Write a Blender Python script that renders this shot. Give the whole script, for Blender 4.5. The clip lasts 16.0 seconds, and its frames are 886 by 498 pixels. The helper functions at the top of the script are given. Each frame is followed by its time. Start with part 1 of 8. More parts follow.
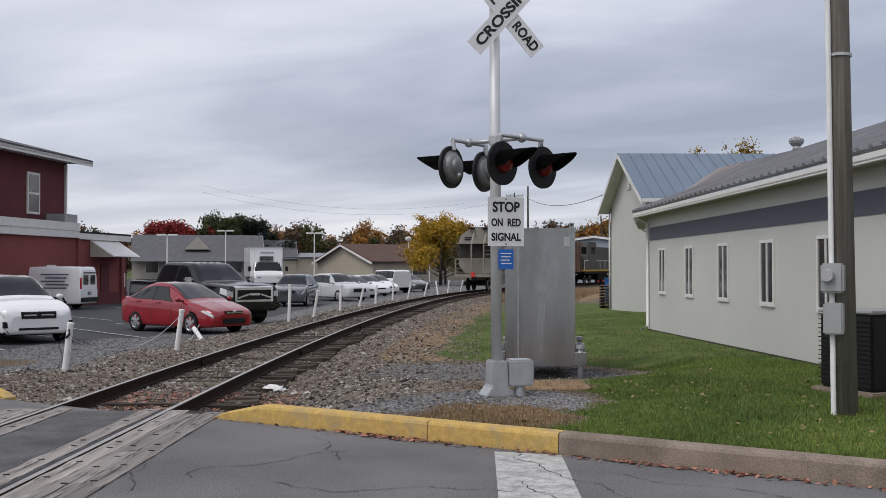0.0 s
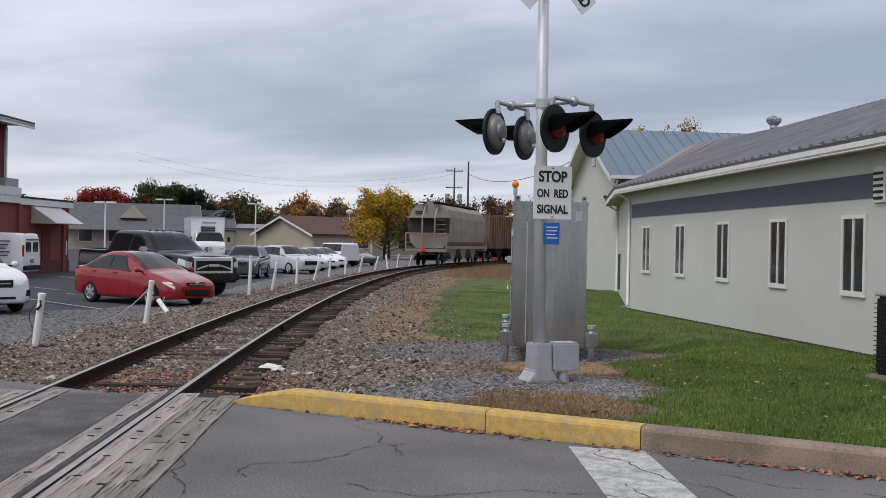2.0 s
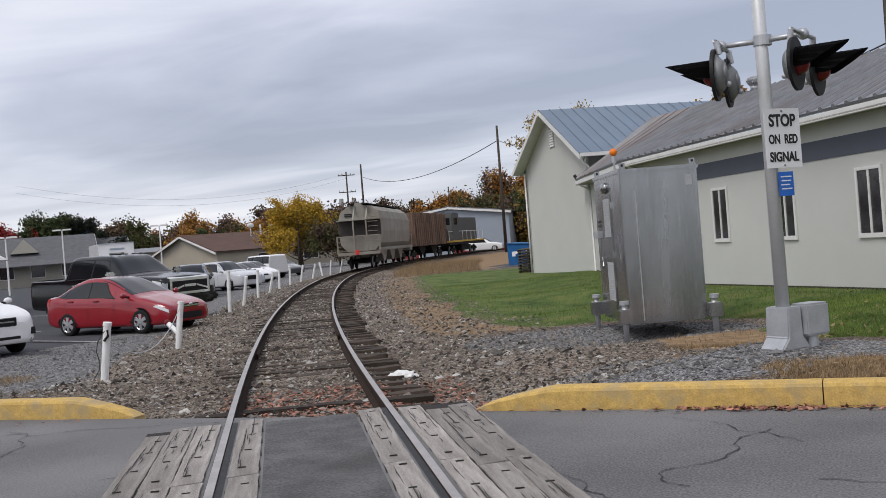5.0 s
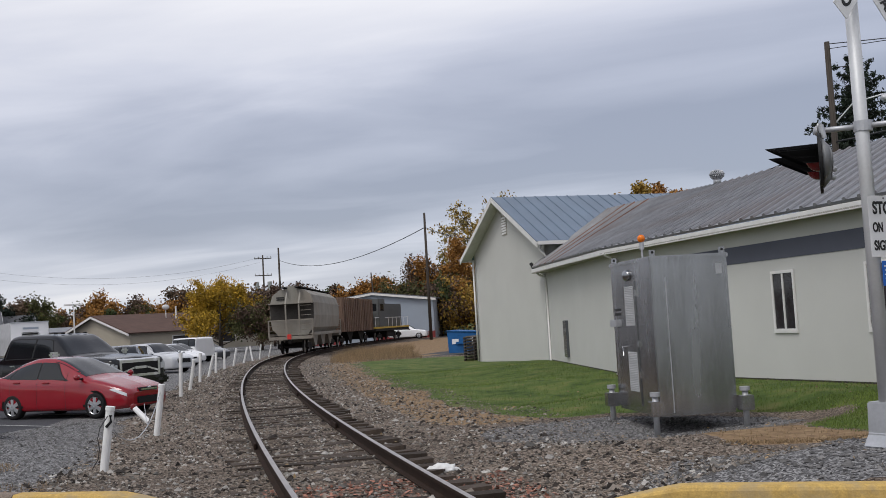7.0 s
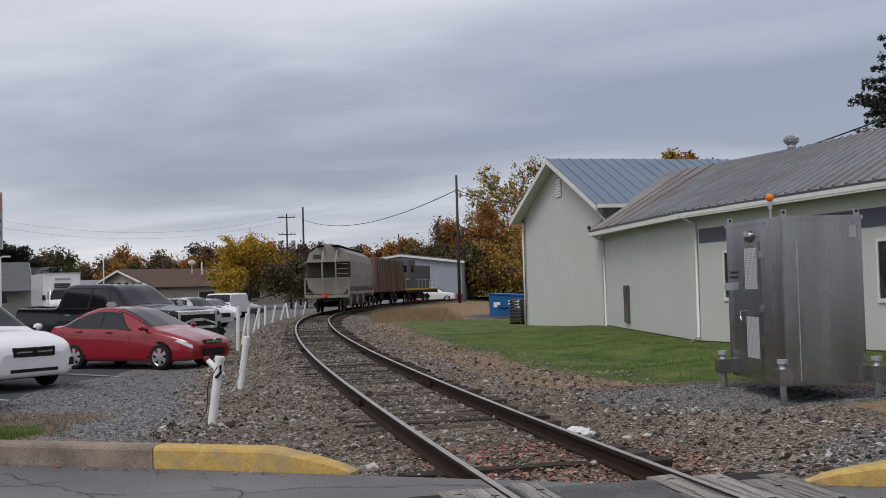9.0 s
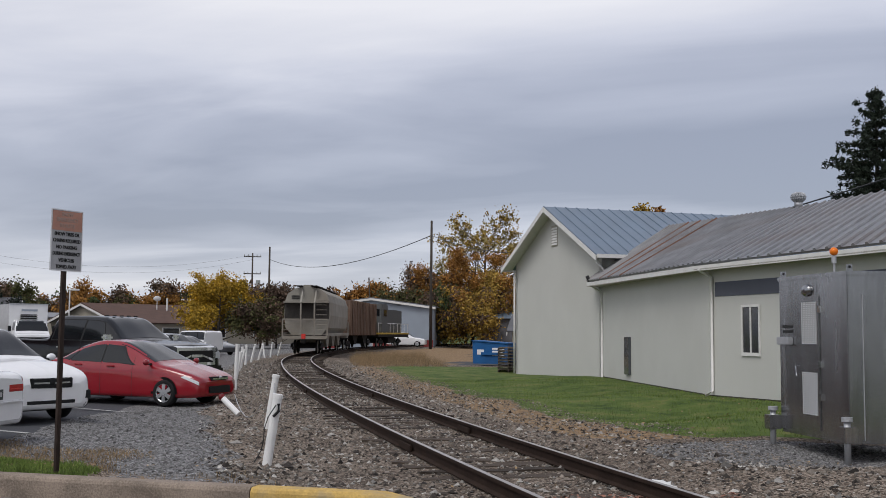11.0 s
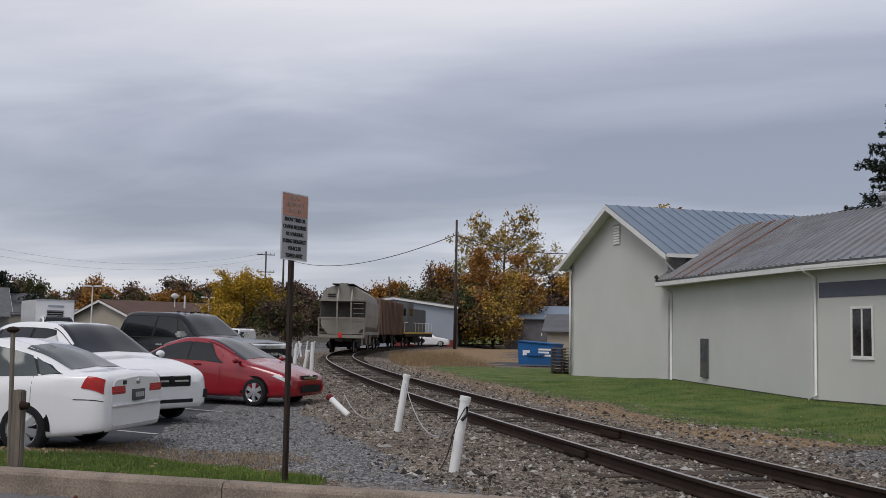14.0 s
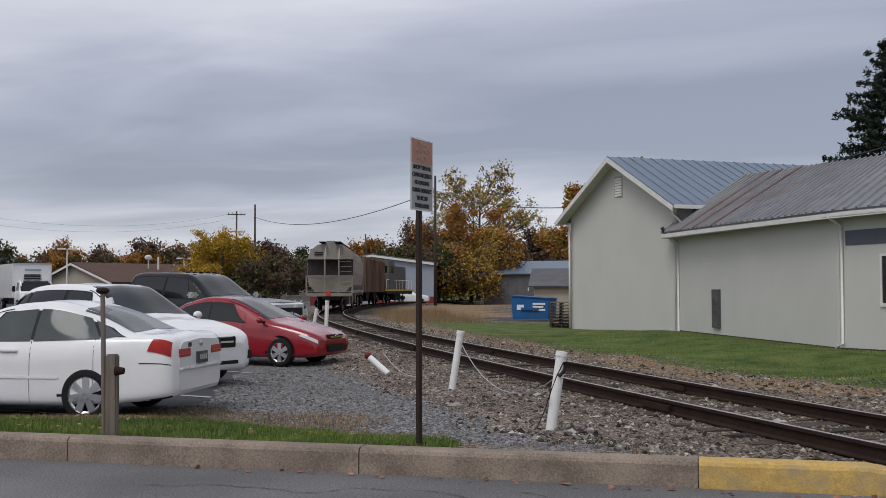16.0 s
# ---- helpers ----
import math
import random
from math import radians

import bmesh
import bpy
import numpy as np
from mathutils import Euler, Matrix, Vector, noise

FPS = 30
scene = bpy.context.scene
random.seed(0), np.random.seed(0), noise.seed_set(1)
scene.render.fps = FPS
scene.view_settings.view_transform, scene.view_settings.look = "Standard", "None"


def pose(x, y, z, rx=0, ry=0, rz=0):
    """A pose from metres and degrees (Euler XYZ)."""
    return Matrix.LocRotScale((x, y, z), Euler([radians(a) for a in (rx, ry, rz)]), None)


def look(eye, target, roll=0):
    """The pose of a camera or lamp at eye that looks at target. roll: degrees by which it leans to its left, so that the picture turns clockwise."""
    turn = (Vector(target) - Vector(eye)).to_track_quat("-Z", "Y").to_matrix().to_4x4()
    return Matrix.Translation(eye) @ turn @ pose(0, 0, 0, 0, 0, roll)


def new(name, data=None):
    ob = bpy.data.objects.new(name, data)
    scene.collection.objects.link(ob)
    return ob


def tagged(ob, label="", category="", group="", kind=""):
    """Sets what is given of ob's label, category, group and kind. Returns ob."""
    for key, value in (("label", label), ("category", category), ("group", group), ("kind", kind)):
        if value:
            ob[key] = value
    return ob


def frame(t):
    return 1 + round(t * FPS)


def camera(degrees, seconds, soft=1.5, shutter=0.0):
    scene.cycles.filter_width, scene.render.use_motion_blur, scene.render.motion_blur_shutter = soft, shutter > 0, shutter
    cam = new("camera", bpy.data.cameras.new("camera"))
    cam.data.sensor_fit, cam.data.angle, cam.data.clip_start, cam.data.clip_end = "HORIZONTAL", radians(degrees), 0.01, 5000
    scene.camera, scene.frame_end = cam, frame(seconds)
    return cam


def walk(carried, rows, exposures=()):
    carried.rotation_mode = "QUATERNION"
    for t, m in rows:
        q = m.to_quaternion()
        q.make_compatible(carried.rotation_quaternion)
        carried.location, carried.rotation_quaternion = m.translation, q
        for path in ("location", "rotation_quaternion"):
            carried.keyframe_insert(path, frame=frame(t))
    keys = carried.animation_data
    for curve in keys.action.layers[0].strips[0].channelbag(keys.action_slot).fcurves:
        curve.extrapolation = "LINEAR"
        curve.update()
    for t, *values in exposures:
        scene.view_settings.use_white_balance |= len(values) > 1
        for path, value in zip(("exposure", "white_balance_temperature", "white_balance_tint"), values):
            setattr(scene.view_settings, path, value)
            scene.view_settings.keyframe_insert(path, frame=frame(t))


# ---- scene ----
cam = camera(45.5, 16.0, soft=0.6)
PATH = [
    (0, (4.763, -3.627, 1.748), (3.693, -1.938, 1.782), 0.0),
    (0.5, (4.441, -3.355, 1.756), (3.427, -1.632, 1.819), 1.5),
    (1, (4.084, -3.374, 1.713), (3.128, -1.617, 1.728), 1.1),
    (1.5, (3.646, -3.381, 1.688), (2.67, -1.637, 1.625), -1.4),
    (2, (3.175, -3.316, 1.722), (2.213, -1.563, 1.709), 1.1),
    (2.5, (2.686, -3.379, 1.676), (1.816, -1.578, 1.675), 0.3),
    (3, (2.126, -3.414, 1.626), (1.265, -1.609, 1.593), -1.0),
    (3.5, (1.405, -3.563, 1.554), (0.522, -1.768, 1.559), 0.4),
    (4, (0.721, -3.488, 1.539), (-0.152, -1.689, 1.498), -1.7),
    (6.3, (-1.885, -3.512, 1.615), (-2.499, -1.609, 1.669), -4.0),
    (6.5, (-2.035, -3.475, 1.631), (-2.647, -1.573, 1.717), -1.4),
    (7, (-2.437, -3.425, 1.623), (-3.034, -1.521, 1.76), -3.3),
    (7.5, (-2.842, -3.33, 1.605), (-3.426, -1.419, 1.689), -3.1),
    (8, (-3.246, -3.232, 1.618), (-3.824, -1.321, 1.735), -1.0),
    (8.5, (-3.685, -3.243, 1.585), (-4.306, -1.344, 1.682), -1.1),
    (9, (-4.046, -3.125, 1.559), (-4.679, -1.229, 1.63), -1.6),
    (9.2, (-4.184, -3.102, 1.55), (-4.822, -1.207, 1.605), -0.2),
    (11.3, (-5.726, -3.115, 1.493), (-6.266, -1.196, 1.66), -0.1),
    (11.5, (-5.866, -3.074, 1.457), (-6.38, -1.148, 1.618), -1.7),
    (12, (-6.247, -3.0, 1.481), (-6.691, -1.055, 1.626), -0.2),
    (12.5, (-6.768, -2.98, 1.495), (-7.137, -1.027, 1.716), 1.0),
    (13, (-7.137, -2.905, 1.454), (-7.563, -0.958, 1.622), -2.5),
    (13.5, (-7.513, -2.84, 1.477), (-8.035, -0.919, 1.673), 0.4),
    (14, (-7.918, -2.891, 1.463), (-8.487, -0.981, 1.621), 1.0),
    (14.5, (-8.327, -2.787, 1.443), (-8.885, -0.867, 1.513), -1.7),
    (15, (-8.714, -2.819, 1.411), (-9.306, -0.911, 1.512), 0.0),
    (15.5, (-9.108, -2.77, 1.391), (-9.667, -0.851, 1.476), -0.8),
    (16, (-9.414, -2.751, 1.424), (-9.923, -0.819, 1.501), -0.1),
]
walk(cam, [(t, look(eye, target, roll)) for t, eye, target, roll in PATH], [(0, 0.08), (2, 0.12), (4, 0.25), (6.5,.10), (9, -0.08), (12.5, 0.02), (14.5, -0.18), (16, -0.12)])
SUN_POWER = 1.5
CLOUD_SHIFT = (0.35, 0.1, 0)
MAST_TURN = 48
LAMP_FACE = -60
CAB_AT, CAB_TURN, CAB_W, CAB_D = (-4.24, 12.62), 25.5, 1.22, 2.0


# ---- world, sun ----
world = bpy.data.worlds.new("overcast_sky")
scene.world = world
world.use_nodes = True
wn, wl = world.node_tree.nodes, world.node_tree.links
wn.clear()


def wnode(kind, **kw):
    n = wn.new(kind)
    for key, value in kw.items():
        n.inputs[key].default_value = value
    return n


w_out = wn.new("ShaderNodeOutputWorld")
w_bg = wn.new("ShaderNodeBackground")
sky = wn.new("ShaderNodeTexSky")
sky.sky_type, sky.sun_disc = "NISHITA", False
sky.sun_elevation, sky.sun_rotation = radians(38), radians(200)
w_tc = wn.new("ShaderNodeTexCoord")
w_sep = wn.new("ShaderNodeSeparateXYZ")
wl.new(w_tc.outputs["Generated"], w_sep.inputs[0])
# the cloud deck is a flat layer: direction over height
w_h = wn.new("ShaderNodeMath"); w_h.operation = "MAXIMUM"; w_h.inputs[1].default_value = 0.02
wl.new(w_sep.outputs["Z"], w_h.inputs[0])
w_add = wn.new("ShaderNodeMath"); w_add.operation = "ADD"; w_add.inputs[1].default_value = 0.10
wl.new(w_h.outputs[0], w_add.inputs[0])
w_dx = wn.new("ShaderNodeMath"); w_dx.operation = "DIVIDE"
w_dy = wn.new("ShaderNodeMath"); w_dy.operation = "DIVIDE"
for n, o in ((w_dx, "X"), (w_dy, "Y")):
    wl.new(w_sep.outputs[o], n.inputs[0]); wl.new(w_add.outputs[0], n.inputs[1])
w_com = wn.new("ShaderNodeCombineXYZ")
wl.new(w_dx.outputs[0], w_com.inputs[0]); wl.new(w_dy.outputs[0], w_com.inputs[1])
w_map = wn.new("ShaderNodeMapping")
w_map.inputs["Rotation"].default_value = (0, 0, radians(-24))
w_map.inputs["Scale"].default_value = (0.30, 0.58, 1)
w_map.inputs["Location"].default_value = CLOUD_SHIFT
wl.new(w_com.outputs[0], w_map.inputs["Vector"])
w_noise = wnode("ShaderNodeTexNoise", Scale=0.75, Detail=9.0, Roughness=0.47, Distortion=0.35)
wl.new(w_map.outputs[0], w_noise.inputs["Vector"])
w_ramp = wn.new("ShaderNodeValToRGB")
cr = w_ramp.color_ramp
cr.elements[0].position, cr.elements[0].color = 0.34, (0.318, 0.338, 0.425, 1)
cr.elements[1].position, cr.elements[1].color = 0.66, (0.88, 0.87, 0.91, 1)
e = cr.elements.new(0.46); e.color = (0.460, 0.480, 0.575, 1)
e = cr.elements.new(0.55); e.color = (0.64, 0.652, 0.740, 1)
w_fine = wnode("ShaderNodeTexNoise", Scale=2.2, Detail=7.0, Roughness=0.5, Distortion=0.9)
wl.new(w_map.outputs[0], w_fine.inputs["Vector"])
w_deck = wn.new("ShaderNodeFloatCurve")
for px_, py_ in ((0.06, 0.56), (0.12, 0.44), (0.17, 0.47), (0.24, 0.56)):
    w_deck.mapping.curves[0].points.new(px_, py_)
w_deck.mapping.curves[0].points[0].location = (0.0, 0.54)
w_deck.mapping.curves[0].points[-1].location = (1.0, 0.55)
w_deck.mapping.update()
wl.new(w_sep.outputs["Z"], w_deck.inputs["Value"])
w_s1 = wn.new("ShaderNodeMath"); w_s1.operation = "MULTIPLY_ADD"; w_s1.inputs[1].default_value = 0.26
wl.new(w_fine.outputs["Fac"], w_s1.inputs[0]); wl.new(w_noise.outputs["Fac"], w_s1.inputs[2])
w_s2 = wn.new("ShaderNodeMath"); w_s2.operation = "ADD"
wl.new(w_s1.outputs[0], w_s2.inputs[0]); wl.new(w_deck.outputs[0], w_s2.inputs[1])
w_s3 = wn.new("ShaderNodeMath"); w_s3.operation = "SUBTRACT"; w_s3.inputs[1].default_value = 0.635
wl.new(w_s2.outputs[0], w_s3.inputs[0])
wl.new(w_s3.outputs[0], w_ramp.inputs[0])
# paler toward the horizon
w_hr = wn.new("ShaderNodeMapRange")
w_hr.inputs["From Min"].default_value, w_hr.inputs["From Max"].default_value = 0.0, 0.075
w_hr.inputs["To Min"].default_value, w_hr.inputs["To Max"].default_value = 0.8, 0.0
wl.new(w_sep.outputs["Z"], w_hr.inputs["Value"])
w_mix = wn.new("ShaderNodeMixRGB")
w_mix.inputs[2].default_value = (0.585, 0.605, 0.69, 1)
wl.new(w_hr.outputs[0], w_mix.inputs[0]); wl.new(w_ramp.outputs[0], w_mix.inputs[1])
# a little of the clear sky above comes through the deck
w_sky = wn.new("ShaderNodeMixRGB"); w_sky.blend_type = "ADD"; w_sky.inputs[0].default_value = 0.02
wl.new(w_mix.outputs[0], w_sky.inputs[1]); wl.new(sky.outputs[0], w_sky.inputs[2])
wl.new(w_sky.outputs[0], w_bg.inputs["Color"])
w_bg.inputs["Strength"].default_value = 0.9
wl.new(w_bg.outputs[0], w_out.inputs[0])

sun = new("sun", bpy.data.lights.new("sun", "SUN"))
sun.data.energy, sun.data.angle, sun.data.color = SUN_POWER, radians(25), (1, 0.97, 0.93)
sun.matrix_world = look((0, 0, 50), (12, 30, 0))


# ---- materials ----
def mat(name, color, rough=0.6, metal=0.0, var=0.25, scale=6.0, fine=60.0, bump=0.15, dark=None, stretch=(1, 1, 1), spec=0.3, grain=0.45, island=0.0, coat=0.0, dirt=0.0, dirt_color=(0.12, 0.10, 0.08)):
    """A surface with variation at two scales; dark: the second colour it drifts to."""
    m = bpy.data.materials.new(name)
    m.use_nodes = True
    nt = m.node_tree
    n, l = nt.nodes, nt.links
    b = n["Principled BSDF"]
    tc = n.new("ShaderNodeTexCoord")
    mp = n.new("ShaderNodeMapping"); mp.inputs["Scale"].default_value = stretch
    l.new(tc.outputs["Object"], mp.inputs["Vector"])
    big = n.new("ShaderNodeTexNoise"); big.inputs["Scale"].default_value, big.inputs["Detail"].default_value = scale, 6
    small = n.new("ShaderNodeTexNoise"); small.inputs["Scale"].default_value, small.inputs["Detail"].default_value = fine, 4
    for t in (big, small):
        l.new(mp.outputs[0], t.inputs["Vector"])
    add = n.new("ShaderNodeMath"); add.operation = "MULTIPLY_ADD"; add.inputs[1].default_value = grain
    l.new(small.outputs["Fac"], add.inputs[0]); l.new(big.outputs["Fac"], add.inputs[2])
    rp = n.new("ShaderNodeMapRange")
    rp.inputs["From Min"].default_value, rp.inputs["From Max"].default_value = 0.275 + 0.5 * grain, 0.725 + 0.5 * grain
    l.new(add.outputs[0], rp.inputs["Value"])
    c2 = dark if dark else tuple(v * (1 - var) for v in color)
    mx = n.new("ShaderNodeMixRGB")
    mx.inputs[1].default_value, mx.inputs[2].default_value = (*c2, 1), (*color, 1)
    l.new(rp.outputs[0], mx.inputs[0])
    last = mx.outputs[0]
    if island:
        g = n.new("ShaderNodeNewGeometry") if island > 0 else n.new("ShaderNodeObjectInfo")
        mr = n.new("ShaderNodeMapRange")
        mr.inputs["To Min"].default_value, mr.inputs["To Max"].default_value = 1 - abs(island), 1 + abs(island)
        l.new(g.outputs["Random Per Island" if island > 0 else "Random"], mr.inputs["Value"])
        hs = n.new("ShaderNodeHueSaturation")
        l.new(mr.outputs[0], hs.inputs["Value"]); l.new(last, hs.inputs["Color"])
        last = hs.outputs[0]
    if dirt:
        dn = n.new("ShaderNodeTexNoise"); dn.inputs["Scale"].default_value, dn.inputs["Detail"].default_value = scale * 0.35, 8
        l.new(mp.outputs[0], dn.inputs["Vector"])
        dr = n.new("ShaderNodeMapRange")
        dr.inputs["From Min"].default_value, dr.inputs["From Max"].default_value = 0.48, 0.72
        dr.inputs["To Max"].default_value = dirt
        l.new(dn.outputs["Fac"], dr.inputs["Value"])
        dm = n.new("ShaderNodeMixRGB"); dm.inputs[2].default_value = (*dirt_color, 1)
        l.new(dr.outputs[0], dm.inputs[0]); l.new(last, dm.inputs[1])
        last = dm.outputs[0]
    l.new(last, b.inputs["Base Color"])
    b.inputs["Metallic"].default_value = metal
    b.inputs["Specular IOR Level"].default_value = spec
    rr = n.new("ShaderNodeMapRange")
    rr.inputs["To Min"].default_value, rr.inputs["To Max"].default_value = max(0.02, rough - 0.1), min(1, rough + 0.1)
    l.new(big.outputs["Fac"], rr.inputs["Value"]); l.new(rr.outputs[0], b.inputs["Roughness"])
    if coat:
        b.inputs["Coat Weight"].default_value, b.inputs["Coat Roughness"].default_value = coat, 0.04
    if bump:
        bp = n.new("ShaderNodeBump"); bp.inputs["Strength"].default_value, bp.inputs["Distance"].default_value = bump, 0.01
        l.new(add.outputs[0], bp.inputs["Height"]); l.new(bp.outputs[0], b.inputs["Normal"])
    return m


def glow(name, color, strength):
    m = mat(name, color, 0.3, bump=0)
    b = m.node_tree.nodes["Principled BSDF"]
    b.inputs["Emission Color"].default_value, b.inputs["Emission Strength"].default_value = (*color, 1), strength
    return m


M = {}
M["asphalt"] = mat("worn_asphalt", (0.190, 0.186, 0.188), 0.88, var=0.55, scale=0.5, fine=60, grain=1.3, bump=0.45, dirt=0.35, dirt_color=(0.235, 0.23, 0.225))
M["fill"] = mat("dark_asphalt_fill", (0.135, 0.132, 0.133), 0.92, var=0.55, scale=3, fine=45, grain=1.2, bump=0.8, dirt=0.7, dirt_color=(0.055, 0.052, 0.05))
M["lot"] = mat("lot_asphalt", (0.075, 0.077, 0.085), 0.9, var=0.35, scale=0.4, fine=90, bump=0.2, dirt=0.3, dirt_color=(0.12, 0.12, 0.12))
M["white_line"] = mat("worn_white_paint", (0.56, 0.56, 0.54), 0.8, var=0.45, scale=13, fine=50, grain=1.0, bump=0.3, dirt=0.9, dirt_color=(0.22, 0.22, 0.22))
M["concrete"] = mat("kerb_concrete", (0.31, 0.25, 0.20), 0.9, var=0.5, scale=3, fine=60, grain=1.0, bump=0.5, dirt=0.5, dirt_color=(0.16, 0.13, 0.105))
M["yellow"] = mat("kerb_yellow_paint", (0.60, 0.40, 0.125), 0.8, var=0.30, scale=14, fine=60, grain=0.9, bump=0.5, dirt=1.0, dirt_color=(0.36, 0.28, 0.16))
M["rail"] = mat("rusty_rail", (0.040, 0.026, 0.020), 0.9, spec=0.12, var=0.45, scale=5, fine=70, bump=0.2)
M["railtop"] = mat("polished_rail_head", (0.46, 0.43, 0.41), 0.42, metal=0.6, var=0.35, scale=4, fine=40, bump=0.05)
M["tie"] = mat("weathered_tie", (0.082, 0.063, 0.050), 0.95, var=0.6, scale=4, fine=50, bump=0.8, stretch=(1, 8, 1), island=-0.35)
M["plank"] = mat("grey_crossing_timber", (0.43, 0.395, 0.37), 0.95, dark=(0.21, 0.19, 0.172), scale=2.5, fine=40, bump=1.0, stretch=(7, 0.5, 1), grain=0.8, island=-0.22, dirt=0.5, dirt_color=(0.10, 0.088, 0.078))
M["gap"] = mat("packed_dark_grit", (0.035, 0.031, 0.028), 0.95, var=0.5, scale=12, fine=60, bump=0.3)
M["stone"] = mat("ballast_stone", (0.225, 0.195, 0.165), 0.95, var=0.45, scale=20, fine=90, bump=0.3, island=0.75)
M["palestone"] = mat("pale_ballast_stone", (0.34, 0.325, 0.30), 0.95, var=0.4, scale=20, fine=90, bump=0.3, island=0.7)
M["darkstone"] = mat("dark_ballast_stone", (0.055, 0.046, 0.040), 0.95, var=0.5, scale=20, fine=90, bump=0.3, island=0.6)
M["gravel"] = mat("grey_gravel_stone", (0.175, 0.170, 0.167), 0.92, var=0.4, scale=20, fine=90, bump=0.3, island=0.5)
M["leaf_litter"] = mat("red_leaf_litter", (0.36, 0.17, 0.12), 0.85, var=0.5, scale=15, fine=60, bump=0.2, island=0.6)
M["grass"] = mat("lawn_blades", (0.175, 0.235, 0.050), 0.8, dark=(0.060, 0.100, 0.022), scale=0.5, fine=12, bump=0, island=0.5)
M["dry"] = mat("dry_grass_blades", (0.29, 0.205, 0.115), 0.85, var=0.4, scale=1.5, fine=12, bump=0, island=0.5)
M["crack"] = mat("asphalt_crack", (0.075, 0.073, 0.073), 0.95, var=0.6, scale=6, fine=40, bump=0)
M["stucco"] = mat("cream_stucco", (0.555, 0.555, 0.525), 0.92, var=0.07, scale=0.7, fine=120, bump=0.25, dirt=0.12, dirt_color=(0.42, 0.40, 0.35))
M["footing"] = mat("damp_footing", (0.06, 0.052, 0.045), 0.95, var=0.4, scale=4, fine=40, bump=0.3)
M["band"] = mat("slate_band_paint", (0.105, 0.112, 0.142), 0.7, var=0.15, scale=2, fine=60, bump=0.1)
M["white"] = mat("white_trim_paint", (0.74, 0.73, 0.71), 0.5, var=0.12, scale=4, fine=50, bump=0.05, dirt=0.2, dirt_color=(0.5, 0.48, 0.44))
M["soffit"] = mat("soffit_paint", (0.40, 0.38, 0.33), 0.8, var=0.15, scale=4, fine=50, bump=0.05)
M["roof"] = mat("grey_metal_roof", (0.215, 0.225, 0.245), 0.42, metal=0.35, var=0.4, scale=0.9, fine=25, bump=0.05, dirt=0.6, dirt_color=(0.15, 0.13, 0.125))
# paler copy of the roof colour, for the light the ribs catch
M["roofrib"] = mat("pale_roof_rib", (0.27, 0.275, 0.29), 0.55, metal=0.15, var=0.4, scale=1.2, fine=25, bump=0.05, dirt=0.6, dirt_color=(0.17, 0.14, 0.13))
M["roof2"] = mat("blue_grey_metal_roof", (0.19, 0.245, 0.315), 0.42, metal=0.35, var=0.2, scale=0.8, fine=25, bump=0.05)
M["roofrust"] = mat("rust_stained_roof_rib", (0.20, 0.105, 0.075), 0.8, var=0.5, scale=1.5, fine=25, bump=0.1, dirt=0.5, dirt_color=(0.21, 0.21, 0.22))
M["galv"] = mat("galvanised_steel", (0.50, 0.51, 0.53), 0.48, metal=0.6, var=0.2, scale=6, fine=40, bump=0.05)
M["castgrey"] = mat("dull_cast_lamp_shell", (0.25, 0.255, 0.26), 0.55, metal=0.5, var=0.25, scale=6, fine=40, bump=0.08)
# upright streaks in the colour stand in for reflections on the sheet metal
M["alu"] = mat("brushed_aluminium", (0.44, 0.445, 0.455), 0.24, metal=0.97, var=0.34, scale=2.6, fine=22, grain=0.6, bump=0.12, stretch=(1, 1, 0.10))
M["mast"] = mat("silver_mast_paint", (0.60, 0.61, 0.62), 0.5, metal=0.3, var=0.15, scale=3, fine=40, bump=0.03)
M["black"] = mat("matt_black_paint", (0.012, 0.012, 0.013), 0.6, var=0.3, scale=8, fine=60, bump=0.05)
M["redlens"] = mat("dark_red_lens", (0.17, 0.012, 0.014), 0.25, var=0.3, scale=10, fine=80, bump=0.1)
M["signwhite"] = mat("reflective_white_sheet", (0.74, 0.74, 0.75), 0.5, var=0.06, scale=3, fine=40, bump=0.02)
M["signblue"] = mat("blue_sign_sheet", (0.02, 0.13, 0.50), 0.45, var=0.1, bump=0.02)
M["signgrey"] = mat("faded_sign_sheet", (0.40, 0.40, 0.41), 0.6, var=0.2, scale=5, fine=50, bump=0.02)
M["signred"] = mat("faded_red_sign_sheet", (0.52, 0.27, 0.20), 0.6, var=0.25, scale=5, fine=50, bump=0.02)
M["signfaint"] = mat("washed_out_sign_ink", (0.42, 0.30, 0.25), 0.6, var=0.2, bump=0)
M["letter"] = mat("black_sign_ink", (0.02, 0.02, 0.02), 0.5, var=0.2, bump=0)
M["pvc"] = mat("white_plastic_pipe", (0.80, 0.80, 0.79), 0.45, var=0.12, scale=5, fine=50, bump=0.03, dirt=0.25, dirt_color=(0.45, 0.42, 0.38))
M["wood"] = mat("weathered_wood", (0.215, 0.180, 0.148), 0.92, var=0.5, scale=4, fine=40, bump=0.5, stretch=(6, 6, 0.5))
M["oldpole"] = mat("silvered_pole_wood", (0.225, 0.205, 0.178), 0.92, dark=(0.11, 0.098, 0.084), scale=3, fine=30, bump=0.6, stretch=(9, 9, 0.35), dirt=0.4, dirt_color=(0.10, 0.105, 0.085))
M["polewood"] = mat("dark_pole_wood", (0.075, 0.062, 0.052), 0.92, var=0.5, scale=3, fine=30, bump=0.5, stretch=(8, 8, 0.4))
M["brownpole"] = mat("bronze_sign_post", (0.045, 0.03, 0.024), 0.6, metal=0.3, var=0.4, scale=6, fine=60, bump=0.1)
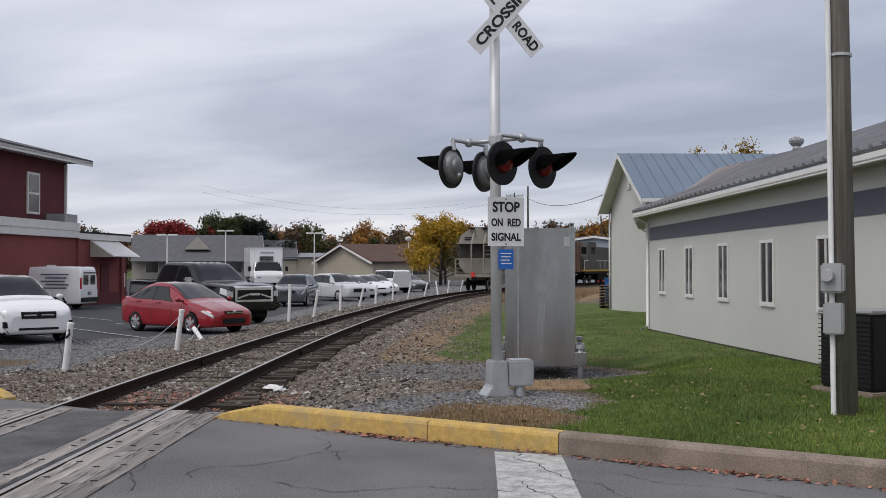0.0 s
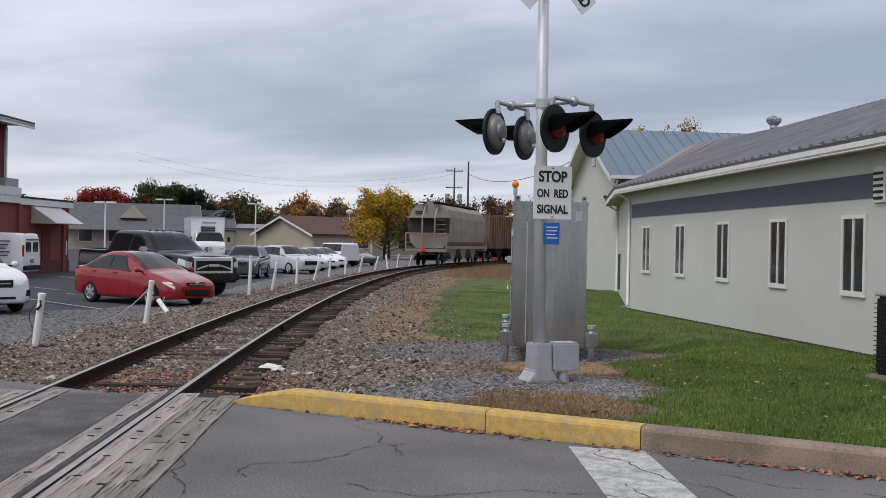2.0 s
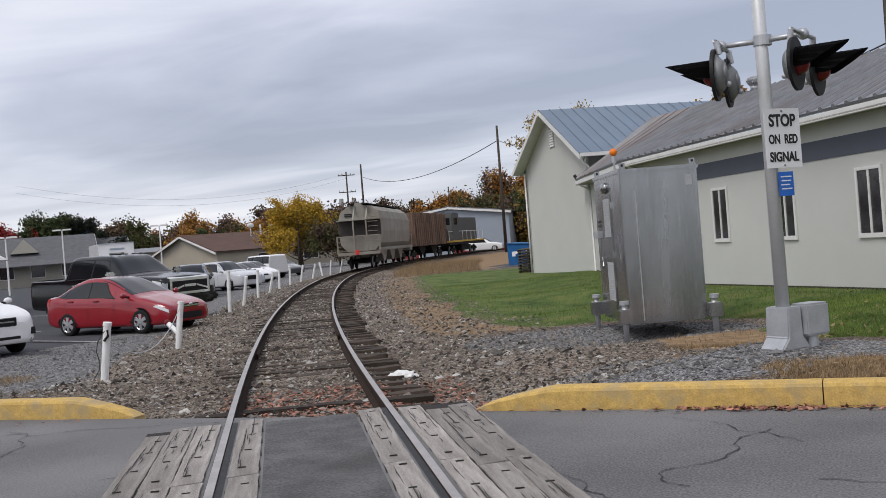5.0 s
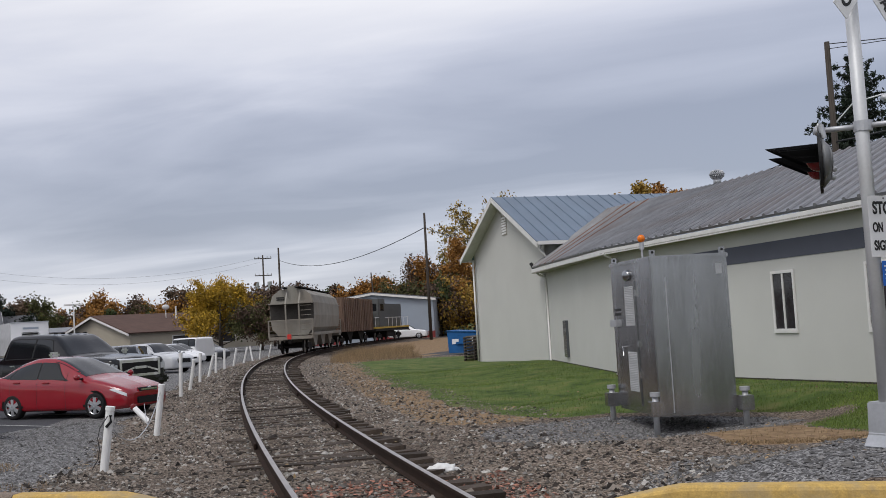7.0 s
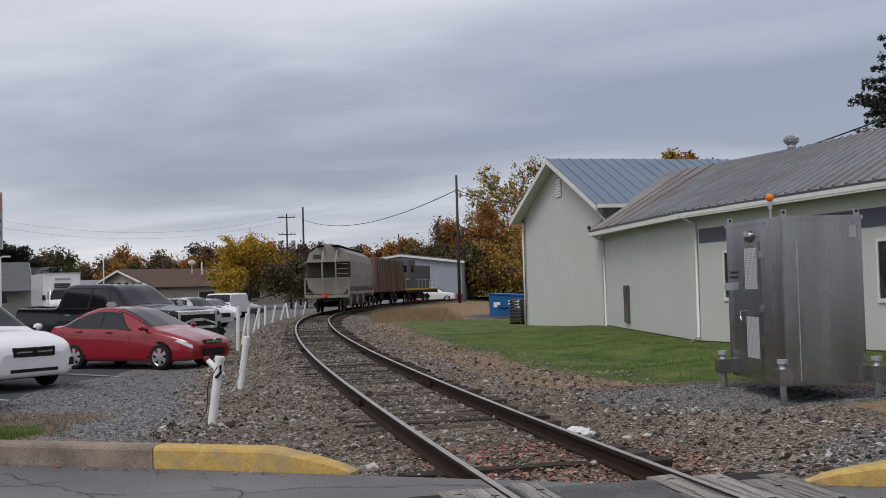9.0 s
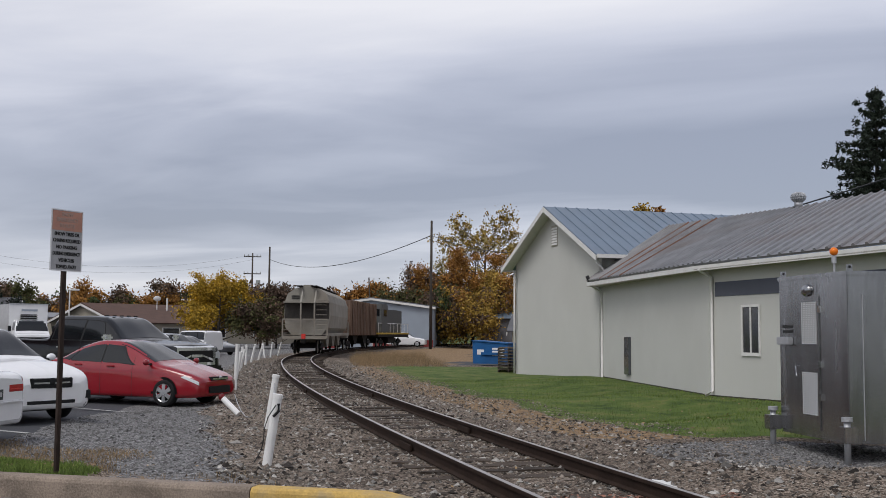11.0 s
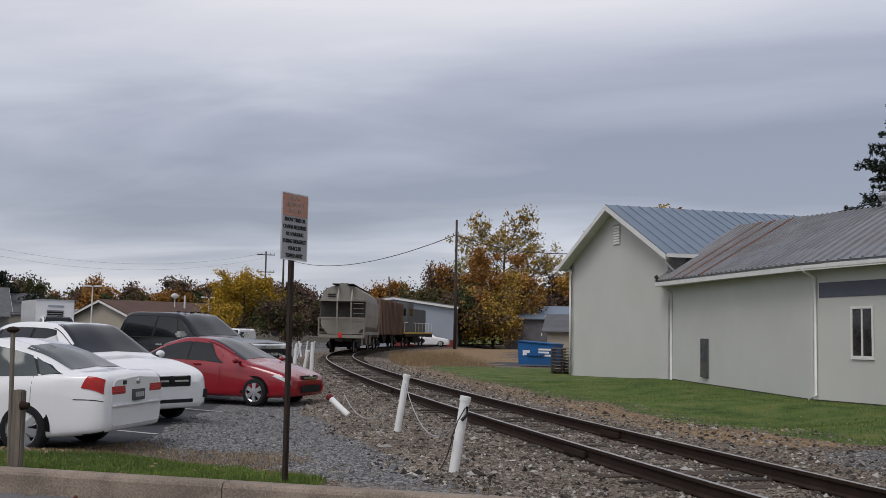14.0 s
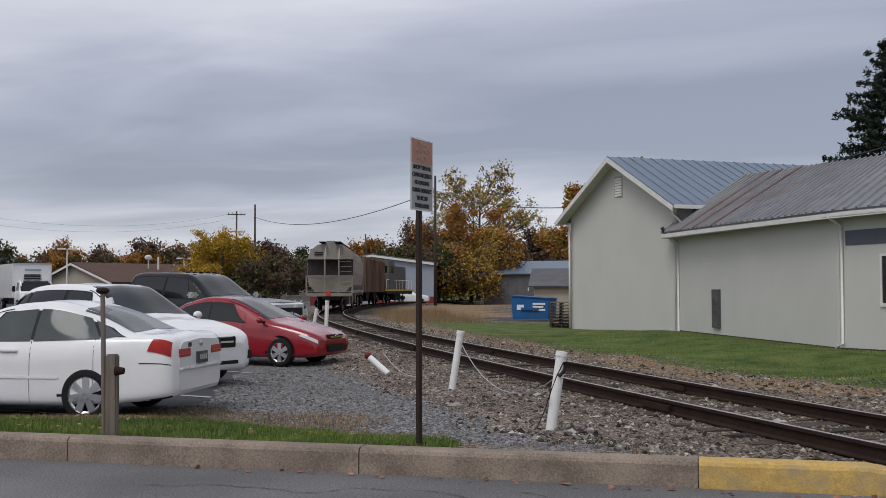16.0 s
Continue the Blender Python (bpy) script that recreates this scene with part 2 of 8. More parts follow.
M["wire"] = mat("black_cable", (0.03, 0.03, 0.03), 0.6, bump=0)
M["boxgrey"] = mat("grey_meter_box", (0.36, 0.37, 0.37), 0.55, metal=0.2, var=0.12, scale=5, fine=40, bump=0.04)
M["glass"] = mat("dark_window_glass", (0.010, 0.012, 0.014), 0.04, var=0.3, scale=2, fine=9, bump=0, spec=0.5)
M["tintglass"] = mat("clear_car_glass", (0.105, 0.122, 0.126), 0.05, var=0.45, scale=0.9, fine=2, bump=0, spec=0.22)
M["houseglass"] = mat("building_window_glass", (0.05, 0.05, 0.052), 0.06, var=0.6, scale=3, fine=9, bump=0, spec=0.8)
M["tyre"] = mat("tyre_rubber", (0.014, 0.014, 0.015), 0.9, var=0.3, scale=10, fine=80, bump=0.2)
M["rim"] = mat("silver_alloy_rim", (0.55, 0.56, 0.58), 0.3, metal=0.8, var=0.15, scale=10, fine=60, bump=0)
M["chrome"] = mat("chrome_trim", (0.72, 0.73, 0.75), 0.12, metal=1.0, var=0.1, bump=0)
M["plastic"] = mat("black_car_plastic", (0.010, 0.010, 0.011), 0.65, var=0.3, bump=0.05)
M["lamp"] = mat("clear_headlamp", (0.62, 0.64, 0.66), 0.1, metal=0.2, var=0.2, scale=14, fine=60, bump=0)
M["tail"] = mat("red_tail_lamp", (0.42, 0.02, 0.018), 0.15, var=0.3, scale=14, fine=60, bump=0)
for key, col in (("red", (0.25, 0.006, 0.014)), ("carwhite", (0.78, 0.78, 0.79)), ("carblack", (0.005, 0.005, 0.006)), ("carsilver", (0.50, 0.51, 0.53)), ("cargrey", (0.07, 0.075, 0.085))):
    M[key] = mat(key + "_car_paint", col, 0.2 if key != "carblack" else 0.16, var=0.05, scale=3, fine=30, bump=0, coat=0.6 if key != "carblack" else 0.08, spec=0.5)
M["brick"] = mat("painted_red_brick", (0.235, 0.066, 0.062), 0.85, var=0.2, scale=1.2, fine=50, bump=0.3)
M["brick2"] = mat("dark_red_brick", (0.135, 0.040, 0.044), 0.88, var=0.25, scale=1.2, fine=50, bump=0.3)
M["shingle"] = mat("brown_shingles", (0.115, 0.070, 0.056), 0.95, var=0.3, scale=1.5, fine=30, bump=0.3)
M["shingle2"] = mat("grey_shingles", (0.13, 0.13, 0.14), 0.95, var=0.3, scale=1.5, fine=30, bump=0.3)
M["siding"] = mat("tan_siding", (0.40, 0.36, 0.29), 0.8, var=0.1, scale=1, fine=20, bump=0.1)
M["steelblue"] = mat("pale_blue_steel_siding", (0.31, 0.35, 0.405), 0.6, metal=0.1, var=0.1, scale=0.6, fine=20, bump=0.1)
M["barnred"] = mat("barn_red_siding", (0.20, 0.035, 0.035), 0.8, var=0.2, scale=1, fine=20, bump=0.1)
M["hopper"] = mat("pale_grey_hopper_paint", (0.30, 0.285, 0.25), 0.8, var=0.3, scale=0.8, fine=18, bump=0.1, dirt=0.65, dirt_color=(0.20, 0.16, 0.125))
M["hopperdark"] = mat("sooty_hopper_plate", (0.075, 0.068, 0.062), 0.85, var=0.5, scale=1.5, fine=18, bump=0.1)
M["rustcar"] = mat("rusty_brown_car_side", (0.235, 0.155, 0.115), 0.9, var=0.65, scale=1.2, fine=20, bump=0.2, stretch=(1, 3, 0.4))
M["bogie"] = mat("grimy_black_steel", (0.014, 0.012, 0.011), 0.85, metal=0.1, var=0.4, scale=6, fine=50, bump=0.2)
M["wheelsteel"] = mat("bright_wheel_steel", (0.40, 0.39, 0.38), 0.4, metal=0.8, var=0.3, bump=0)
M["locoyellow"] = mat("locomotive_yellow", (0.55, 0.36, 0.05), 0.6, var=0.2, scale=2, bump=0.05)
M["locogrey"] = mat("locomotive_grey", (0.10, 0.105, 0.105), 0.6, var=0.3, scale=2, bump=0.05)
M["orange"] = mat("orange_beacon_lens", (0.85, 0.20, 0.015), 0.25, var=0.1, bump=0)
M["flag"] = mat("red_marker", (0.62, 0.05, 0.04), 0.7, var=0.2, bump=0)
M["dumpster"] = mat("blue_dumpster_paint", (0.012, 0.105, 0.30), 0.6, var=0.3, scale=2, fine=40, bump=0.1, dirt=0.3, dirt_color=(0.03, 0.05, 0.09))
M["bark"] = mat("grey_bark", (0.085, 0.070, 0.058), 0.95, var=0.5, scale=5, fine=40, bump=0.7, stretch=(5, 5, 0.6))
for key, col, d in (("yellowleaf", (0.52, 0.315, 0.025), (0.25, 0.17, 0.025)), ("orangeleaf", (0.38, 0.175, 0.036), (0.19, 0.095, 0.028)), ("paleleaf", (0.42, 0.33, 0.13), (0.22, 0.18, 0.07)), ("goldleaf", (0.42, 0.26, 0.05), (0.20, 0.14, 0.03)), ("greenleaf", (0.065, 0.085, 0.028), (0.028, 0.04, 0.016)), ("spruceleaf", (0.022, 0.034, 0.020), (0.010, 0.016, 0.011)), ("redleaf", (0.32, 0.035, 0.03), (0.16, 0.02, 0.02)), ("brownleaf", (0.15, 0.095, 0.062), (0.075, 0.052, 0.04)), ("olive", (0.10, 0.10, 0.035), (0.05, 0.05, 0.02))):
    M[key] = mat(key + "_leaves", col, 0.8, dark=d, scale=0.7, fine=6, bump=0, island=0.35)
# the haze of the distance is mixed into this pale blue colour
M["hill"] = mat("hazy_hill_woods", (0.30, 0.34, 0.41), 1.0, var=0.08, scale=0.01, fine=0.2, bump=0)


# ---- mesh helpers ----
def empty(name, x=0, y=0, z=0, rz=0.0):
    o = new(name)
    o.matrix_world = pose(x, y, z, 0, 0, rz)
    o.empty_display_size = 0.2
    return o


def mesh_of(name, bm, material, smooth=False):
    me = bpy.data.meshes.new(name)
    bm.to_mesh(me)
    bm.free()
    me.materials.append(M[material] if isinstance(material, str) else material)
    if smooth:
        me.polygons.foreach_set("use_smooth", [True] * len(me.polygons))
    return me


def part(name, bm, material, parent=None, label="", m=None, smooth=False):
    o = new(name, mesh_of(name, bm, material, smooth))
    if parent is not None:
        o.parent = parent
    if m is not None:
        o.matrix_local = m
    if label:
        tagged(o, label)
    return o


def raw(name, verts, faces, material, parent=None, label="", smooth=False):
    me = bpy.data.meshes.new(name)
    me.from_pydata(np.asarray(verts).tolist() if isinstance(verts, np.ndarray) else verts, [], faces.tolist() if isinstance(faces, np.ndarray) else faces)
    me.materials.append(M[material] if isinstance(material, str) else material)
    if smooth:
        me.polygons.foreach_set("use_smooth", [True] * len(me.polygons))
    me.update()
    o = new(name, me)
    if parent is not None:
        o.parent = parent
    if label:
        tagged(o, label)
    return o


def box(x0, x1, y0, y1, z0, z1, bevel=0.0, bm=None):
    own = bm is None
    bm = bm or bmesh.new()
    r = bmesh.ops.create_cube(bm, size=1.0)
    bmesh.ops.scale(bm, vec=(x1 - x0, y1 - y0, z1 - z0), verts=r["verts"])
    bmesh.ops.translate(bm, vec=((x0 + x1) / 2, (y0 + y1) / 2, (z0 + z1) / 2), verts=r["verts"])
    if bevel:
        es = list({e for v in r["verts"] for e in v.link_edges})
        bmesh.ops.bevel(bm, geom=es, offset=bevel, segments=2, affect="EDGES")
    return bm


def cyl(p, q, r0, r1=None, seg=16, bm=None, caps=True):
    bm = bm or bmesh.new()
    p, q = Vector(p), Vector(q)
    d = q - p
    r = bmesh.ops.create_cone(bm, cap_ends=caps, segments=seg, radius1=r0, radius2=r0 if r1 is None else r1, depth=d.length)
    m = Matrix.Translation((p + q) / 2) @ d.to_track_quat("Z", "Y").to_matrix().to_4x4()
    bmesh.ops.transform(bm, matrix=m, verts=r["verts"])
    return bm


def ball(c, r, bm=None, sub=2, s=(1, 1, 1)):
    bm = bm or bmesh.new()
    g = bmesh.ops.create_icosphere(bm, subdivisions=sub, radius=r)
    bmesh.ops.scale(bm, vec=s, verts=g["verts"])
    bmesh.ops.translate(bm, vec=c, verts=g["verts"])
    return bm


def prism(poly, y0, y1, bm=None):
    """A polygon in x and z, drawn out along y."""
    bm = bm or bmesh.new()
    a = [bm.verts.new((x, y0, z)) for x, z in poly]
    b = [bm.verts.new((x, y1, z)) for x, z in poly]
    n = len(poly)
    bm.faces.new(a); bm.faces.new(b[::-1])
    for i in range(n):
        bm.faces.new((a[i], b[i], b[(i + 1) % n], a[(i + 1) % n]))
    bmesh.ops.recalc_face_normals(bm, faces=bm.faces[:])
    return bm


def hull(points, thick, bm=None):
    """A flat outline of points in space with a thickness along its normal."""
    bm = bm or bmesh.new()
    ps = [Vector(p) for p in points]
    nrm = (ps[1] - ps[0]).cross(ps[2] - ps[1]).normalized() * thick
    a = [bm.verts.new(p) for p in ps]
    b = [bm.verts.new(p - nrm) for p in ps]
    n = len(ps)
    bm.faces.new(a); bm.faces.new(b[::-1])
    for i in range(n):
        bm.faces.new((a[i], b[i], b[(i + 1) % n], a[(i + 1) % n]))
    bmesh.ops.recalc_face_normals(bm, faces=bm.faces[:])
    return bm


def tube(points, r, seg=8, bm=None):
    """A round tube along points; r is one radius or one for each point."""
    bm = bm or bmesh.new()
    ps = [Vector(p) for p in points]
    rs = [r] * len(ps) if isinstance(r, (int, float)) else r
    rings = []
    up = Vector((0, 0, 1))
    for i, p in enumerate(ps):
        d = (ps[min(i + 1, len(ps) - 1)] - ps[max(i - 1, 0)]).normalized()
        a = d.cross(up if abs(d.z) < 0.95 else Vector((1, 0, 0))).normalized()
        b = d.cross(a)
        rings.append([bm.verts.new(p + rs[i] * (a * math.cos(k * math.tau / seg) + b * math.sin(k * math.tau / seg))) for k in range(seg)])
    for u, v in zip(rings, rings[1:]):
        for k in range(seg):
            bm.faces.new((u[k], u[(k + 1) % seg], v[(k + 1) % seg], v[k]))
    bm.faces.new(rings[0][::-1]); bm.faces.new(rings[-1])
    bmesh.ops.recalc_face_normals(bm, faces=bm.faces[:])
    return bm


def lettering(name, words, size, material, parent, m, label="", width=None):
    cu = bpy.data.curves.new(name, "FONT")
    cu.body, cu.size, cu.align_x, cu.align_y, cu.extrude, cu.offset = words, size, "CENTER", "CENTER", 0.0015, size * 0.034
    o = bpy.data.objects.new(name, cu)
    scene.collection.objects.link(o)
    me = bpy.data.meshes.new_from_object(o.evaluated_get(bpy.context.evaluated_depsgraph_get()))
    bpy.data.objects.remove(o)
    if width:
        xs = [v.co.x for v in me.vertices]
        k = width / (max(xs) - min(xs))
        for v in me.vertices:
            v.co.x *= k
    me.materials.clear(); me.materials.append(M[material])
    t = new(name, me)
    t.parent = parent
    t.matrix_local = m
    if label:
        tagged(t, label)
    return t


# ---- the track's line and the lie of the land ----
def track_line():
    pts, x, y, s = [], -5.55 + 0.5225 * 14, 5.0 - 0.8526 * 14, -14.0
    while s < 230:
        pts.append((s, x, y))
        a = TRACK_HEAD - (0.0 if s < 0 else min(s, 45) * 0.145 + max(0, s - 45) * 0.30)
        x -= 0.5 * math.sin(radians(a)); y += 0.5 * math.cos(radians(a)); s += 0.5
    return np.array(pts)


TRACK_HEAD = 31.5
TRACK = track_line()
T_DIR = np.gradient(TRACK[:, 1:], axis=0)
T_DIR /= np.linalg.norm(T_DIR, axis=1)[:, None]


def on_track(s, off=0.0, z=0.0):
    """The place at s metres along the track and off metres to its right."""
    x, y = np.interp(s, TRACK[:, 0], TRACK[:, 1]), np.interp(s, TRACK[:, 0], TRACK[:, 2])
    dx, dy = np.interp(s, TRACK[:, 0], T_DIR[:, 0]), np.interp(s, TRACK[:, 0], T_DIR[:, 1])
    return Vector((x + off * dy, y - off * dx, z)), math.degrees(math.atan2(dy, dx))


def track_offset(x, y):
    x, y = np.atleast_1d(np.asarray(x, float)), np.atleast_1d(np.asarray(y, float))
    out = np.empty(len(x))
    for i in range(0, len(x), 4000):
        dx = x[i:i + 4000, None] - TRACK[None, :, 1]
        dy = y[i:i + 4000, None] - TRACK[None, :, 2]
        k = np.argmin(dx * dx + dy * dy, axis=1)
        r = np.arange(len(k))
        out[i:i + 4000] = dx[r, k] * T_DIR[k, 1] - dy[r, k] * T_DIR[k, 0]
    return out


LEVELS = np.array(((-3.6, 5.6, 0.03), (-1, 5.6, 0.19), (3, 5.6, 0.19), (9, 5.6, 0.19), (-1.5, 7.5, 0.2), (1.5, 8.5, 0.2), (-3.4, 8.5, 0.0), (-2.6, 10.5, -0.03), (-4.4, 12.7, -0.25), (-3.2, 14.2, -0.2),
                   (0, 11, 0.1), (2.5, 11, 0.32), (0.7, 13.5, 0.25), (-1, 16.3, 0.18), (-5.6, 23.5, 0.05), (-4, 18, 0.0), (-9.5, 32, -0.1), (-16, 44, -0.29), (-12, 28, -0.27), (-8, 20, -0.25), (-18, 38, -0.3),
                   (-28, 60, -0.35), (-10, 75, -0.4), (20, 30, 0.3), (-60, 140, -0.6), (60, 100, 0.2),
                   (-8.5, 5.6, 0.02), (-10, 5.6, 0.13), (-12, 5.6, 0.16), (-16, 5.6, 0.15), (-24, 5.6, 0.15), (-15, 6.6, 0.04), (-20, 7, 0.02), (-12, 7, -0.06), (-14.5, 9.6, -0.2), (-13, 9, -0.2), (-18, 9.5, -0.19), (-22, 9.5, -0.2), (-30, 10, -0.2), (-18.5, 13, -0.13), (-22, 13.5, -0.15),
                   (-16, 15.5, -0.27), (-20, 19, -0.33), (-24, 28, -0.33), (-34, 45, -0.33), (-30, 22, -0.33), (-50, 40, -0.33), (-50, 80, -0.33), (-90, 60, -0.33), (-50, 5.6, 0.1), (-90, 120, -0.4)))


# the lawn's height along the building's walls
FOOT_LINES = ((-15.9, 44.3, -0.34, -10.95, 36.9, -0.11), (-10.95, 36.9, -0.10, -6.62, 25.42, -0.07), (-6.62, 25.42, -0.07, 4.9, 7.86, 0.245))


def level(x, y):
    """Height of the ground."""
    x, y = np.atleast_1d(np.asarray(x, float)), np.atleast_1d(np.asarray(y, float))
    out = np.empty(len(x))
    for i in range(0, len(x), 20000):
        d2 = (x[i:i + 20000, None] - LEVELS[:, 0]) ** 2 + (y[i:i + 20000, None] - LEVELS[:, 1]) ** 2 + 0.05
        w = d2 ** -1.8
        out[i:i + 20000] = (w * LEVELS[:, 2]).sum(1) / w.sum(1)
    for ax, ay, az, bx, by, bz in FOOT_LINES:
        ex, ey = bx - ax, by - ay
        f = np.clip(((x - ax) * ex + (y - ay) * ey) / (ex * ex + ey * ey), 0, 1)
        d = np.hypot(x - ax - f * ex, y - ay - f * ey)
        w = np.clip(1 - (d - 0.4) / 2.6, 0, 1)
        w = w * w * (3 - 2 * w)
        out = out * (1 - w) + (az + (bz - az) * f) * w
    off = track_offset(x, y)
    k = np.clip((np.abs(off) - 1.5) / 2.2, 0, 1)
    k = k * k * (3 - 2 * k)
    bed = -0.172
    out = (bed - 0.05 * np.clip((off - 0.8) / 0.3, 0, 1)) * (1 - k) + out * k
    far = np.clip((np.hypot(x, y) - 150) / 200, 0, 1)
    return out * (1 - far) - 0.6 * far


def ground_z(x, y):
    return float(level([x], [y])[0])


# ---- ground ----
def axis_steps(lo, hi, fine_lo, fine_hi, fine, grow=1.18):
    a = list(np.arange(fine_lo, fine_hi, fine))
    s, v = fine, fine_hi
    while v < hi:
        a.append(v); s *= grow; v += s
    s, v = fine, fine_lo
    while v > lo:
        s *= grow; v -= s; a.append(v)
    return np.array(sorted(a))


LAWN_EDGE = np.array(((5.3, -0.1), (6.5, -0.15), (7.8, -0.5), (8.5, -1.2), (12.0, -2.3), (13.2, -4.5), (14.1, -6.4), (15.8, -7.9), (18.9, -9.5), (22.5, -11.5), (28.0, -14.4), (33.0, -17.0), (46.0, -23.2), (53.0, -25.6)))
LOT_EDGE = np.array(((8.5, -15.9), (11.5, -16.6), (14.5, -17.8), (18.0, -19.3), (24.0, -21.6), (34.0, -27.0), (50.0, -36.0), (80.0, -52.0), (160.0, -95.0)))
PAD = (-4.6, 13.2)


def zones(x, y):
    """Weights of lawn, dry grass, grey gravel and lot asphalt, each 0 to 1."""
    off = track_offset(x, y)
    wob = np.array([noise.noise((a * 0.55, b * 0.55, 0)) for a, b in zip(x, y)]) * 0.55 + np.array([noise.noise((a * 2.3, b * 2.3, 5)) for a, b in zip(x, y)]) * 0.2
    edge = np.interp(y, LAWN_EDGE[:, 0], LAWN_EDGE[:, 1])
    right = (x - edge) + wob
    pad = 1.9 - np.hypot((x - PAD[0]) / 1.5, y - PAD[1]) + wob * 0.6
    lawn = np.clip(right / 0.45, 0, 1) * (y < 56) * (off > 0) * np.clip(-pad / 0.3, 0, 1)
    lawn *= np.clip((53 - y + wob) / 1.5, 0, 1)
    dry = np.clip((right + 1.7) / 0.5, 0, 1) * np.clip((0.55 - right) / 0.6, 0, 1) * (off > 2.4) * (y < 75) * np.clip(-pad / 0.3 + 0.2, 0, 1)
    dry *= np.where(y < 9.5, np.clip((7.0 - y + wob * 1.5) / 0.6, 0, 1) * np.clip((x + 1.7 + wob) / 0.4, 0, 1) * 0.75, 1.0)
    dry = np.maximum(dry, np.clip((off - 2.6) / 1, 0, 1) * np.clip((y - 52) / 6, 0, 1) * (off < 12) * 0.9)
    verge = np.interp(x, (-60, -16.8, -15.7, -14.7, -13.8, -12.9, -12.1, -11.2), (6.4, 6.6, 7.5, 8.3, 8.9, 7.8, 6.7, 5.2))
    left = np.clip((verge - y + wob * 0.7) / 0.35, 0, 1) * (off < -3)
    dry_left = np.clip((np.interp(x, (-16.9, -16.4, -14.5, -13.4, -12), (8.0, 11.0, 10.6, 9.0, 6.9)) - y + wob * 2) / 0.5, 0, 1) * (off < -3) * (x > -17) * (1 - left)
    lawn = np.maximum(lawn, left)
    dry = np.maximum(dry, dry_left * 0.46)
    grav = np.clip(pad / 0.5, 0, 1)
    grav = np.maximum(grav, np.clip((1.6 - np.hypot((x + 1.9) / 1.5, y - 7.2) + wob) / 0.5, 0, 1) * (1 - lawn) * 0.95)
    grav = np.maximum(grav, np.clip((-off - 3.0 + wob) / 0.6, 0, 1) * (1 - lawn) * (1 - dry))
    lotw = np.clip((np.interp(y, LOT_EDGE[:, 0], LOT_EDGE[:, 1]) - x + wob * 0.35) / 0.25, 0, 1) * np.clip((y - 6.3) / 0.3, 0, 1) * (off < 0) * (1 - left) * (1 - dry_left)
    lotw = np.maximum(lotw, np.clip((y - 53.5 + wob) / 0.8, 0, 1) * (off > 9) * (y < 66))
    return lawn, dry * (1 - lawn), grav * (1 - lawn), lotw


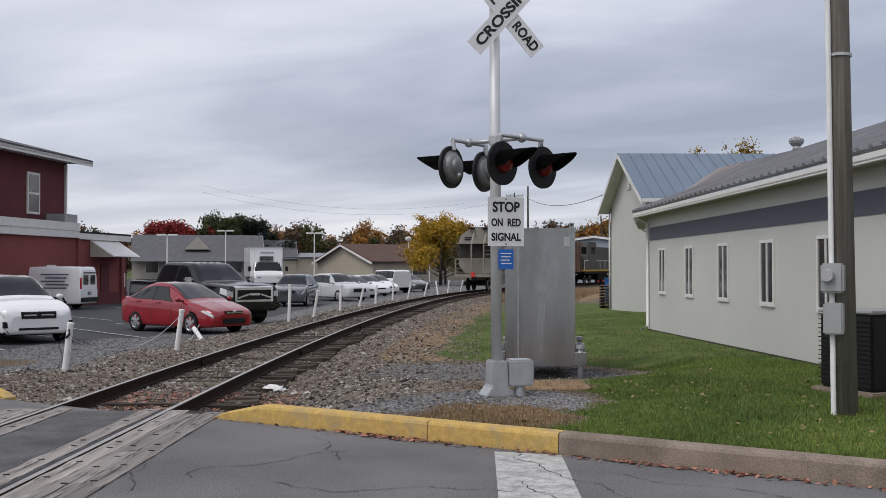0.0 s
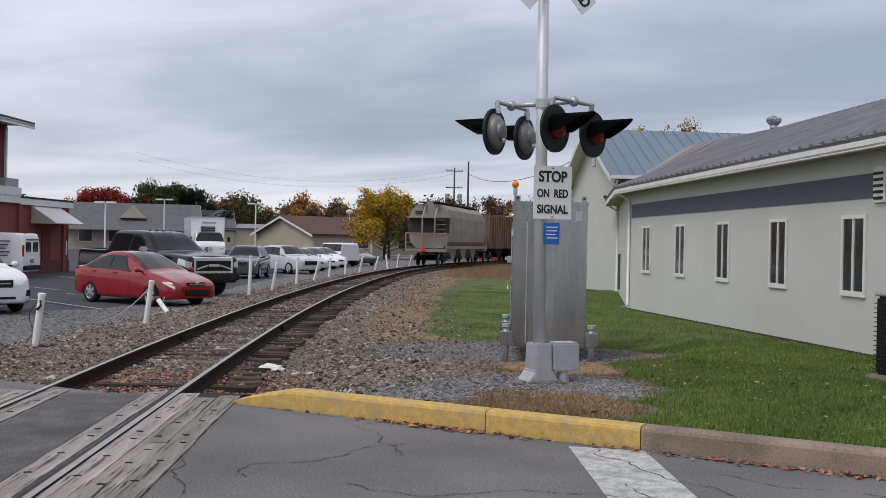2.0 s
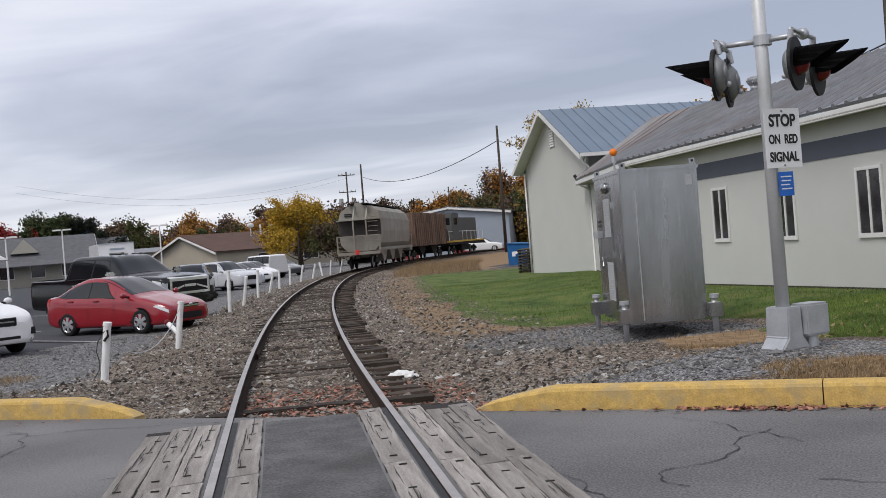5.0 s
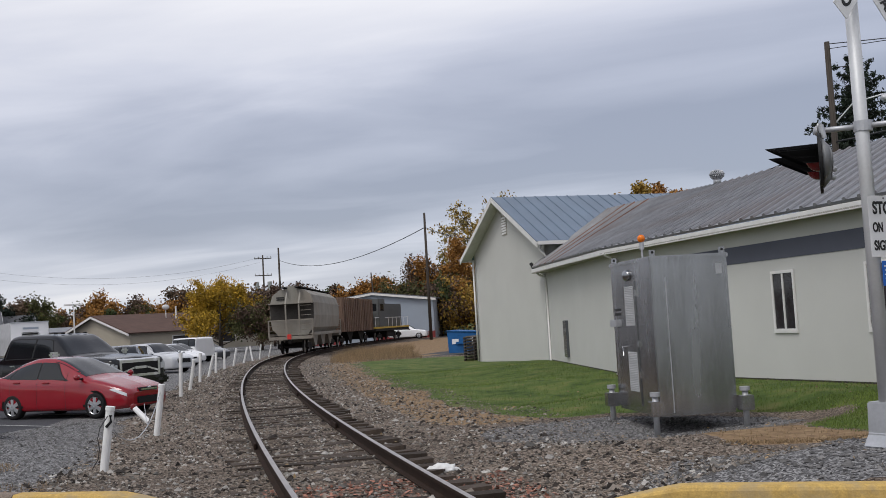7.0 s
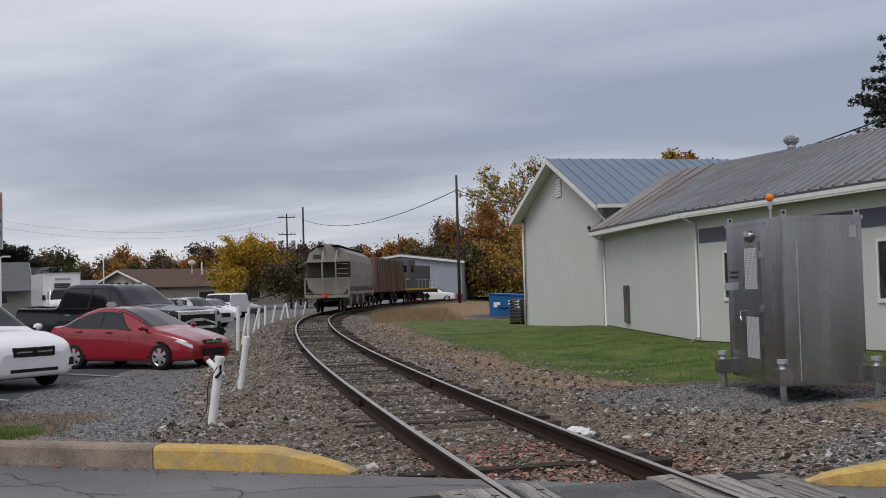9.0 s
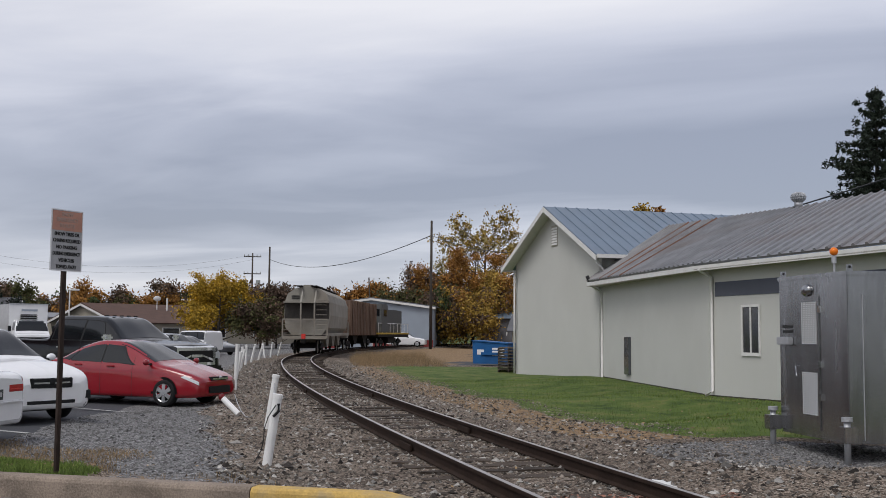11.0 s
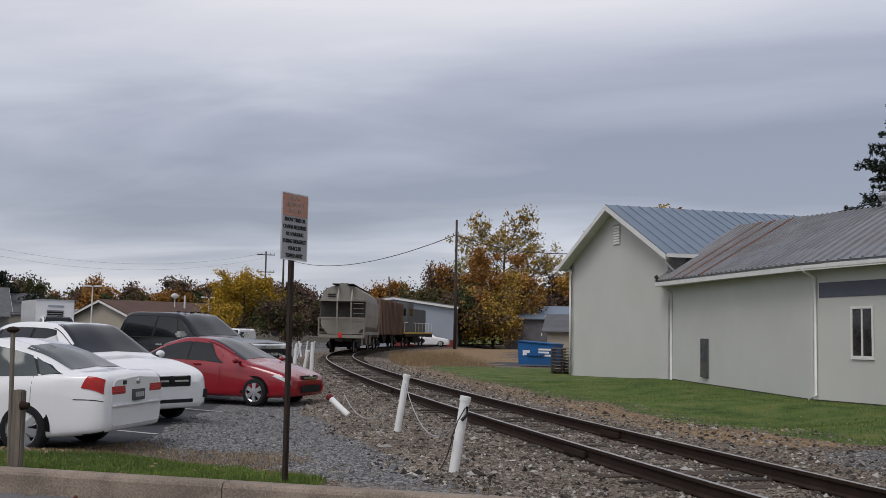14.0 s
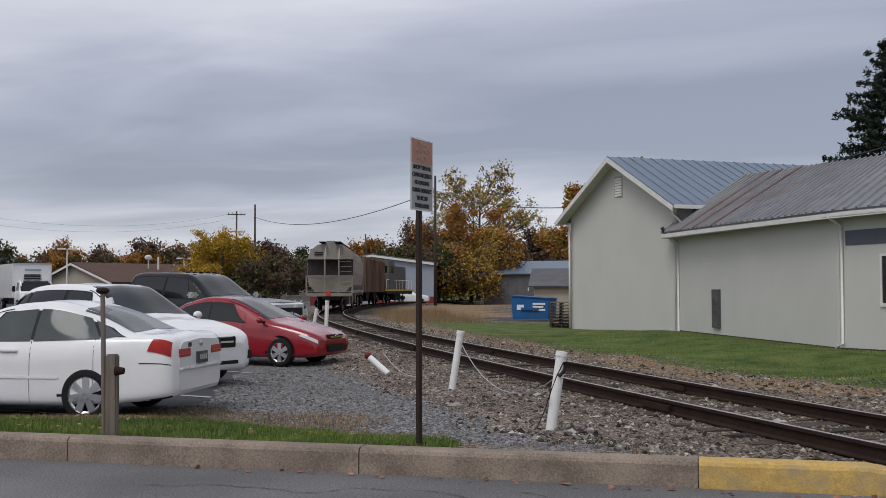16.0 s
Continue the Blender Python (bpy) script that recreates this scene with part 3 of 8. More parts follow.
def ground_material():
    m = bpy.data.materials.new("ground_cover")
    m.use_nodes = True
    n, l = m.node_tree.nodes, m.node_tree.links
    b = n["Principled BSDF"]
    b.inputs["Roughness"].default_value = 0.95
    b.inputs["Specular IOR Level"].default_value = 0.2
    tc = n.new("ShaderNodeTexCoord")

    def tex(scale, detail=6, rough=0.6):
        t = n.new("ShaderNodeTexNoise")
        t.inputs["Scale"].default_value, t.inputs["Detail"].default_value, t.inputs["Roughness"].default_value = scale, detail, rough
        l.new(tc.outputs["Object"], t.inputs["Vector"])
        return t.outputs["Fac"]

    def ramp(fac, *stops):
        r = n.new("ShaderNodeValToRGB")
        el = r.color_ramp.elements
        el[0].position, el[0].color = stops[0][0], (*stops[0][1], 1)
        el[1].position, el[1].color = stops[-1][0], (*stops[-1][1], 1)
        for p, c in stops[1:-1]:
            k = el.new(p); k.color = (*c, 1)
        l.new(fac, r.inputs[0])
        return r.outputs[0]

    def vor(scale):
        t = n.new("ShaderNodeTexVoronoi")
        t.inputs["Scale"].default_value = scale
        l.new(tc.outputs["Object"], t.inputs["Vector"])
        return t

    stones = vor(42)
    sep = n.new("ShaderNodeSeparateColor")
    l.new(stones.outputs["Color"], sep.inputs[0])
    dirt = ramp(sep.outputs[0], (0.0, (0.034, 0.026, 0.021)), (0.5, (0.125, 0.100, 0.080)), (1.0, (0.37, 0.325, 0.28)))
    patch = ramp(tex(0.35), (0.35, (0.55, 0.5, 0.46)), (0.65, (1.15, 1.1, 1.05)))
    mul = n.new("ShaderNodeMixRGB"); mul.blend_type = "MULTIPLY"; mul.inputs[0].default_value = 1
    l.new(dirt, mul.inputs[1]); l.new(patch, mul.inputs[2])
    gravel = ramp(sep.outputs[1], (0.0, (0.042, 0.041, 0.042)), (0.55, (0.130, 0.127, 0.128)), (1.0, (0.34, 0.335, 0.33)))
    soil = ramp(tex(1.1, 10, 0.72), (0.36, (0.034, 0.060, 0.014)), (0.5, (0.080, 0.120, 0.028)), (0.64, (0.145, 0.145, 0.050)))
    straw = ramp(tex(7), (0.3, (0.125, 0.082, 0.048)), (0.5, (0.235, 0.155, 0.088)), (0.75, (0.32, 0.235, 0.135)))
    tar = ramp(tex(60, 4), (0.3, (0.042, 0.044, 0.050)), (0.7, (0.085, 0.087, 0.095)))
    last = mul.outputs[0]
    at = n.new("ShaderNodeAttribute"); at.attribute_name = "zone"
    zs = n.new("ShaderNodeSeparateColor"); l.new(at.outputs["Color"], zs.inputs[0])
    grain = tex(5, 8, 0.7)
    for col, fac in ((gravel, zs.outputs[2]), (straw, zs.outputs[1]), (soil, zs.outputs[0]), (tar, at.outputs["Alpha"])):
        k = n.new("ShaderNodeMath"); k.operation = "MULTIPLY_ADD"; k.inputs[1].default_value = 0.5; k.inputs[2].default_value = -0.25
        l.new(grain, k.inputs[0])
        s = n.new("ShaderNodeMath"); s.operation = "ADD"; s.use_clamp = True
        l.new(fac, s.inputs[0]); l.new(k.outputs[0], s.inputs[1])
        g = n.new("ShaderNodeMath"); g.operation = "GREATER_THAN"; g.inputs[1].default_value = 0.5
        l.new(s.outputs[0], g.inputs[0])
        mx = n.new("ShaderNodeMixRGB")
        l.new(g.outputs[0], mx.inputs[0]); l.new(last, mx.inputs[1]); l.new(col, mx.inputs[2])
        last = mx.outputs[0]
    l.new(last, b.inputs["Base Color"])
    bp = n.new("ShaderNodeBump"); bp.inputs["Strength"].default_value, bp.inputs["Distance"].default_value = 0.4, 0.015
    l.new(stones.outputs["Distance"], bp.inputs["Height"]); l.new(bp.outputs[0], b.inputs["Normal"])
    return m


M["ground"] = ground_material()
gx = axis_steps(-2500, 2500, -30, 8, 0.22)
gy = axis_steps(-900, 3200, 5.13, 34, 0.22)
GX, GY = np.meshgrid(gx, gy)
fx, fy = GX.ravel(), GY.ravel()
fz = level(fx, fy)
behind = fy < 5.36
fz[behind] = -0.06
nx, ny = len(gx), len(gy)
idx = np.arange(nx * ny).reshape(ny, nx)
quads = np.stack((idx[:-1, :-1], idx[:-1, 1:], idx[1:, 1:], idx[1:, :-1]), -1).reshape(-1, 4)
ground = raw("ground", np.stack((fx, fy, fz), 1), quads, "ground", label="brown cinder ground with lawns and grey gravel", smooth=True)
tagged(ground, category="ground", kind="structure")
zc = ground.data.color_attributes.new("zone", "FLOAT_COLOR", "POINT")
near = (np.abs(fx) < 140) & (fy > 5) & (fy < 160)
zw = np.zeros((len(fx), 4))
zw[near] = np.stack(zones(fx[near], fy[near]), 1)
zw[~near] = (0.6, 0.5, 0, 0)
zc.data.foreach_set("color", zw.ravel())

# ---- road, kerbs ----
def kerb_y(x):
    return 5.3 if x > -5 else 5.13 + (x + 7.68) * 0.022


bm = bmesh.new()
rx = np.concatenate((np.arange(-90, -12, 6), np.arange(-12, 8, 0.5), np.arange(8, 70, 6)))
rows_ = []
for yy in (-14.0, -9.0, -5.0, -2.0, 0.0, 2.0, 4.0, 5.28):
    rows_.append([bm.verts.new((x, yy if yy < 5 else (5.28 if x > -5 else 5.08), 0.0 if yy > -3 else -0.02 * (-yy - 3) / 6)) for x in rx])
for a, b in zip(rows_, rows_[1:]):
    for i in range(len(rx) - 1):
        bm.faces.new((a[i], a[i + 1], b[i + 1], b[i]))
road = part("road", bm, "asphalt", label="worn grey asphalt street with fine cracks")
tagged(road, category="road", kind="structure")


def kerb(name, xa, xb, material, parent, taper=0.0, ya=5.3, yb=5.3):
    """A kerb stone from xa to xb with a rounded top edge; taper: how far it ramps down at xb."""
    prof = ((0.0, -0.1), (0.0, 0.16), (0.012, 0.185), (0.035, 0.2), (0.16, 0.203), (0.175, 0.19), (0.18, -0.1))
    bm = bmesh.new()
    n = max(6, int(abs(xb - xa) / 0.12))
    rings = []
    for i in range(n + 1):
        f = i / n
        x, y0 = xa + (xb - xa) * f, ya + (yb - ya) * f
        left = abs(xb - x)
        k = 1.0 if not taper or left > taper else 0.03 + 0.97 * (left / taper) ** 0.7
        w = 0.004 * noise.noise((x * 5, y0, 1))
        rings.append([bm.verts.new((x, y0 + dy + w, z * k if z > 0 else z)) for dy, z in prof])
    for a, b in zip(rings, rings[1:]):
        for j in range(len(prof) - 1):
            bm.faces.new((a[j], b[j], b[j + 1], a[j + 1]))
    bm.faces.new(rings[0]); bm.faces.new(rings[-1][::-1])
    bmesh.ops.recalc_face_normals(bm, faces=bm.faces[:])
    return part(name, bm, material, parent)


kerb_right = tagged(empty("kerb_right"), "street kerb of yellow-painted and bare concrete stones", "kerb", kind="structure")
kerb("kerb_stone", -1.085, -4.05, "yellow", kerb_right, 0.75)
kerb("kerb_stone", -1.075, 0.375, "yellow", kerb_right)
x = 0.385
while x < 30:
    kerb("kerb_stone", x, x + 2.99, "concrete", kerb_right)
    x += 3.0
kerb_left = tagged(empty("kerb_left"), "street kerb with a yellow-painted end by the rails", "kerb", kind="structure")
kerb("kerb_stone", -9.585, -7.68, "yellow", kerb_left, 0.75, 5.09, 5.13)
x = -9.595
while x > -45:
    kerb("kerb_stone", x - 2.55, x, "concrete", kerb_left, 0, 5.09 + (x + 9.6 - 2.55) * 0.012, 5.09 + (x + 9.6) * 0.012)
    x -= 2.56

# stop bar on the road
bm = bmesh.new()
q = [(-0.19, 5.10), (0.43, 5.27), (2.25, 2.20), (4.4, -1.7), (3.75, -1.9), (1.66, 1.95)]
bm.faces.new([bm.verts.new((x, y, 0.004)) for x, y in q])
stop_bar = tagged(part("stop_bar", bm, "white_line"), "worn white stop line painted on the street", "road marking", kind="structure")


# crack lines in the asphalt
def cracks():
    bm = bmesh.new()
    rnd = random.Random(4)
    for sx, sy, a, n in ((-3.6, 4.6, -70, 26), (-3.0, 3.2, -40, 22), (-2.2, 4.9, -25, 18), (0.1, 5.1, -62, 40), (0.7, 4.0, -50, 20), (-9.5, 3.9, 10, 40), (-3.4, 1.8, -30, 24), (-6.1, 4.2, -60, 14), (-5.2, 3.2, 200, 12), (1.2, 4.7, -20, 30), (-1.4, 4.4, -80, 24), (-10.8, 4.6, -15, 44), (-13.5, 4.2, 5, 40), (-8.6, 4.4, -40, 20), (2.6, 4.4, -70, 30), (-1.0, 2.9, 15, 30), (-12.0, 3.2, 20, 30)):
        x, y, a0 = sx, sy, a
        for i in range(n):
            a = a0 + 0.6 * (a - a0) + rnd.uniform(-34, 34)
            x2, y2 = x + 0.085 * math.cos(radians(a)), y + 0.085 * math.sin(radians(a))
            if y2 > 5.05:
                break
            w = 0.004 * rnd.uniform(0.4, 1.7)
            px_, py_ = -math.sin(radians(a)) * w, math.cos(radians(a)) * w
            bm.faces.new([bm.verts.new(p) for p in ((x - px_, y - py_, 0.0065), (x2 - px_, y2 - py_, 0.0065), (x2 + px_, y2 + py_, 0.0065), (x + px_, y + py_, 0.0065))])
            x, y = x2, y2
    o = part("road_crack", bm, "crack", label="dark hairline cracks in the asphalt")
    return tagged(o, category="road crack", kind="stuff")


cracks()

# ---- track ----
railway = tagged(empty("railway_track"), "rusty single-track railway curving away on worn ties", "railway track")
GAUGE = 1.505


def rail(side):
    prof = ((-0.065, -0.165), (0.065, -0.165), (0.065, -0.152), (0.010, -0.135), (0.010, -0.045), (0.035, -0.035), (0.035, -0.006), (0.026, 0.0), (-0.026, 0.0), (-0.035, -0.006), (-0.035, -0.035), (-0.010, -0.045), (-0.010, -0.135), (-0.065, -0.152))
    ss = np.concatenate((np.arange(-13, 90, 0.8), np.arange(90, 228, 2.0)))
    body, top = bmesh.new(), bmesh.new()
    rings, tops = [], []
    for s in ss:
        ring = [on_track(s, side * GAUGE / 2 + a, z + 0.012) for a, z in prof]
        rings.append([body.verts.new(p) for p, _ in ring])
        tops.append([top.verts.new(on_track(s, side * GAUGE / 2 + a, 0.0145)[0]) for a in (-0.030, 0.030)])
    for a, b in zip(rings, rings[1:]):
        for k in range(len(prof)):
            body.faces.new((a[k], b[k], b[(k + 1) % len(prof)], a[(k + 1) % len(prof)]))
    for a, b in zip(tops, tops[1:]):
        top.faces.new((a[0], a[1], b[1], b[0]))
    bmesh.ops.recalc_face_normals(body, faces=body.faces[:])
    o = part("rail", body, "rail", railway)
    part("rail_head", top, "railtop", o, "polished running surface")
    for k, s in enumerate((9.0 + side * 1.2, 21.0 - side, 33.0 + side)):
        p, a = on_track(s, side * GAUGE / 2)
        for d in (-0.055, 0.055):
            part("joint_bar", box(-0.38, 0.38, d - 0.018, d + 0.018, -0.13, -0.045, 0.006), "rail", railway, "bolted steel joint bar", pose(p.x, p.y, 0, 0, 0, a))


rail(-1); rail(1)
tie_mesh = []
rnd = random.Random(3)
for k in range(5):
    bm = box(-1.29, 1.29, -0.11, 0.11, -0.18, 0.0)
    bmesh.ops.subdivide_edges(bm, edges=[e for e in bm.edges if abs(e.verts[0].co.x - e.verts[1].co.x) > 1], cuts=6)
    for v in bm.verts:
        v.co += Vector((0 if abs(v.co.x) < 1.2 else rnd.uniform(-0.06, 0.03), rnd.uniform(-0.018, 0.018), rnd.uniform(-0.022, 0.006)))
    tie_mesh.append(mesh_of("tie", bm, "tie"))
for i in range(190):
    s = 0.75 + i * 0.53
    p, a = on_track(s, rnd.uniform(-0.06, 0.14), -0.160 + rnd.uniform(-0.022, 0.026))
    o = new("tie", tie_mesh[i % 5])
    o.parent = railway
    o.matrix_local = pose(p.x, p.y, p.z, 0, 0, a + 90 + rnd.uniform(-2.5, 2.5))
# crossing timbers beside the rails in the street
crossing = tagged(empty("level_crossing"), "split grey timber planks beside the rails in the street", "level crossing")
plank_mesh, split_mesh, spike_mesh = [], [], []
for k in range(4):
    bm = box(-0.105, 0.105, -1.25, 1.25, -0.12, 0.0)
    bmesh.ops.subdivide_edges(bm, edges=[e for e in bm.edges if abs(e.verts[0].co.y - e.verts[1].co.y) > 1], cuts=14)
    for v in bm.verts:
        v.co += Vector((rnd.uniform(-0.005, 0.004), rnd.uniform(-0.03, 0.03) if abs(v.co.y) > 1.2 else 0, rnd.uniform(-0.006, 0.004) if v.co.z > -0.05 else 0))
    plank_mesh.append(mesh_of("plank", bm, "plank"))
    # splits along the grain and the sunk spike heads of each timber
    bm = bmesh.new()
    for c in range(9):
        px_, py_, ln = rnd.uniform(-0.085, 0.085), rnd.uniform(-1.2, 0.6), rnd.uniform(0.2, 1.1)
        steps = 7
        line = [(px_ + rnd.uniform(-0.004, 0.004), py_ + ln * i / steps, 0.0034 * rnd.uniform(0.5, 1.6) * math.sin(math.pi * (i + 0.3) / (steps + 0.6))) for i in range(steps + 1)]
        for (xa, ya, wa), (xb, yb, wb) in zip(line, line[1:]):
            bm.faces.new([bm.verts.new(v) for v in ((xa - wa, ya, 0.0055), (xa + wa, ya, 0.0055), (xb + wb, yb, 0.0055), (xb - wb, yb, 0.0055))])
    split_mesh.append(mesh_of("split", bm, "gap"))
    bm = bmesh.new()
    for c in range(4):
        sy_ = -1.05 + c * 0.7 + rnd.uniform(-0.12, 0.12)
        sx_ = rnd.uniform(-0.04, 0.04)
        box(sx_ - 0.028, sx_ + 0.028, sy_ - 0.009, sy_ + 0.009, 0.0, 0.0065, 0, bm)
    spike_mesh.append(mesh_of("spike_mark", bm, "gap"))
for side in (-1, 1):
    for off, s0 in ((side * 0.925, 0.0), (side * 1.145, -0.3), (side * 1.365, -0.15), (side * 0.545, 0.1)) if side > 0 else ((-0.925, 0.1), (-1.145, 0.1), (-1.365, -0.2), (-0.545, 0.2)):
        for j in range(5):
            s = s0 - 1.25 - j * 2.53
            p, a = on_track(s, off)
            o = new("plank", plank_mesh[(j + int(off * 10)) % 4])
            o.parent = crossing
            o.matrix_local = pose(p.x, p.y, 0.016, 0, rnd.uniform(-1.2, 1.2), a - 90 + rnd.uniform(-0.35, 0.35))
            for mesh_ in (split_mesh, spike_mesh):
                c = new(mesh_[0].name.split(".")[0], mesh_[(j + int(off * 10)) % 4])
                c.parent = o
                tagged(c, kind="stuff")
    bm = bmesh.new()
    for i in range(23):
        a, b = -12.6 + i * 0.55, -12.6 + (i + 1) * 0.55
        for d0, d1 in ((0.835, 1.462), (0.445, 0.64)):
            bm.faces.new([bm.verts.new(on_track(s, side * d, 0.005)[0]) for s, d in ((a, d0 - 0.02), (b, d0), (b, d1 + 0.015), (a, d1))])
    part("grit_bed", bm, "gap", crossing, "dark grit packed between the timbers")
# older, darker asphalt between the rails
bm = bmesh.new()
for i in range(23):
    a, b = -12.6 + i * 0.55, -12.6 + (i + 1) * 0.55
    bm.faces.new([bm.verts.new(on_track(q, d, 0.0042)[0]) for q, d in ((a, -0.41), (b, -0.41), (b, 0.41), (a, 0.41))])
part("asphalt_fill", bm, "fill", crossing, "dark worn asphalt fill between the timbers")
# flangeways: flat black strips painted for the shade in the gaps beside the rails
for side in (-1, 1):
    bm = bmesh.new()
    for i in range(24):
        a, b = -13 + i * 0.55, -13 + (i + 1) * 0.55
        bm.faces.new([bm.verts.new(on_track(s, side * (GAUGE / 2 - 0.035) - side * d, 0.003)[0]) for s, d in ((a, 0), (b, 0), (b, 0.05), (a, 0.05))])
    part("flangeway", bm, "black", crossing, "flat black strip for the shaded gap beside the rail")


# ---- signal mast ----
def face_text(parent, words, size, x, z, width, y=-0.008, mat_="letter", name="lettering"):
    return lettering(name, words, size, mat_, parent, Matrix.Translation((x, y, z)) @ pose(0, 0, 0, 90, 0, 0), width=width)


def signal_mast():
    e = tagged(empty("crossing_signal", -1.53, 7.52, ground_z(-1.53, 7.52), MAST_TURN), "silver railway crossing signal mast with crossbuck and lamps", "crossing signal")
    z0 = 0.02
    bm = bmesh.new()
    prism([(-0.19, 0), (0.19, 0), (0.10, 0.12), (0.085, 0.42), (-0.085, 0.42), (-0.10, 0.12)], -0.16, 0.16, bm)
    bmesh.ops.bevel(bm, geom=bm.edges[:], offset=0.012, segments=2, affect="EDGES")
    part("base", bm, "galv", e, "cast aluminium mast base")
    part("mast", cyl((0, 0, 0.3), (-0.03, 0, 5.05), 0.068, 0.062, 20), "mast", e, smooth=True)
    part("junction_box", box(0.10, 0.40, -0.22, 0.02, 0.12, 0.44, 0.02), "galv", e, "grey junction box on the mast")
    part("conduit", cyl((0.25, -0.1, -0.1), (0.25, -0.1, 0.15), 0.08, 0.06), "galv", e)
    # stop sign plate
    plate = part("sign_plate", box(-0.14, 0.32, -0.088, -0.084, 1.80, 2.39, 0), "signwhite", e, "white plate with black lettering")
    for w, z, wd, sz in (("STOP", 2.265, 0.345, 0.165), ("ON  RED", 2.08, 0.375, 0.125), ("SIGNAL", 1.905, 0.375, 0.13)):
        lettering("lettering", w, sz, "letter", plate, Matrix.Translation((0.09, -0.0905, z)) @ pose(0, 0, 0, 90, 0, 0), width=wd)
    for bx, bz in ((0.09, 2.365), (0.09, 1.825)):
        part("bolt", ball((bx, -0.089, bz), 0.011), "castgrey", plate, smooth=True)
    ens = part("emergency_plate", box(-0.005, 0.185, -0.088, -0.084, 1.52, 1.76, 0.0), "signblue", e, "small blue notice plate")
    bm = bmesh.new()
    for k in range(4):
        box(0.02 + 0.008 * (k % 2), 0.16 - 0.012 * (k % 3), -0.0905, -0.089, 1.705 - k * 0.04, 1.717 - k * 0.04, 0, bm)
    part("notice_bar", bm, "signwhite", ens)
    # crossbuck
    for sgn, words in ((1, ("CROSSING",)), (-1, ("RAIL", "ROAD"))):
        b = part("crossbuck_blade", box(-0.61, 0.61, -0.004, 0.004, -0.1143, 0.1143, 0), "signwhite", e, "white crossbuck blade", pose(0.09, -0.085 - 0.012 * (sgn > 0), 4.62, 0, -sgn * 48, 0))
        if len(words) == 1:
            lettering("lettering", words[0], 0.17, "letter", b, Matrix.Translation((0, -0.006, 0)) @ pose(0, 0, 0, 90, 0, 0), width=1.06)
        else:
            for w, x in zip(words, (-0.37, 0.37)):
                lettering("lettering", w, 0.17, "letter", b, Matrix.Translation((x, -0.006, 0)) @ pose(0, 0, 0, 90, 0, 0), width=0.40)
    # lamp arms and lamps: one pair faces along the street each way
    zc_ = 3.08
    part("collar", cyl((0, 0, zc_ - 0.05), (0, 0, zc_ + 0.05), 0.09), "galv", e, "pipe clamp")
    for face in (LAMP_FACE, LAMP_FACE + 190):
        f = radians(face)
        fd, sd = Vector((math.cos(f), math.sin(f), 0)), Vector((-math.sin(f), math.cos(f), 0))
        hub = fd * 0.40 + Vector((0, 0, zc_))
        part("arm", tube((hub - sd * 0.36 - Vector((0, 0, 0.1)), hub - sd * 0.38, hub - sd * 0.2, hub, hub + sd * 0.2, hub + sd * 0.38, hub + sd * 0.36 - Vector((0, 0, 0.1))), 0.024, 10), "galv", e, "pipe arm", smooth=True)
        part("arm_joint", ball(hub, 0.06), "galv", e, smooth=True)
        part("arm", tube((Vector((0, 0, zc_)), hub), 0.028, 10), "galv", e, "pipe arm", smooth=True)
        for k in (-1, 1):
            c = hub + sd * 0.37 * k + Vector((0, 0, -0.33))
            o = part("warning_lamp", cyl(c, c + fd * 0.03, 0.255, 0.255, 32), "black", e, "round black lamp background")
            part("lamp_housing", cyl(c - fd * 0.004, c - fd * 0.08, 0.205, 0.12, 28), "castgrey", o, "pale cast back shell", smooth=True)
            part("housing_cap", cyl(c - fd * 0.08, c - fd * 0.10, 0.12, 0.05, 20), "castgrey", o, smooth=True)
            part("hanger", cyl(c + Vector((0, 0, 0.2)) - fd * 0.03, c + Vector((0, 0, 0.33)) - fd * 0.01, 0.028), "galv", o)
            part("housing_knob", ball(c - fd * 0.1 + Vector((0, 0, -0.1)), 0.03), "galv", o)
            part("lens", ball(c + fd * 0.035, 0.112, None, 3, (1, 1, 1)), "redlens", o, "dark red lens", smooth=True)
            # visor: an open half tube that reaches forward
            bm = bmesh.new()
            ringA, ringB = [], []
            for t in range(21):
                a = radians(-20 + 220 * t / 20)
                off = sd * math.cos(a) * 0.145 + Vector((0, 0, math.sin(a) * 0.145 + 0.01))
                ln = 0.12 + 0.36 * max(0.0, (math.sin(a) + 0.35) / 1.35)
                ringA.append((c + fd * 0.03 + off)); ringB.append(c + fd * (0.03 + ln) + off * 0.97 - Vector((0, 0, 0.0)))
            va, vb = [bm.verts.new(p) for p in ringA], [bm.verts.new(p) for p in ringB]
            for t in range(20):
                bm.faces.new((va[t], va[t + 1], vb[t + 1], vb[t]))
            r = bmesh.ops.solidify(bm, geom=bm.faces[:], thickness=0.006)
            part("visor", bm, "black", o, "long black hood", smooth=True)
    return e


signal_mast()


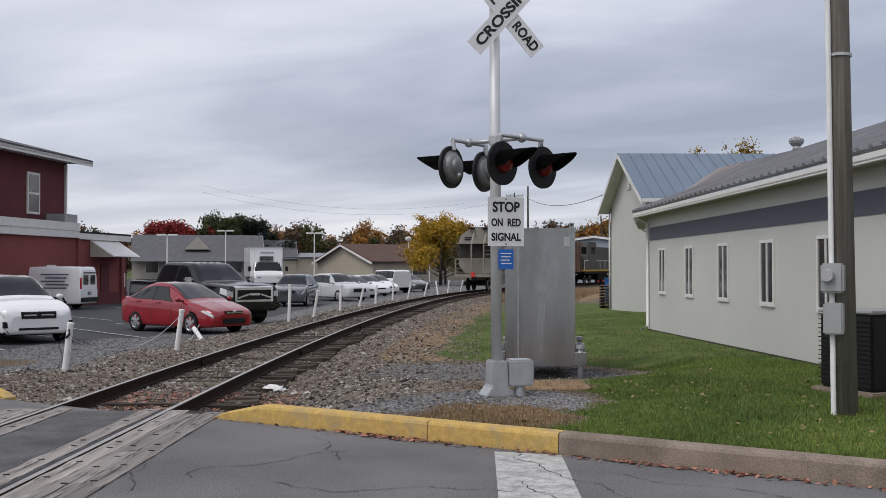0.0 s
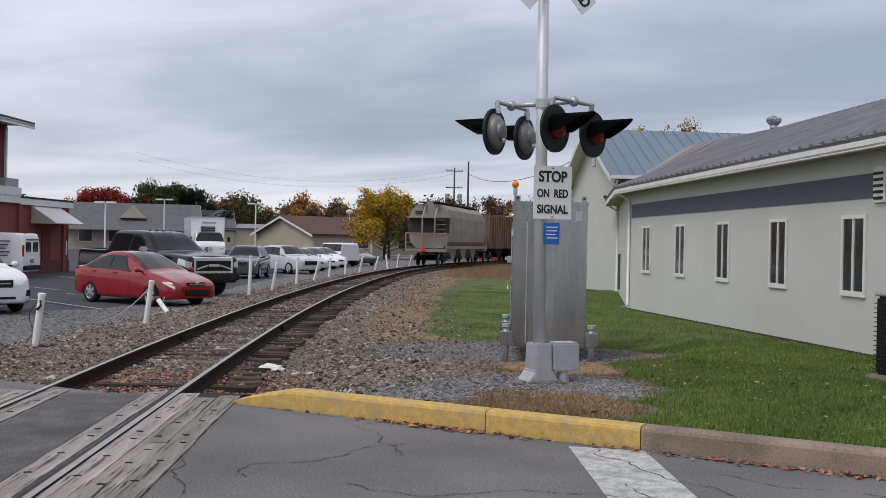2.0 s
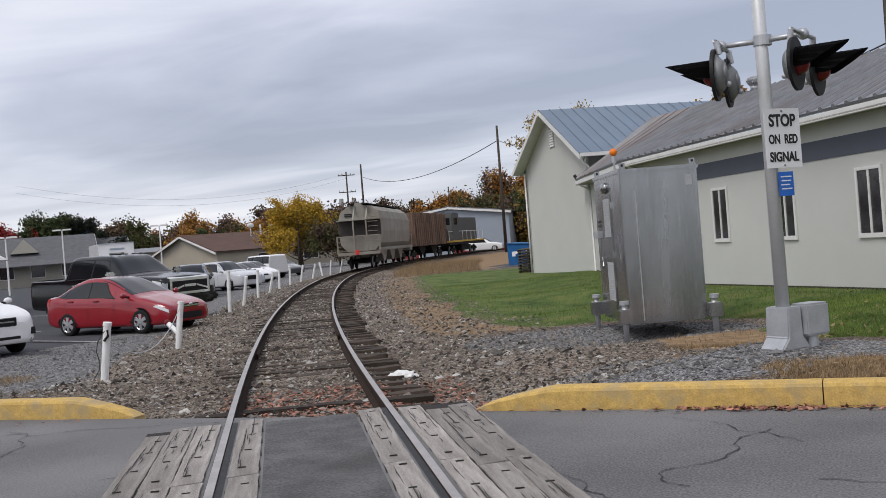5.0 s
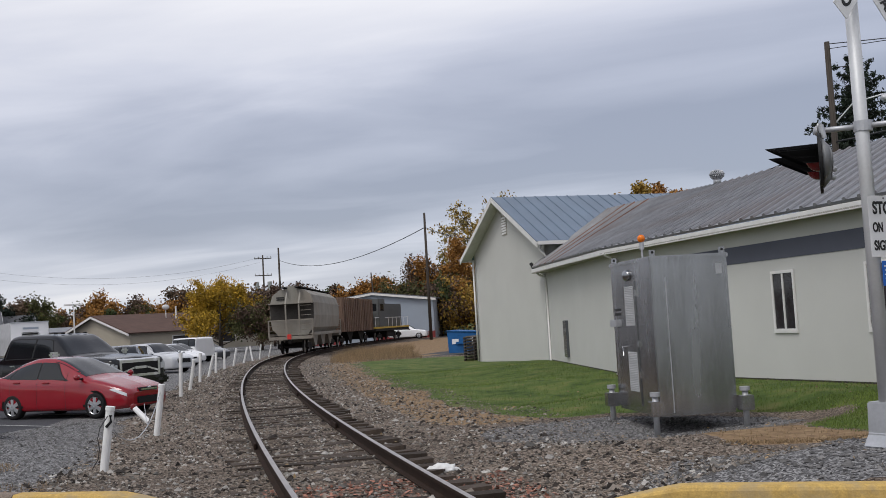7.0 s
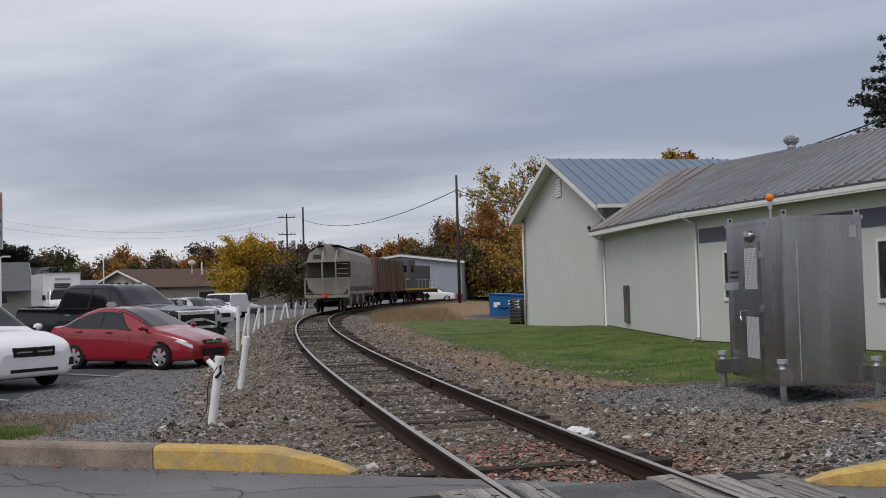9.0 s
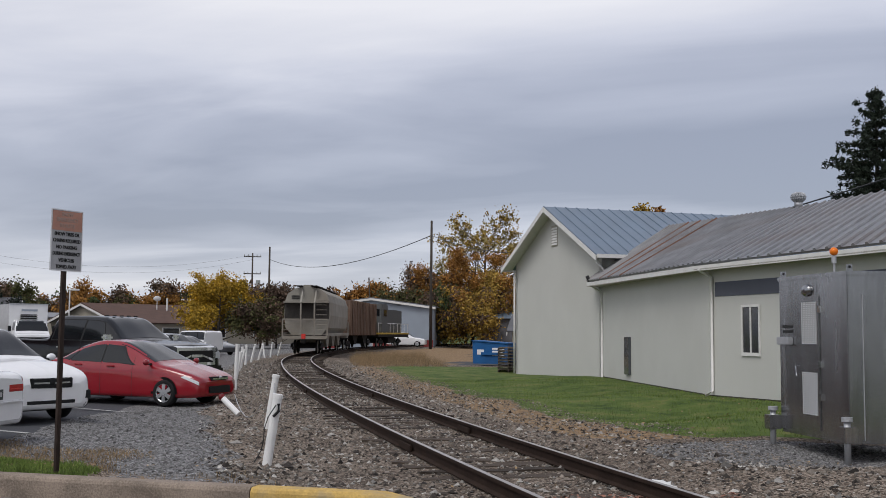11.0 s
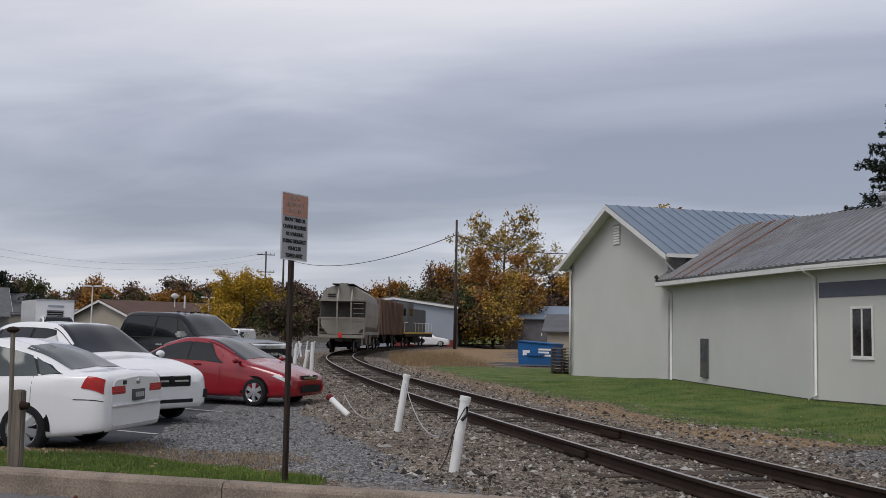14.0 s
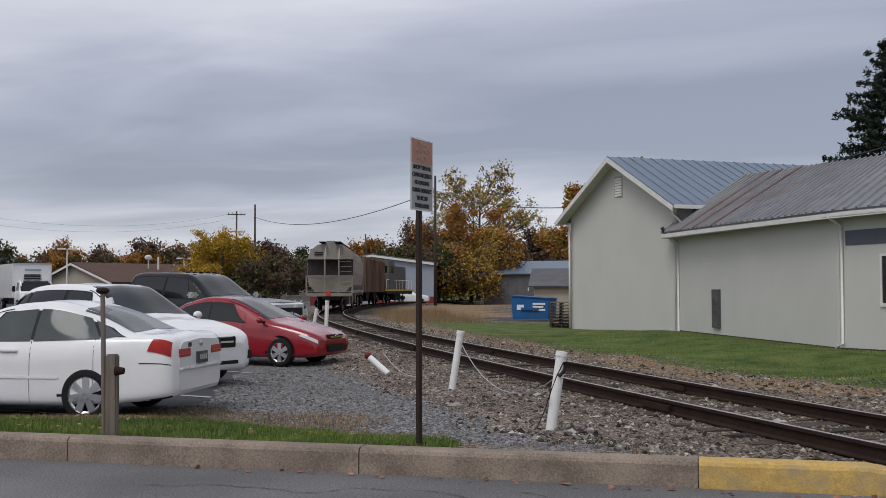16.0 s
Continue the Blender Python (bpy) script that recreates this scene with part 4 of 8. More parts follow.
# ---- aluminium equipment cabinet ----
def cabinet():
    e = tagged(empty("signal_cabinet", CAB_AT[0], CAB_AT[1], ground_z(*CAB_AT), CAB_TURN), "tall aluminium signal cabinet on short legs, reflection streaks in its colour", "equipment cabinet")
    w, d, h, b = 0.62, 0.72, 2.32, 0.32  # half width of the door end along x, half depth along y
    W, D = CAB_W, CAB_D
    part("body", box(0, W, 0, D, b, b + h, 0.012), "alu", e)
    part("roof_cap", box(-0.02, W + 0.02, -0.02, D + 0.02, b + h - 0.03, b + h + 0.035, 0.01), "alu", e, "shallow cap with a drip edge")
    part("skirt", box(0.02, W - 0.02, 0.02, D - 0.02, b - 0.05, b, 0), "alu", e)
    for x, y in ((-0.09, -0.09), (W + 0.09, -0.09), (-0.09, D + 0.09), (W + 0.09, D + 0.09)):
        leg = part("leg", cyl((x, y, 0), (x, y, b + 0.3), 0.045, 0.045, 16), "galv", e, "round steel leg", smooth=True)
        part("collar", cyl((x, y, b + 0.27), (x, y, b + 0.33), 0.075), "galv", leg)
        part("bracket", box(x - 0.1, x + 0.1, y - 0.1, y + 0.1, b - 0.02, b + 0.2, 0.01), "alu", leg, "folded bracket plate")
    for x, y in ((0.06, 0.03), (W - 0.06, 0.03), (0.06, D - 0.03)):
        bm = box(x - 0.045, x + 0.045, y - 0.012, y + 0.012, b + h, b + h + 0.13, 0.004)
        eye = part("lifting_eye", bm, "alu", e, "lifting lug with a hole")
        part("hole", cyl((x, y - 0.014, b + h + 0.09), (x, y + 0.014, b + h + 0.09), 0.02), "black", eye)
    # door on the end that faces along the track (the x = 0 end)
    door = part("door", box(-0.018, 0, D * 0.38, D * 0.72, b + 0.06, b + h - 0.3, 0.006), "alu", e, "narrow aluminium door")
    for z in (b + 0.28, b + 1.32):
        v = part("vent", box(-0.021, -0.017, D * 0.41, D * 0.63, z, z + 0.62, 0), "signwhite", door, "white perforated vent")
        bm = bmesh.new()
        for i in range(22):
            zz = z + 0.02 + i * 0.0273
            box(-0.0235, -0.0205, D * 0.41, D * 0.63, zz, zz + 0.011, 0, bm)
        for j in range(9):
            yy = D * (0.41 + 0.22 * j / 9)
            box(-0.0235, -0.0205, yy, yy + 0.016, z, z + 0.62, 0, bm)
        part("vent_grid", bm, "boxgrey", v)
    part("handle", tube(((-0.02, D * 0.69, b + 0.98), (-0.07, D * 0.69, b + 0.98), (-0.07, D * 0.69 - 0.04, b + 0.84)), 0.014), "chrome", door, "latch handle")
    part("hasp", box(-0.09, 0, D * 0.78, D * 0.97, b + 1.30, b + 1.42, 0.01), "galv", e, "heavy padlock hasp")
    for z in (b + 0.5, b + 0.98, b + 1.78):
        part("hinge", box(-0.03, 0, D * 0.345, D * 0.385, z, z + 0.1, 0.004), "chrome", e)
    part("vent_hood", ball((-0.01, D * 0.55, b + h - 0.2), 0.12, None, 2, (0.6, 1.1, 0.8)), "alu", e, "rounded vent hood", smooth=True)
    bm = bmesh.new()
    for k in range(2):
        box(-0.003, 0.0, D * 0.78, D * 0.95, b + 1.56 - k * 0.075, b + 1.60 - k * 0.075, 0, bm)
    part("notice_bar", bm, "letter", e, "small black stencilled lines")
    part("plate", box(W - 0.19, W - 0.09, -0.004, 0, b + h - 0.28, b + h - 0.12, 0), "galv", e, "small riveted plate")
    part("seam", box(0.22, 0.235, -0.004, 0, b, b + h - 0.3, 0), "galv", e)
    lamp = part("beacon_stem", cyl((0.02, 0.36, b + h), (0.02, 0.36, b + h + 0.26), 0.016), "galv", e)
    part("beacon_base", cyl((0.02, 0.36, b + h + 0.16), (0.02, 0.36, b + h + 0.27), 0.035), "galv", lamp)
    part("beacon", ball((0.02, 0.36, b + h + 0.33), 0.062, None, 2), "orange", lamp, "orange beacon", smooth=True)
    return e


cabinet()


# ---- long building with metal roof ----
def wall_panel(name, a, b, z0a, z0b, z1a, z1b, thick, material, parent=None, label=""):
    """A wall from a to b (x, y) with its own heights at each end; its thickness goes to the right of a to b."""
    a, b = Vector(a), Vector(b)
    n = Vector(((b - a).y, -(b - a).x)).normalized() * thick
    bm = bmesh.new()
    f = [bm.verts.new((p.x, p.y, z)) for p, z in ((a, z0a), (b, z0b), (b, z1b), (a, z1a))]
    k = [bm.verts.new((p.x + n.x, p.y + n.y, z)) for p, z in ((a, z0a), (b, z0b), (b, z1b), (a, z1a))]
    bm.faces.new(f); bm.faces.new(k[::-1])
    for i in range(4):
        bm.faces.new((f[i], k[i], k[(i + 1) % 4], f[(i + 1) % 4]))
    bmesh.ops.recalc_face_normals(bm, faces=bm.faces[:])
    return part(name, bm, material, parent, label)


def frame_on(a, b):
    """A matrix whose x runs along the wall from a to b, y into the wall, z up."""
    a, b = Vector((*a, 0)), Vector((*b, 0))
    x = (b - a).normalized()
    y = Vector((0, 0, 1)).cross(x)
    return Matrix(((x.x, y.x, 0, a.x), (x.y, y.y, 0, a.y), (0, 0, 1, 0), (0, 0, 0, 1)))


def roof_sheet(name, e0, e1, r1, r0, material, parent, ribs=True, pitch=0.42, label="", rust=()):
    """A metal roof slope from the eave (e0 to e1) up to the ridge (r0 to r1), with raised ribs."""
    e0, e1, r0, r1 = (Vector(p) for p in (e0, e1, r0, r1))
    n = (e1 - e0).cross(r1 - e1).normalized()
    if n.z < 0:
        n = -n
    k = int((e1 - e0).length / pitch)
    bm = bmesh.new()
    grid = []
    for i in range(k + 1):
        p, q = e0.lerp(e1, i / k), r0.lerp(r1, i / k)
        grid.append([bm.verts.new(v) for v in (p, q, q - n * 0.05, p - n * 0.05)])
    for u, v in zip(grid, grid[1:]):
        for j in range(4):
            bm.faces.new((u[j], v[j], v[(j + 1) % 4], u[(j + 1) % 4]))
    bm.faces.new(grid[0]); bm.faces.new(grid[-1][::-1])
    bmesh.ops.recalc_face_normals(bm, faces=bm.faces[:])
    o = part(name, bm, material, parent, label)
    for i in range(k + 1):
        f = i / k
        p, q = e0.lerp(e1, f), r0.lerp(r1, f)
        part("rib", tube((p + n * 0.012, q + n * 0.012), 0.042 if material == "roof" else 0.02, 5), "roofrust" if i in rust else ("roofrib" if material == "roof" else material), o)
    return o


A0 = (-0.549, 0.836)
D_ = Vector((-6.62, 25.42))
P0 = D_ - Vector(A0) * 21.0
C_ = Vector((-10.95, 36.9))
B_ = Vector((-15.9, 44.3))
hall = tagged(empty("long_hall"), "long cream stucco hall with slate band and grey metal roof", "building")
EAVE = 3.22
w1 = wall_panel("wall", D_, P0, -0.5, -0.3, EAVE + 0.1, EAVE + 0.1, -0.25, "stucco", hall, "cream stucco wall")
w2 = wall_panel("wall", C_, D_, -0.7, -0.6, EAVE + 0.12, EAVE + 0.1, -0.25, "stucco", hall)
fm = frame_on(D_, P0)


def on_wall(base, name, bm, material, parent, label=""):
    o = part(name, bm, material, parent, label)
    o.matrix_local = base
    return o


on_wall(fm, "band", box(0.36, 21, -0.012, 0.0, 2.50, 2.87, 0), "band", hall, "slate grey painted band")


def window(base, s, z0, z1, w, parent):
    """A white two-light window at s along the wall."""
    e = new("window"); e.parent = parent; e.matrix_local = base @ Matrix.Translation((s, 0, 0))
    t = 0.06
    for x0, x1, a, b in ((0, w, z1 - t, z1), (0, w, z0, z0 + t), (0, t, z0 + t, z1 - t), (w - t, w, z0 + t, z1 - t), (w / 2 - 0.025, w / 2 + 0.025, z0 + t, z1 - t)):
        part("window_frame", box(x0, x1, -0.035, -0.001, a, b, 0.004), "white", e)
    for x0 in (t, w / 2 + 0.025):
        part("pane", box(x0, x0 + w / 2 - t - 0.025, -0.014, -0.006, z0 + t, z1 - t, 0), "houseglass", e)
    part("sill", box(-0.008, w + 0.008, -0.04, -0.001, z0 - 0.025, z0, 0.004), "white", e)
    return e


for i in range(7):
    window(fm, 1.57 + i * 2.935, 1.03, 2.26, 0.80, hall)
vent = on_wall(fm, "wall_vent", box(14.35, 14.7, -0.05, -0.013, 2.42, 2.95, 0.01), "white", hall, "louvred white wall vent")
for i in range(5):
    on_wall(fm, "louvre", box(14.39, 14.66, -0.065, -0.045, 2.47 + i * 0.09, 2.51 + i * 0.09, 0), "black", hall)
gm2 = frame_on(C_, D_)
meter_s = (Vector((-9.45, 32.9)) - C_).length
on_wall(gm2, "service_panel", box(meter_s - 0.62, meter_s, -0.09, -0.001, 0.15, 1.42, 0.01), "cargrey", hall, "tall dark grey electric panel")

# thin dark strip along each wall's foot, painted in for the shade there
for pa, pb, za, zb in ((D_, P0, -0.07, 0.245), (C_, D_, -0.10, -0.07)):
    dd = (pb - pa).normalized()
    nn = Vector((dd.y, -dd.x)) * 0.006
    if nn.x > 0:
        nn = -nn
    part("footing", hull(((pa.x + nn.x, pa.y + nn.y, za - 0.3), (pb.x + nn.x, pb.y + nn.y, zb - 0.3), (pb.x + nn.x, pb.y + nn.y, zb + 0.035), (pa.x + nn.x, pa.y + nn.y, za + 0.035)), 0.004), "footing", hall, "dark strip painted as shade along the wall foot")

# roof of the hall
N1 = Vector((0.836, 0.549))
RIDGE = Vector((-4.0, 32.2, 5.62))
R2 = Vector((-8.46, 37.77, 5.66))
e_d = (D_ - N1 * 0.42)
e_p = (P0 - N1 * 0.42)
e_c = Vector((-11.55, 37.0))
roof_a = roof_sheet("roof", (e_p.x, e_p.y, EAVE + 0.14), (e_d.x, e_d.y, EAVE + 0.14), (RIDGE.x, RIDGE.y, RIDGE.z), (RIDGE.x - A0[0] * 21.0, RIDGE.y - A0[1] * 21.0, RIDGE.z), "roof", hall, label="grey ribbed metal roof")
roof_b = roof_sheet("roof", (e_d.x, e_d.y, EAVE + 0.142), (e_c.x, e_c.y, EAVE + 0.3), tuple(R2), tuple(RIDGE), "roof", hall, label="grey ribbed metal roof, rust-stained", rust=(18, 22, 25))
part("roof_back", hull(((RIDGE.x, RIDGE.y, 5.6), (RIDGE.x - A0[0] * 21, RIDGE.y - A0[1] * 21, 5.6), (RIDGE.x - A0[0] * 21 + 6, RIDGE.y - A0[1] * 21 + 4, 3.3), (RIDGE.x + 6, RIDGE.y + 4, 3.3)), 0.05), "roof", hall)
for p, q, z0_, z1_ in ((e_p, e_d, EAVE + 0.08, EAVE + 0.08), (e_d, e_c, EAVE + 0.08, EAVE + 0.24)):
    d = (q - p).normalized()
    n_ = Vector((-d.y, d.x)) * 1
    pts = [Vector((p.x, p.y, z0_)), Vector((q.x, q.y, z1_))]
    out = Vector((-N1.x, -N1.y, 0)) * 0.055
    part("gutter", hull((pts[0], pts[1], pts[1] + Vector((0, 0, -0.13)), pts[0] + Vector((0, 0, -0.13))), 0.1), "white", hall, "white half-round gutter")
part("soffit", hull(((P0.x, P0.y, EAVE), (D_.x, D_.y, EAVE), (e_d.x, e_d.y, EAVE), (e_p.x, e_p.y, EAVE)), 0.03), "soffit", hall)
part("soffit", hull(((D_.x, D_.y, EAVE), (C_.x, C_.y, EAVE + 0.1), (e_c.x, e_c.y, EAVE + 0.1), (e_d.x, e_d.y, EAVE)), 0.03), "soffit", hall)


def downspout(x, y, top, bottom, kick, parent):
    k = Vector((-N1.x, -N1.y, 0))
    part("downspout", tube((Vector((x, y, top)) + k * 0.42, Vector((x, y, top - 0.06)) + k * 0.36, Vector((x, y, top - 0.22)) + k * 0.06, Vector((x, y, bottom + 0.12)) + k * 0.06, Vector((x, y, bottom)) + k * kick), 0.045, 10), "white", parent, "white downspout", smooth=True)


downspout(D_.x + 0.14, D_.y - 0.21, EAVE, -0.05, 0.25, hall)
downspout(C_.x + 0.05, C_.y - 0.1, EAVE + 0.08, -0.25, 0.2, hall)
# roof turbine
tb = new("roof_turbine"); tb.parent = hall; tb.matrix_local = Matrix.Translation(RIDGE + Vector((-0.05, 0, -0.03))) @ Matrix.Scale(0.76, 4)
part("neck", cyl((0, 0, 0), (0, 0, 0.25), 0.17), "galv", tb, smooth=True)
bm = bmesh.new()
for i in range(20):
    a = math.tau * i / 20
    pts = [Vector((math.cos(a + t * 0.35) * r, math.sin(a + t * 0.35) * r, z)) for t, r, z in ((0, 0.17, 0.24), (0.5, 0.29, 0.36), (1, 0.31, 0.45), (1.5, 0.25, 0.56), (2, 0.1, 0.62))]
    tube(pts, 0.028, 4, bm)
part("turbine_vanes", bm, "galv", tb, "spherical galvanised vent vanes")
part("turbine_core", ball((0, 0, 0.43), 0.25, None, 2, (1, 1, 0.75)), "galv", tb, smooth=True)

# gabled cross wing
wing = tagged(empty("gabled_wing"), "taller cream stucco wing with blue-grey metal gable roof", "building")
gf = (B_ - C_).normalized()
gn = Vector((-gf.y, gf.x)) * -1
if gn.x < 0:
    gn = -gn
Lg = (B_ - C_).length
APEX, GE = 6.76, 4.66
LEN = 17.0


def g3(s, n, z):
    p = C_ + gf * s + gn * n
    return Vector((p.x, p.y, z))


bm = hull((g3(0, 0, -0.8), g3(Lg, 0, -0.8), g3(Lg, 0, GE), g3(Lg / 2, 0, APEX), g3(0, 0, GE)), -0.25)
part("wall", bm, "stucco", wing, "cream stucco gable wall")
part("wall", hull((g3(0, 0, -0.8), g3(0, LEN, -0.8), g3(0, LEN, GE), g3(0, 0, GE)), 0.25), "stucco", wing)
part("wall", hull((g3(Lg, 0, -0.8), g3(Lg, LEN, -0.8), g3(Lg, LEN, GE), g3(Lg, 0, GE)), -0.25), "stucco", wing)
ov = 0.5
sl = (APEX - GE) / (Lg / 2)
for side in (0, 1):
    s_e = -ov if side == 0 else Lg + ov
    z_e = GE - ov * sl + 0.06
    roof_sheet("roof", g3(s_e, -ov, z_e), g3(s_e, LEN, z_e), g3(Lg / 2, LEN, APEX + 0.06), g3(Lg / 2, -ov, APEX + 0.06), "roof2", wing, pitch=0.5, label="blue-grey ribbed metal roof")
    part("bargeboard", hull((g3(s_e, -ov - 0.02, z_e - 0.03), g3(Lg / 2, -ov - 0.02, APEX + 0.03), g3(Lg / 2, -ov - 0.02, APEX - 0.19), g3(s_e, -ov - 0.02, z_e - 0.23)), 0.04), "white", wing, "white bargeboard")
    part("soffit", hull((g3(s_e, -ov, z_e - 0.06), g3(Lg / 2, -ov, APEX), g3(Lg / 2, 0, APEX), g3(s_e, 0, z_e - 0.06)), 0.02), "white", wing)
    part("gutter", hull((g3(s_e - (0.08 if side == 0 else -0.08), -ov, z_e), g3(s_e - (0.08 if side == 0 else -0.08), LEN, z_e), g3(s_e - (0.08 if side == 0 else -0.08), LEN, z_e - 0.14), g3(s_e - (0.08 if side == 0 else -0.08), -ov, z_e - 0.14)), 0.09), "white", wing, "white gutter")
gv = new("gable_vent"); gv.parent = wing
vs = Lg / 2
for i in range(7):
    part("louvre", hull((g3(vs - 0.28, -0.03, APEX - 1.55 + i * 0.11), g3(vs + 0.28, -0.03, APEX - 1.55 + i * 0.11), g3(vs + 0.28, -0.01, APEX - 1.47 + i * 0.11), g3(vs - 0.28, -0.01, APEX - 1.47 + i * 0.11)), 0.015), "white", gv)
part("vent_frame", hull((g3(vs - 0.33, -0.008, APEX - 1.6), g3(vs + 0.33, -0.008, APEX - 1.6), g3(vs + 0.33, -0.008, APEX - 0.72), g3(vs - 0.33, -0.008, APEX - 0.72)), 0.012), "soffit", gv)
p = g3(0.05, -0.06, 0)
part("downspout", tube((p + Vector((0, 0, GE - 0.1)), p + Vector((-0.1, -0.1, GE - 0.45)), p + Vector((0.25, -0.3, GE - 0.85))), 0.045), "white", wing, smooth=True)
q = g3(Lg + 0.02, -0.06, 0)
part("downspout", tube((q + Vector((0, 0, GE - 0.3)), q + Vector((0, 0, -0.3))), 0.045), "white", wing, smooth=True)
vp = g3(0.05, -0.1, EAVE + 0.42)
part("vent_elbow", tube((vp + Vector((0.6, 0.1, -0.18)), vp + Vector((0, 0, -0.18)), vp + Vector((-0.35, -0.1, -0.12)), vp + Vector((-0.45, -0.12, 0.06))), 0.07, 10), "black", wing, "black vent elbow", smooth=True)


# ---- vehicles ----
def catmull(ctrl, n):
    """Smooth rows through control rows: ctrl (k, ...), n steps a span; returns rows and their place in control steps."""
    c = np.asarray(ctrl, float)
    p = np.concatenate((c[:1], c, c[-1:]))
    out, at = [], []
    for i in range(len(c) - 1):
        p0, p1, p2, p3 = p[i], p[i + 1], p[i + 2], p[i + 3]
        for j in range(n):
            t = j / n
            m1, m2 = (p2 - p0) * 0.42, (p3 - p1) * 0.42
            out.append((2 * t ** 3 - 3 * t ** 2 + 1) * p1 + (t ** 3 - 2 * t ** 2 + t) * m1 + (-2 * t ** 3 + 3 * t ** 2) * p2 + (t ** 3 - t ** 2) * m2)
            at.append(i + t)
    out.append(c[-1]); at.append(len(c) - 1)
    return np.array(out), np.array(at)


class Shell:
    """A car's skin: stations (x, low, belt, top, width, roof width) along its length; v runs from the sill to the middle of the roof."""

    def __init__(self, stations, half):
        rings = []
        for x, lo, belt, top, w, wr in stations:
            mid = lo + (belt - lo) * 0.55
            hw = half * w
            hr = half * wr
            rings.append(((x, hw * 0.90, lo), (x, hw * 0.985, lo + 0.07), (x, hw, mid), (x, hw * 0.965, belt - 0.02), (x, hr, top - min(0.05, (top - belt) * 0.25)), (x, hr * 0.62, top - 0.008), (x, 0, top + 0.012)))
        g, self.u = catmull(rings, 6)
        g2, self.v = catmull(np.transpose(g, (1, 0, 2)), 5)
        self.g = np.transpose(g2, (1, 0, 2))
        du, dv = np.gradient(self.g, axis=0), np.gradient(self.g, axis=1)
        n = np.cross(du, dv)
        n /= np.linalg.norm(n, axis=2)[..., None] + 1e-9
        if n[len(n) // 2, 10, 1] < 0:
            n = -n
        self.n = n

    def at(self, u, v, off=0.0):
        i, j = np.interp(u, self.u, np.arange(len(self.u))), np.interp(v, self.v, np.arange(len(self.v)))
        i0, j0 = int(min(i, len(self.u) - 2)), int(min(j, len(self.v) - 2))
        a, b = i - i0, j - j0
        f = lambda q: (q[i0, j0] * (1 - a) + q[i0 + 1, j0] * a) * (1 - b) + (q[i0, j0 + 1] * (1 - a) + q[i0 + 1, j0 + 1] * a) * b
        n = f(self.n)
        return f(self.g) + n / (np.linalg.norm(n) + 1e-9) * off

    def body(self, name, material, parent):
        nu, nv = len(self.u), len(self.v)
        left = self.g.reshape(-1, 3)
        right = left * (1, -1, 1)
        f = []
        for i in range(nu - 1):
            for j in range(nv - 1):
                a, b, c, d = i * nv + j, (i + 1) * nv + j, (i + 1) * nv + j + 1, i * nv + j + 1
                f += [(a, b, c, d), tuple(k + nu * nv for k in (d, c, b, a))]
        for i in range(nu - 1):
            f.append((i * nv, i * nv + nu * nv, (i + 1) * nv + nu * nv, (i + 1) * nv))
        for i in (0, nu - 1):
            ring = [i * nv + j for j in range(nv)] + [i * nv + j + nu * nv for j in range(nv - 2, -1, -1)]
            f.append(tuple(ring))
        o = raw(name, np.concatenate((left, right)), f, material, parent, smooth=True)
        for k in (-1, -2):
            o.data.polygons[len(f) + k].use_smooth = False
        return o

    def patch(self, name, u0, u1, v0, v1, material, parent, off=0.006, label="", side=0, nu=10, nv=6, corner=None):
        """A piece of skin laid just proud. side 1 left, -1 right, 0 across both. corner: the four (u, v) corners instead."""
        obs = []
        for sg in ((1, -1) if side == 2 else (side,)):
            verts, faces = [], []
            cols = nv * 2 if sg == 0 else nv
            for i in range(nu + 1):
                for j in range(cols + 1):
                    fu = i / nu
                    if sg == 0:
                        t = j / cols * 2 - 1
                        vv = v1 - abs(t) * (v1 - v0)
                        p = self.at(u0 + (u1 - u0) * fu, vv, off) * (1, 1 if t <= 0 else -1, 1)
                    else:
                        fv = j / cols
                        if corner:
                            (ua, va), (ub, vb), (uc, vc), (ud, vd) = corner
                            u = (ua * (1 - fu) + ub * fu) * (1 - fv) + (ud * (1 - fu) + uc * fu) * fv
                            w = (va * (1 - fu) + vb * fu) * (1 - fv) + (vd * (1 - fu) + vc * fu) * fv
                        else:
                            u, w = u0 + (u1 - u0) * fu, v0 + (v1 - v0) * fv
                        p = self.at(u, w, off) * (1, sg, 1)
                    verts.append(tuple(p))
            for i in range(nu):
                for j in range(cols):
                    a = i * (cols + 1) + j
                    faces.append((a, a + 1, a + cols + 2, a + cols + 1))
            obs.append(raw(name, verts, faces, material, parent, label, smooth=True))
        return obs


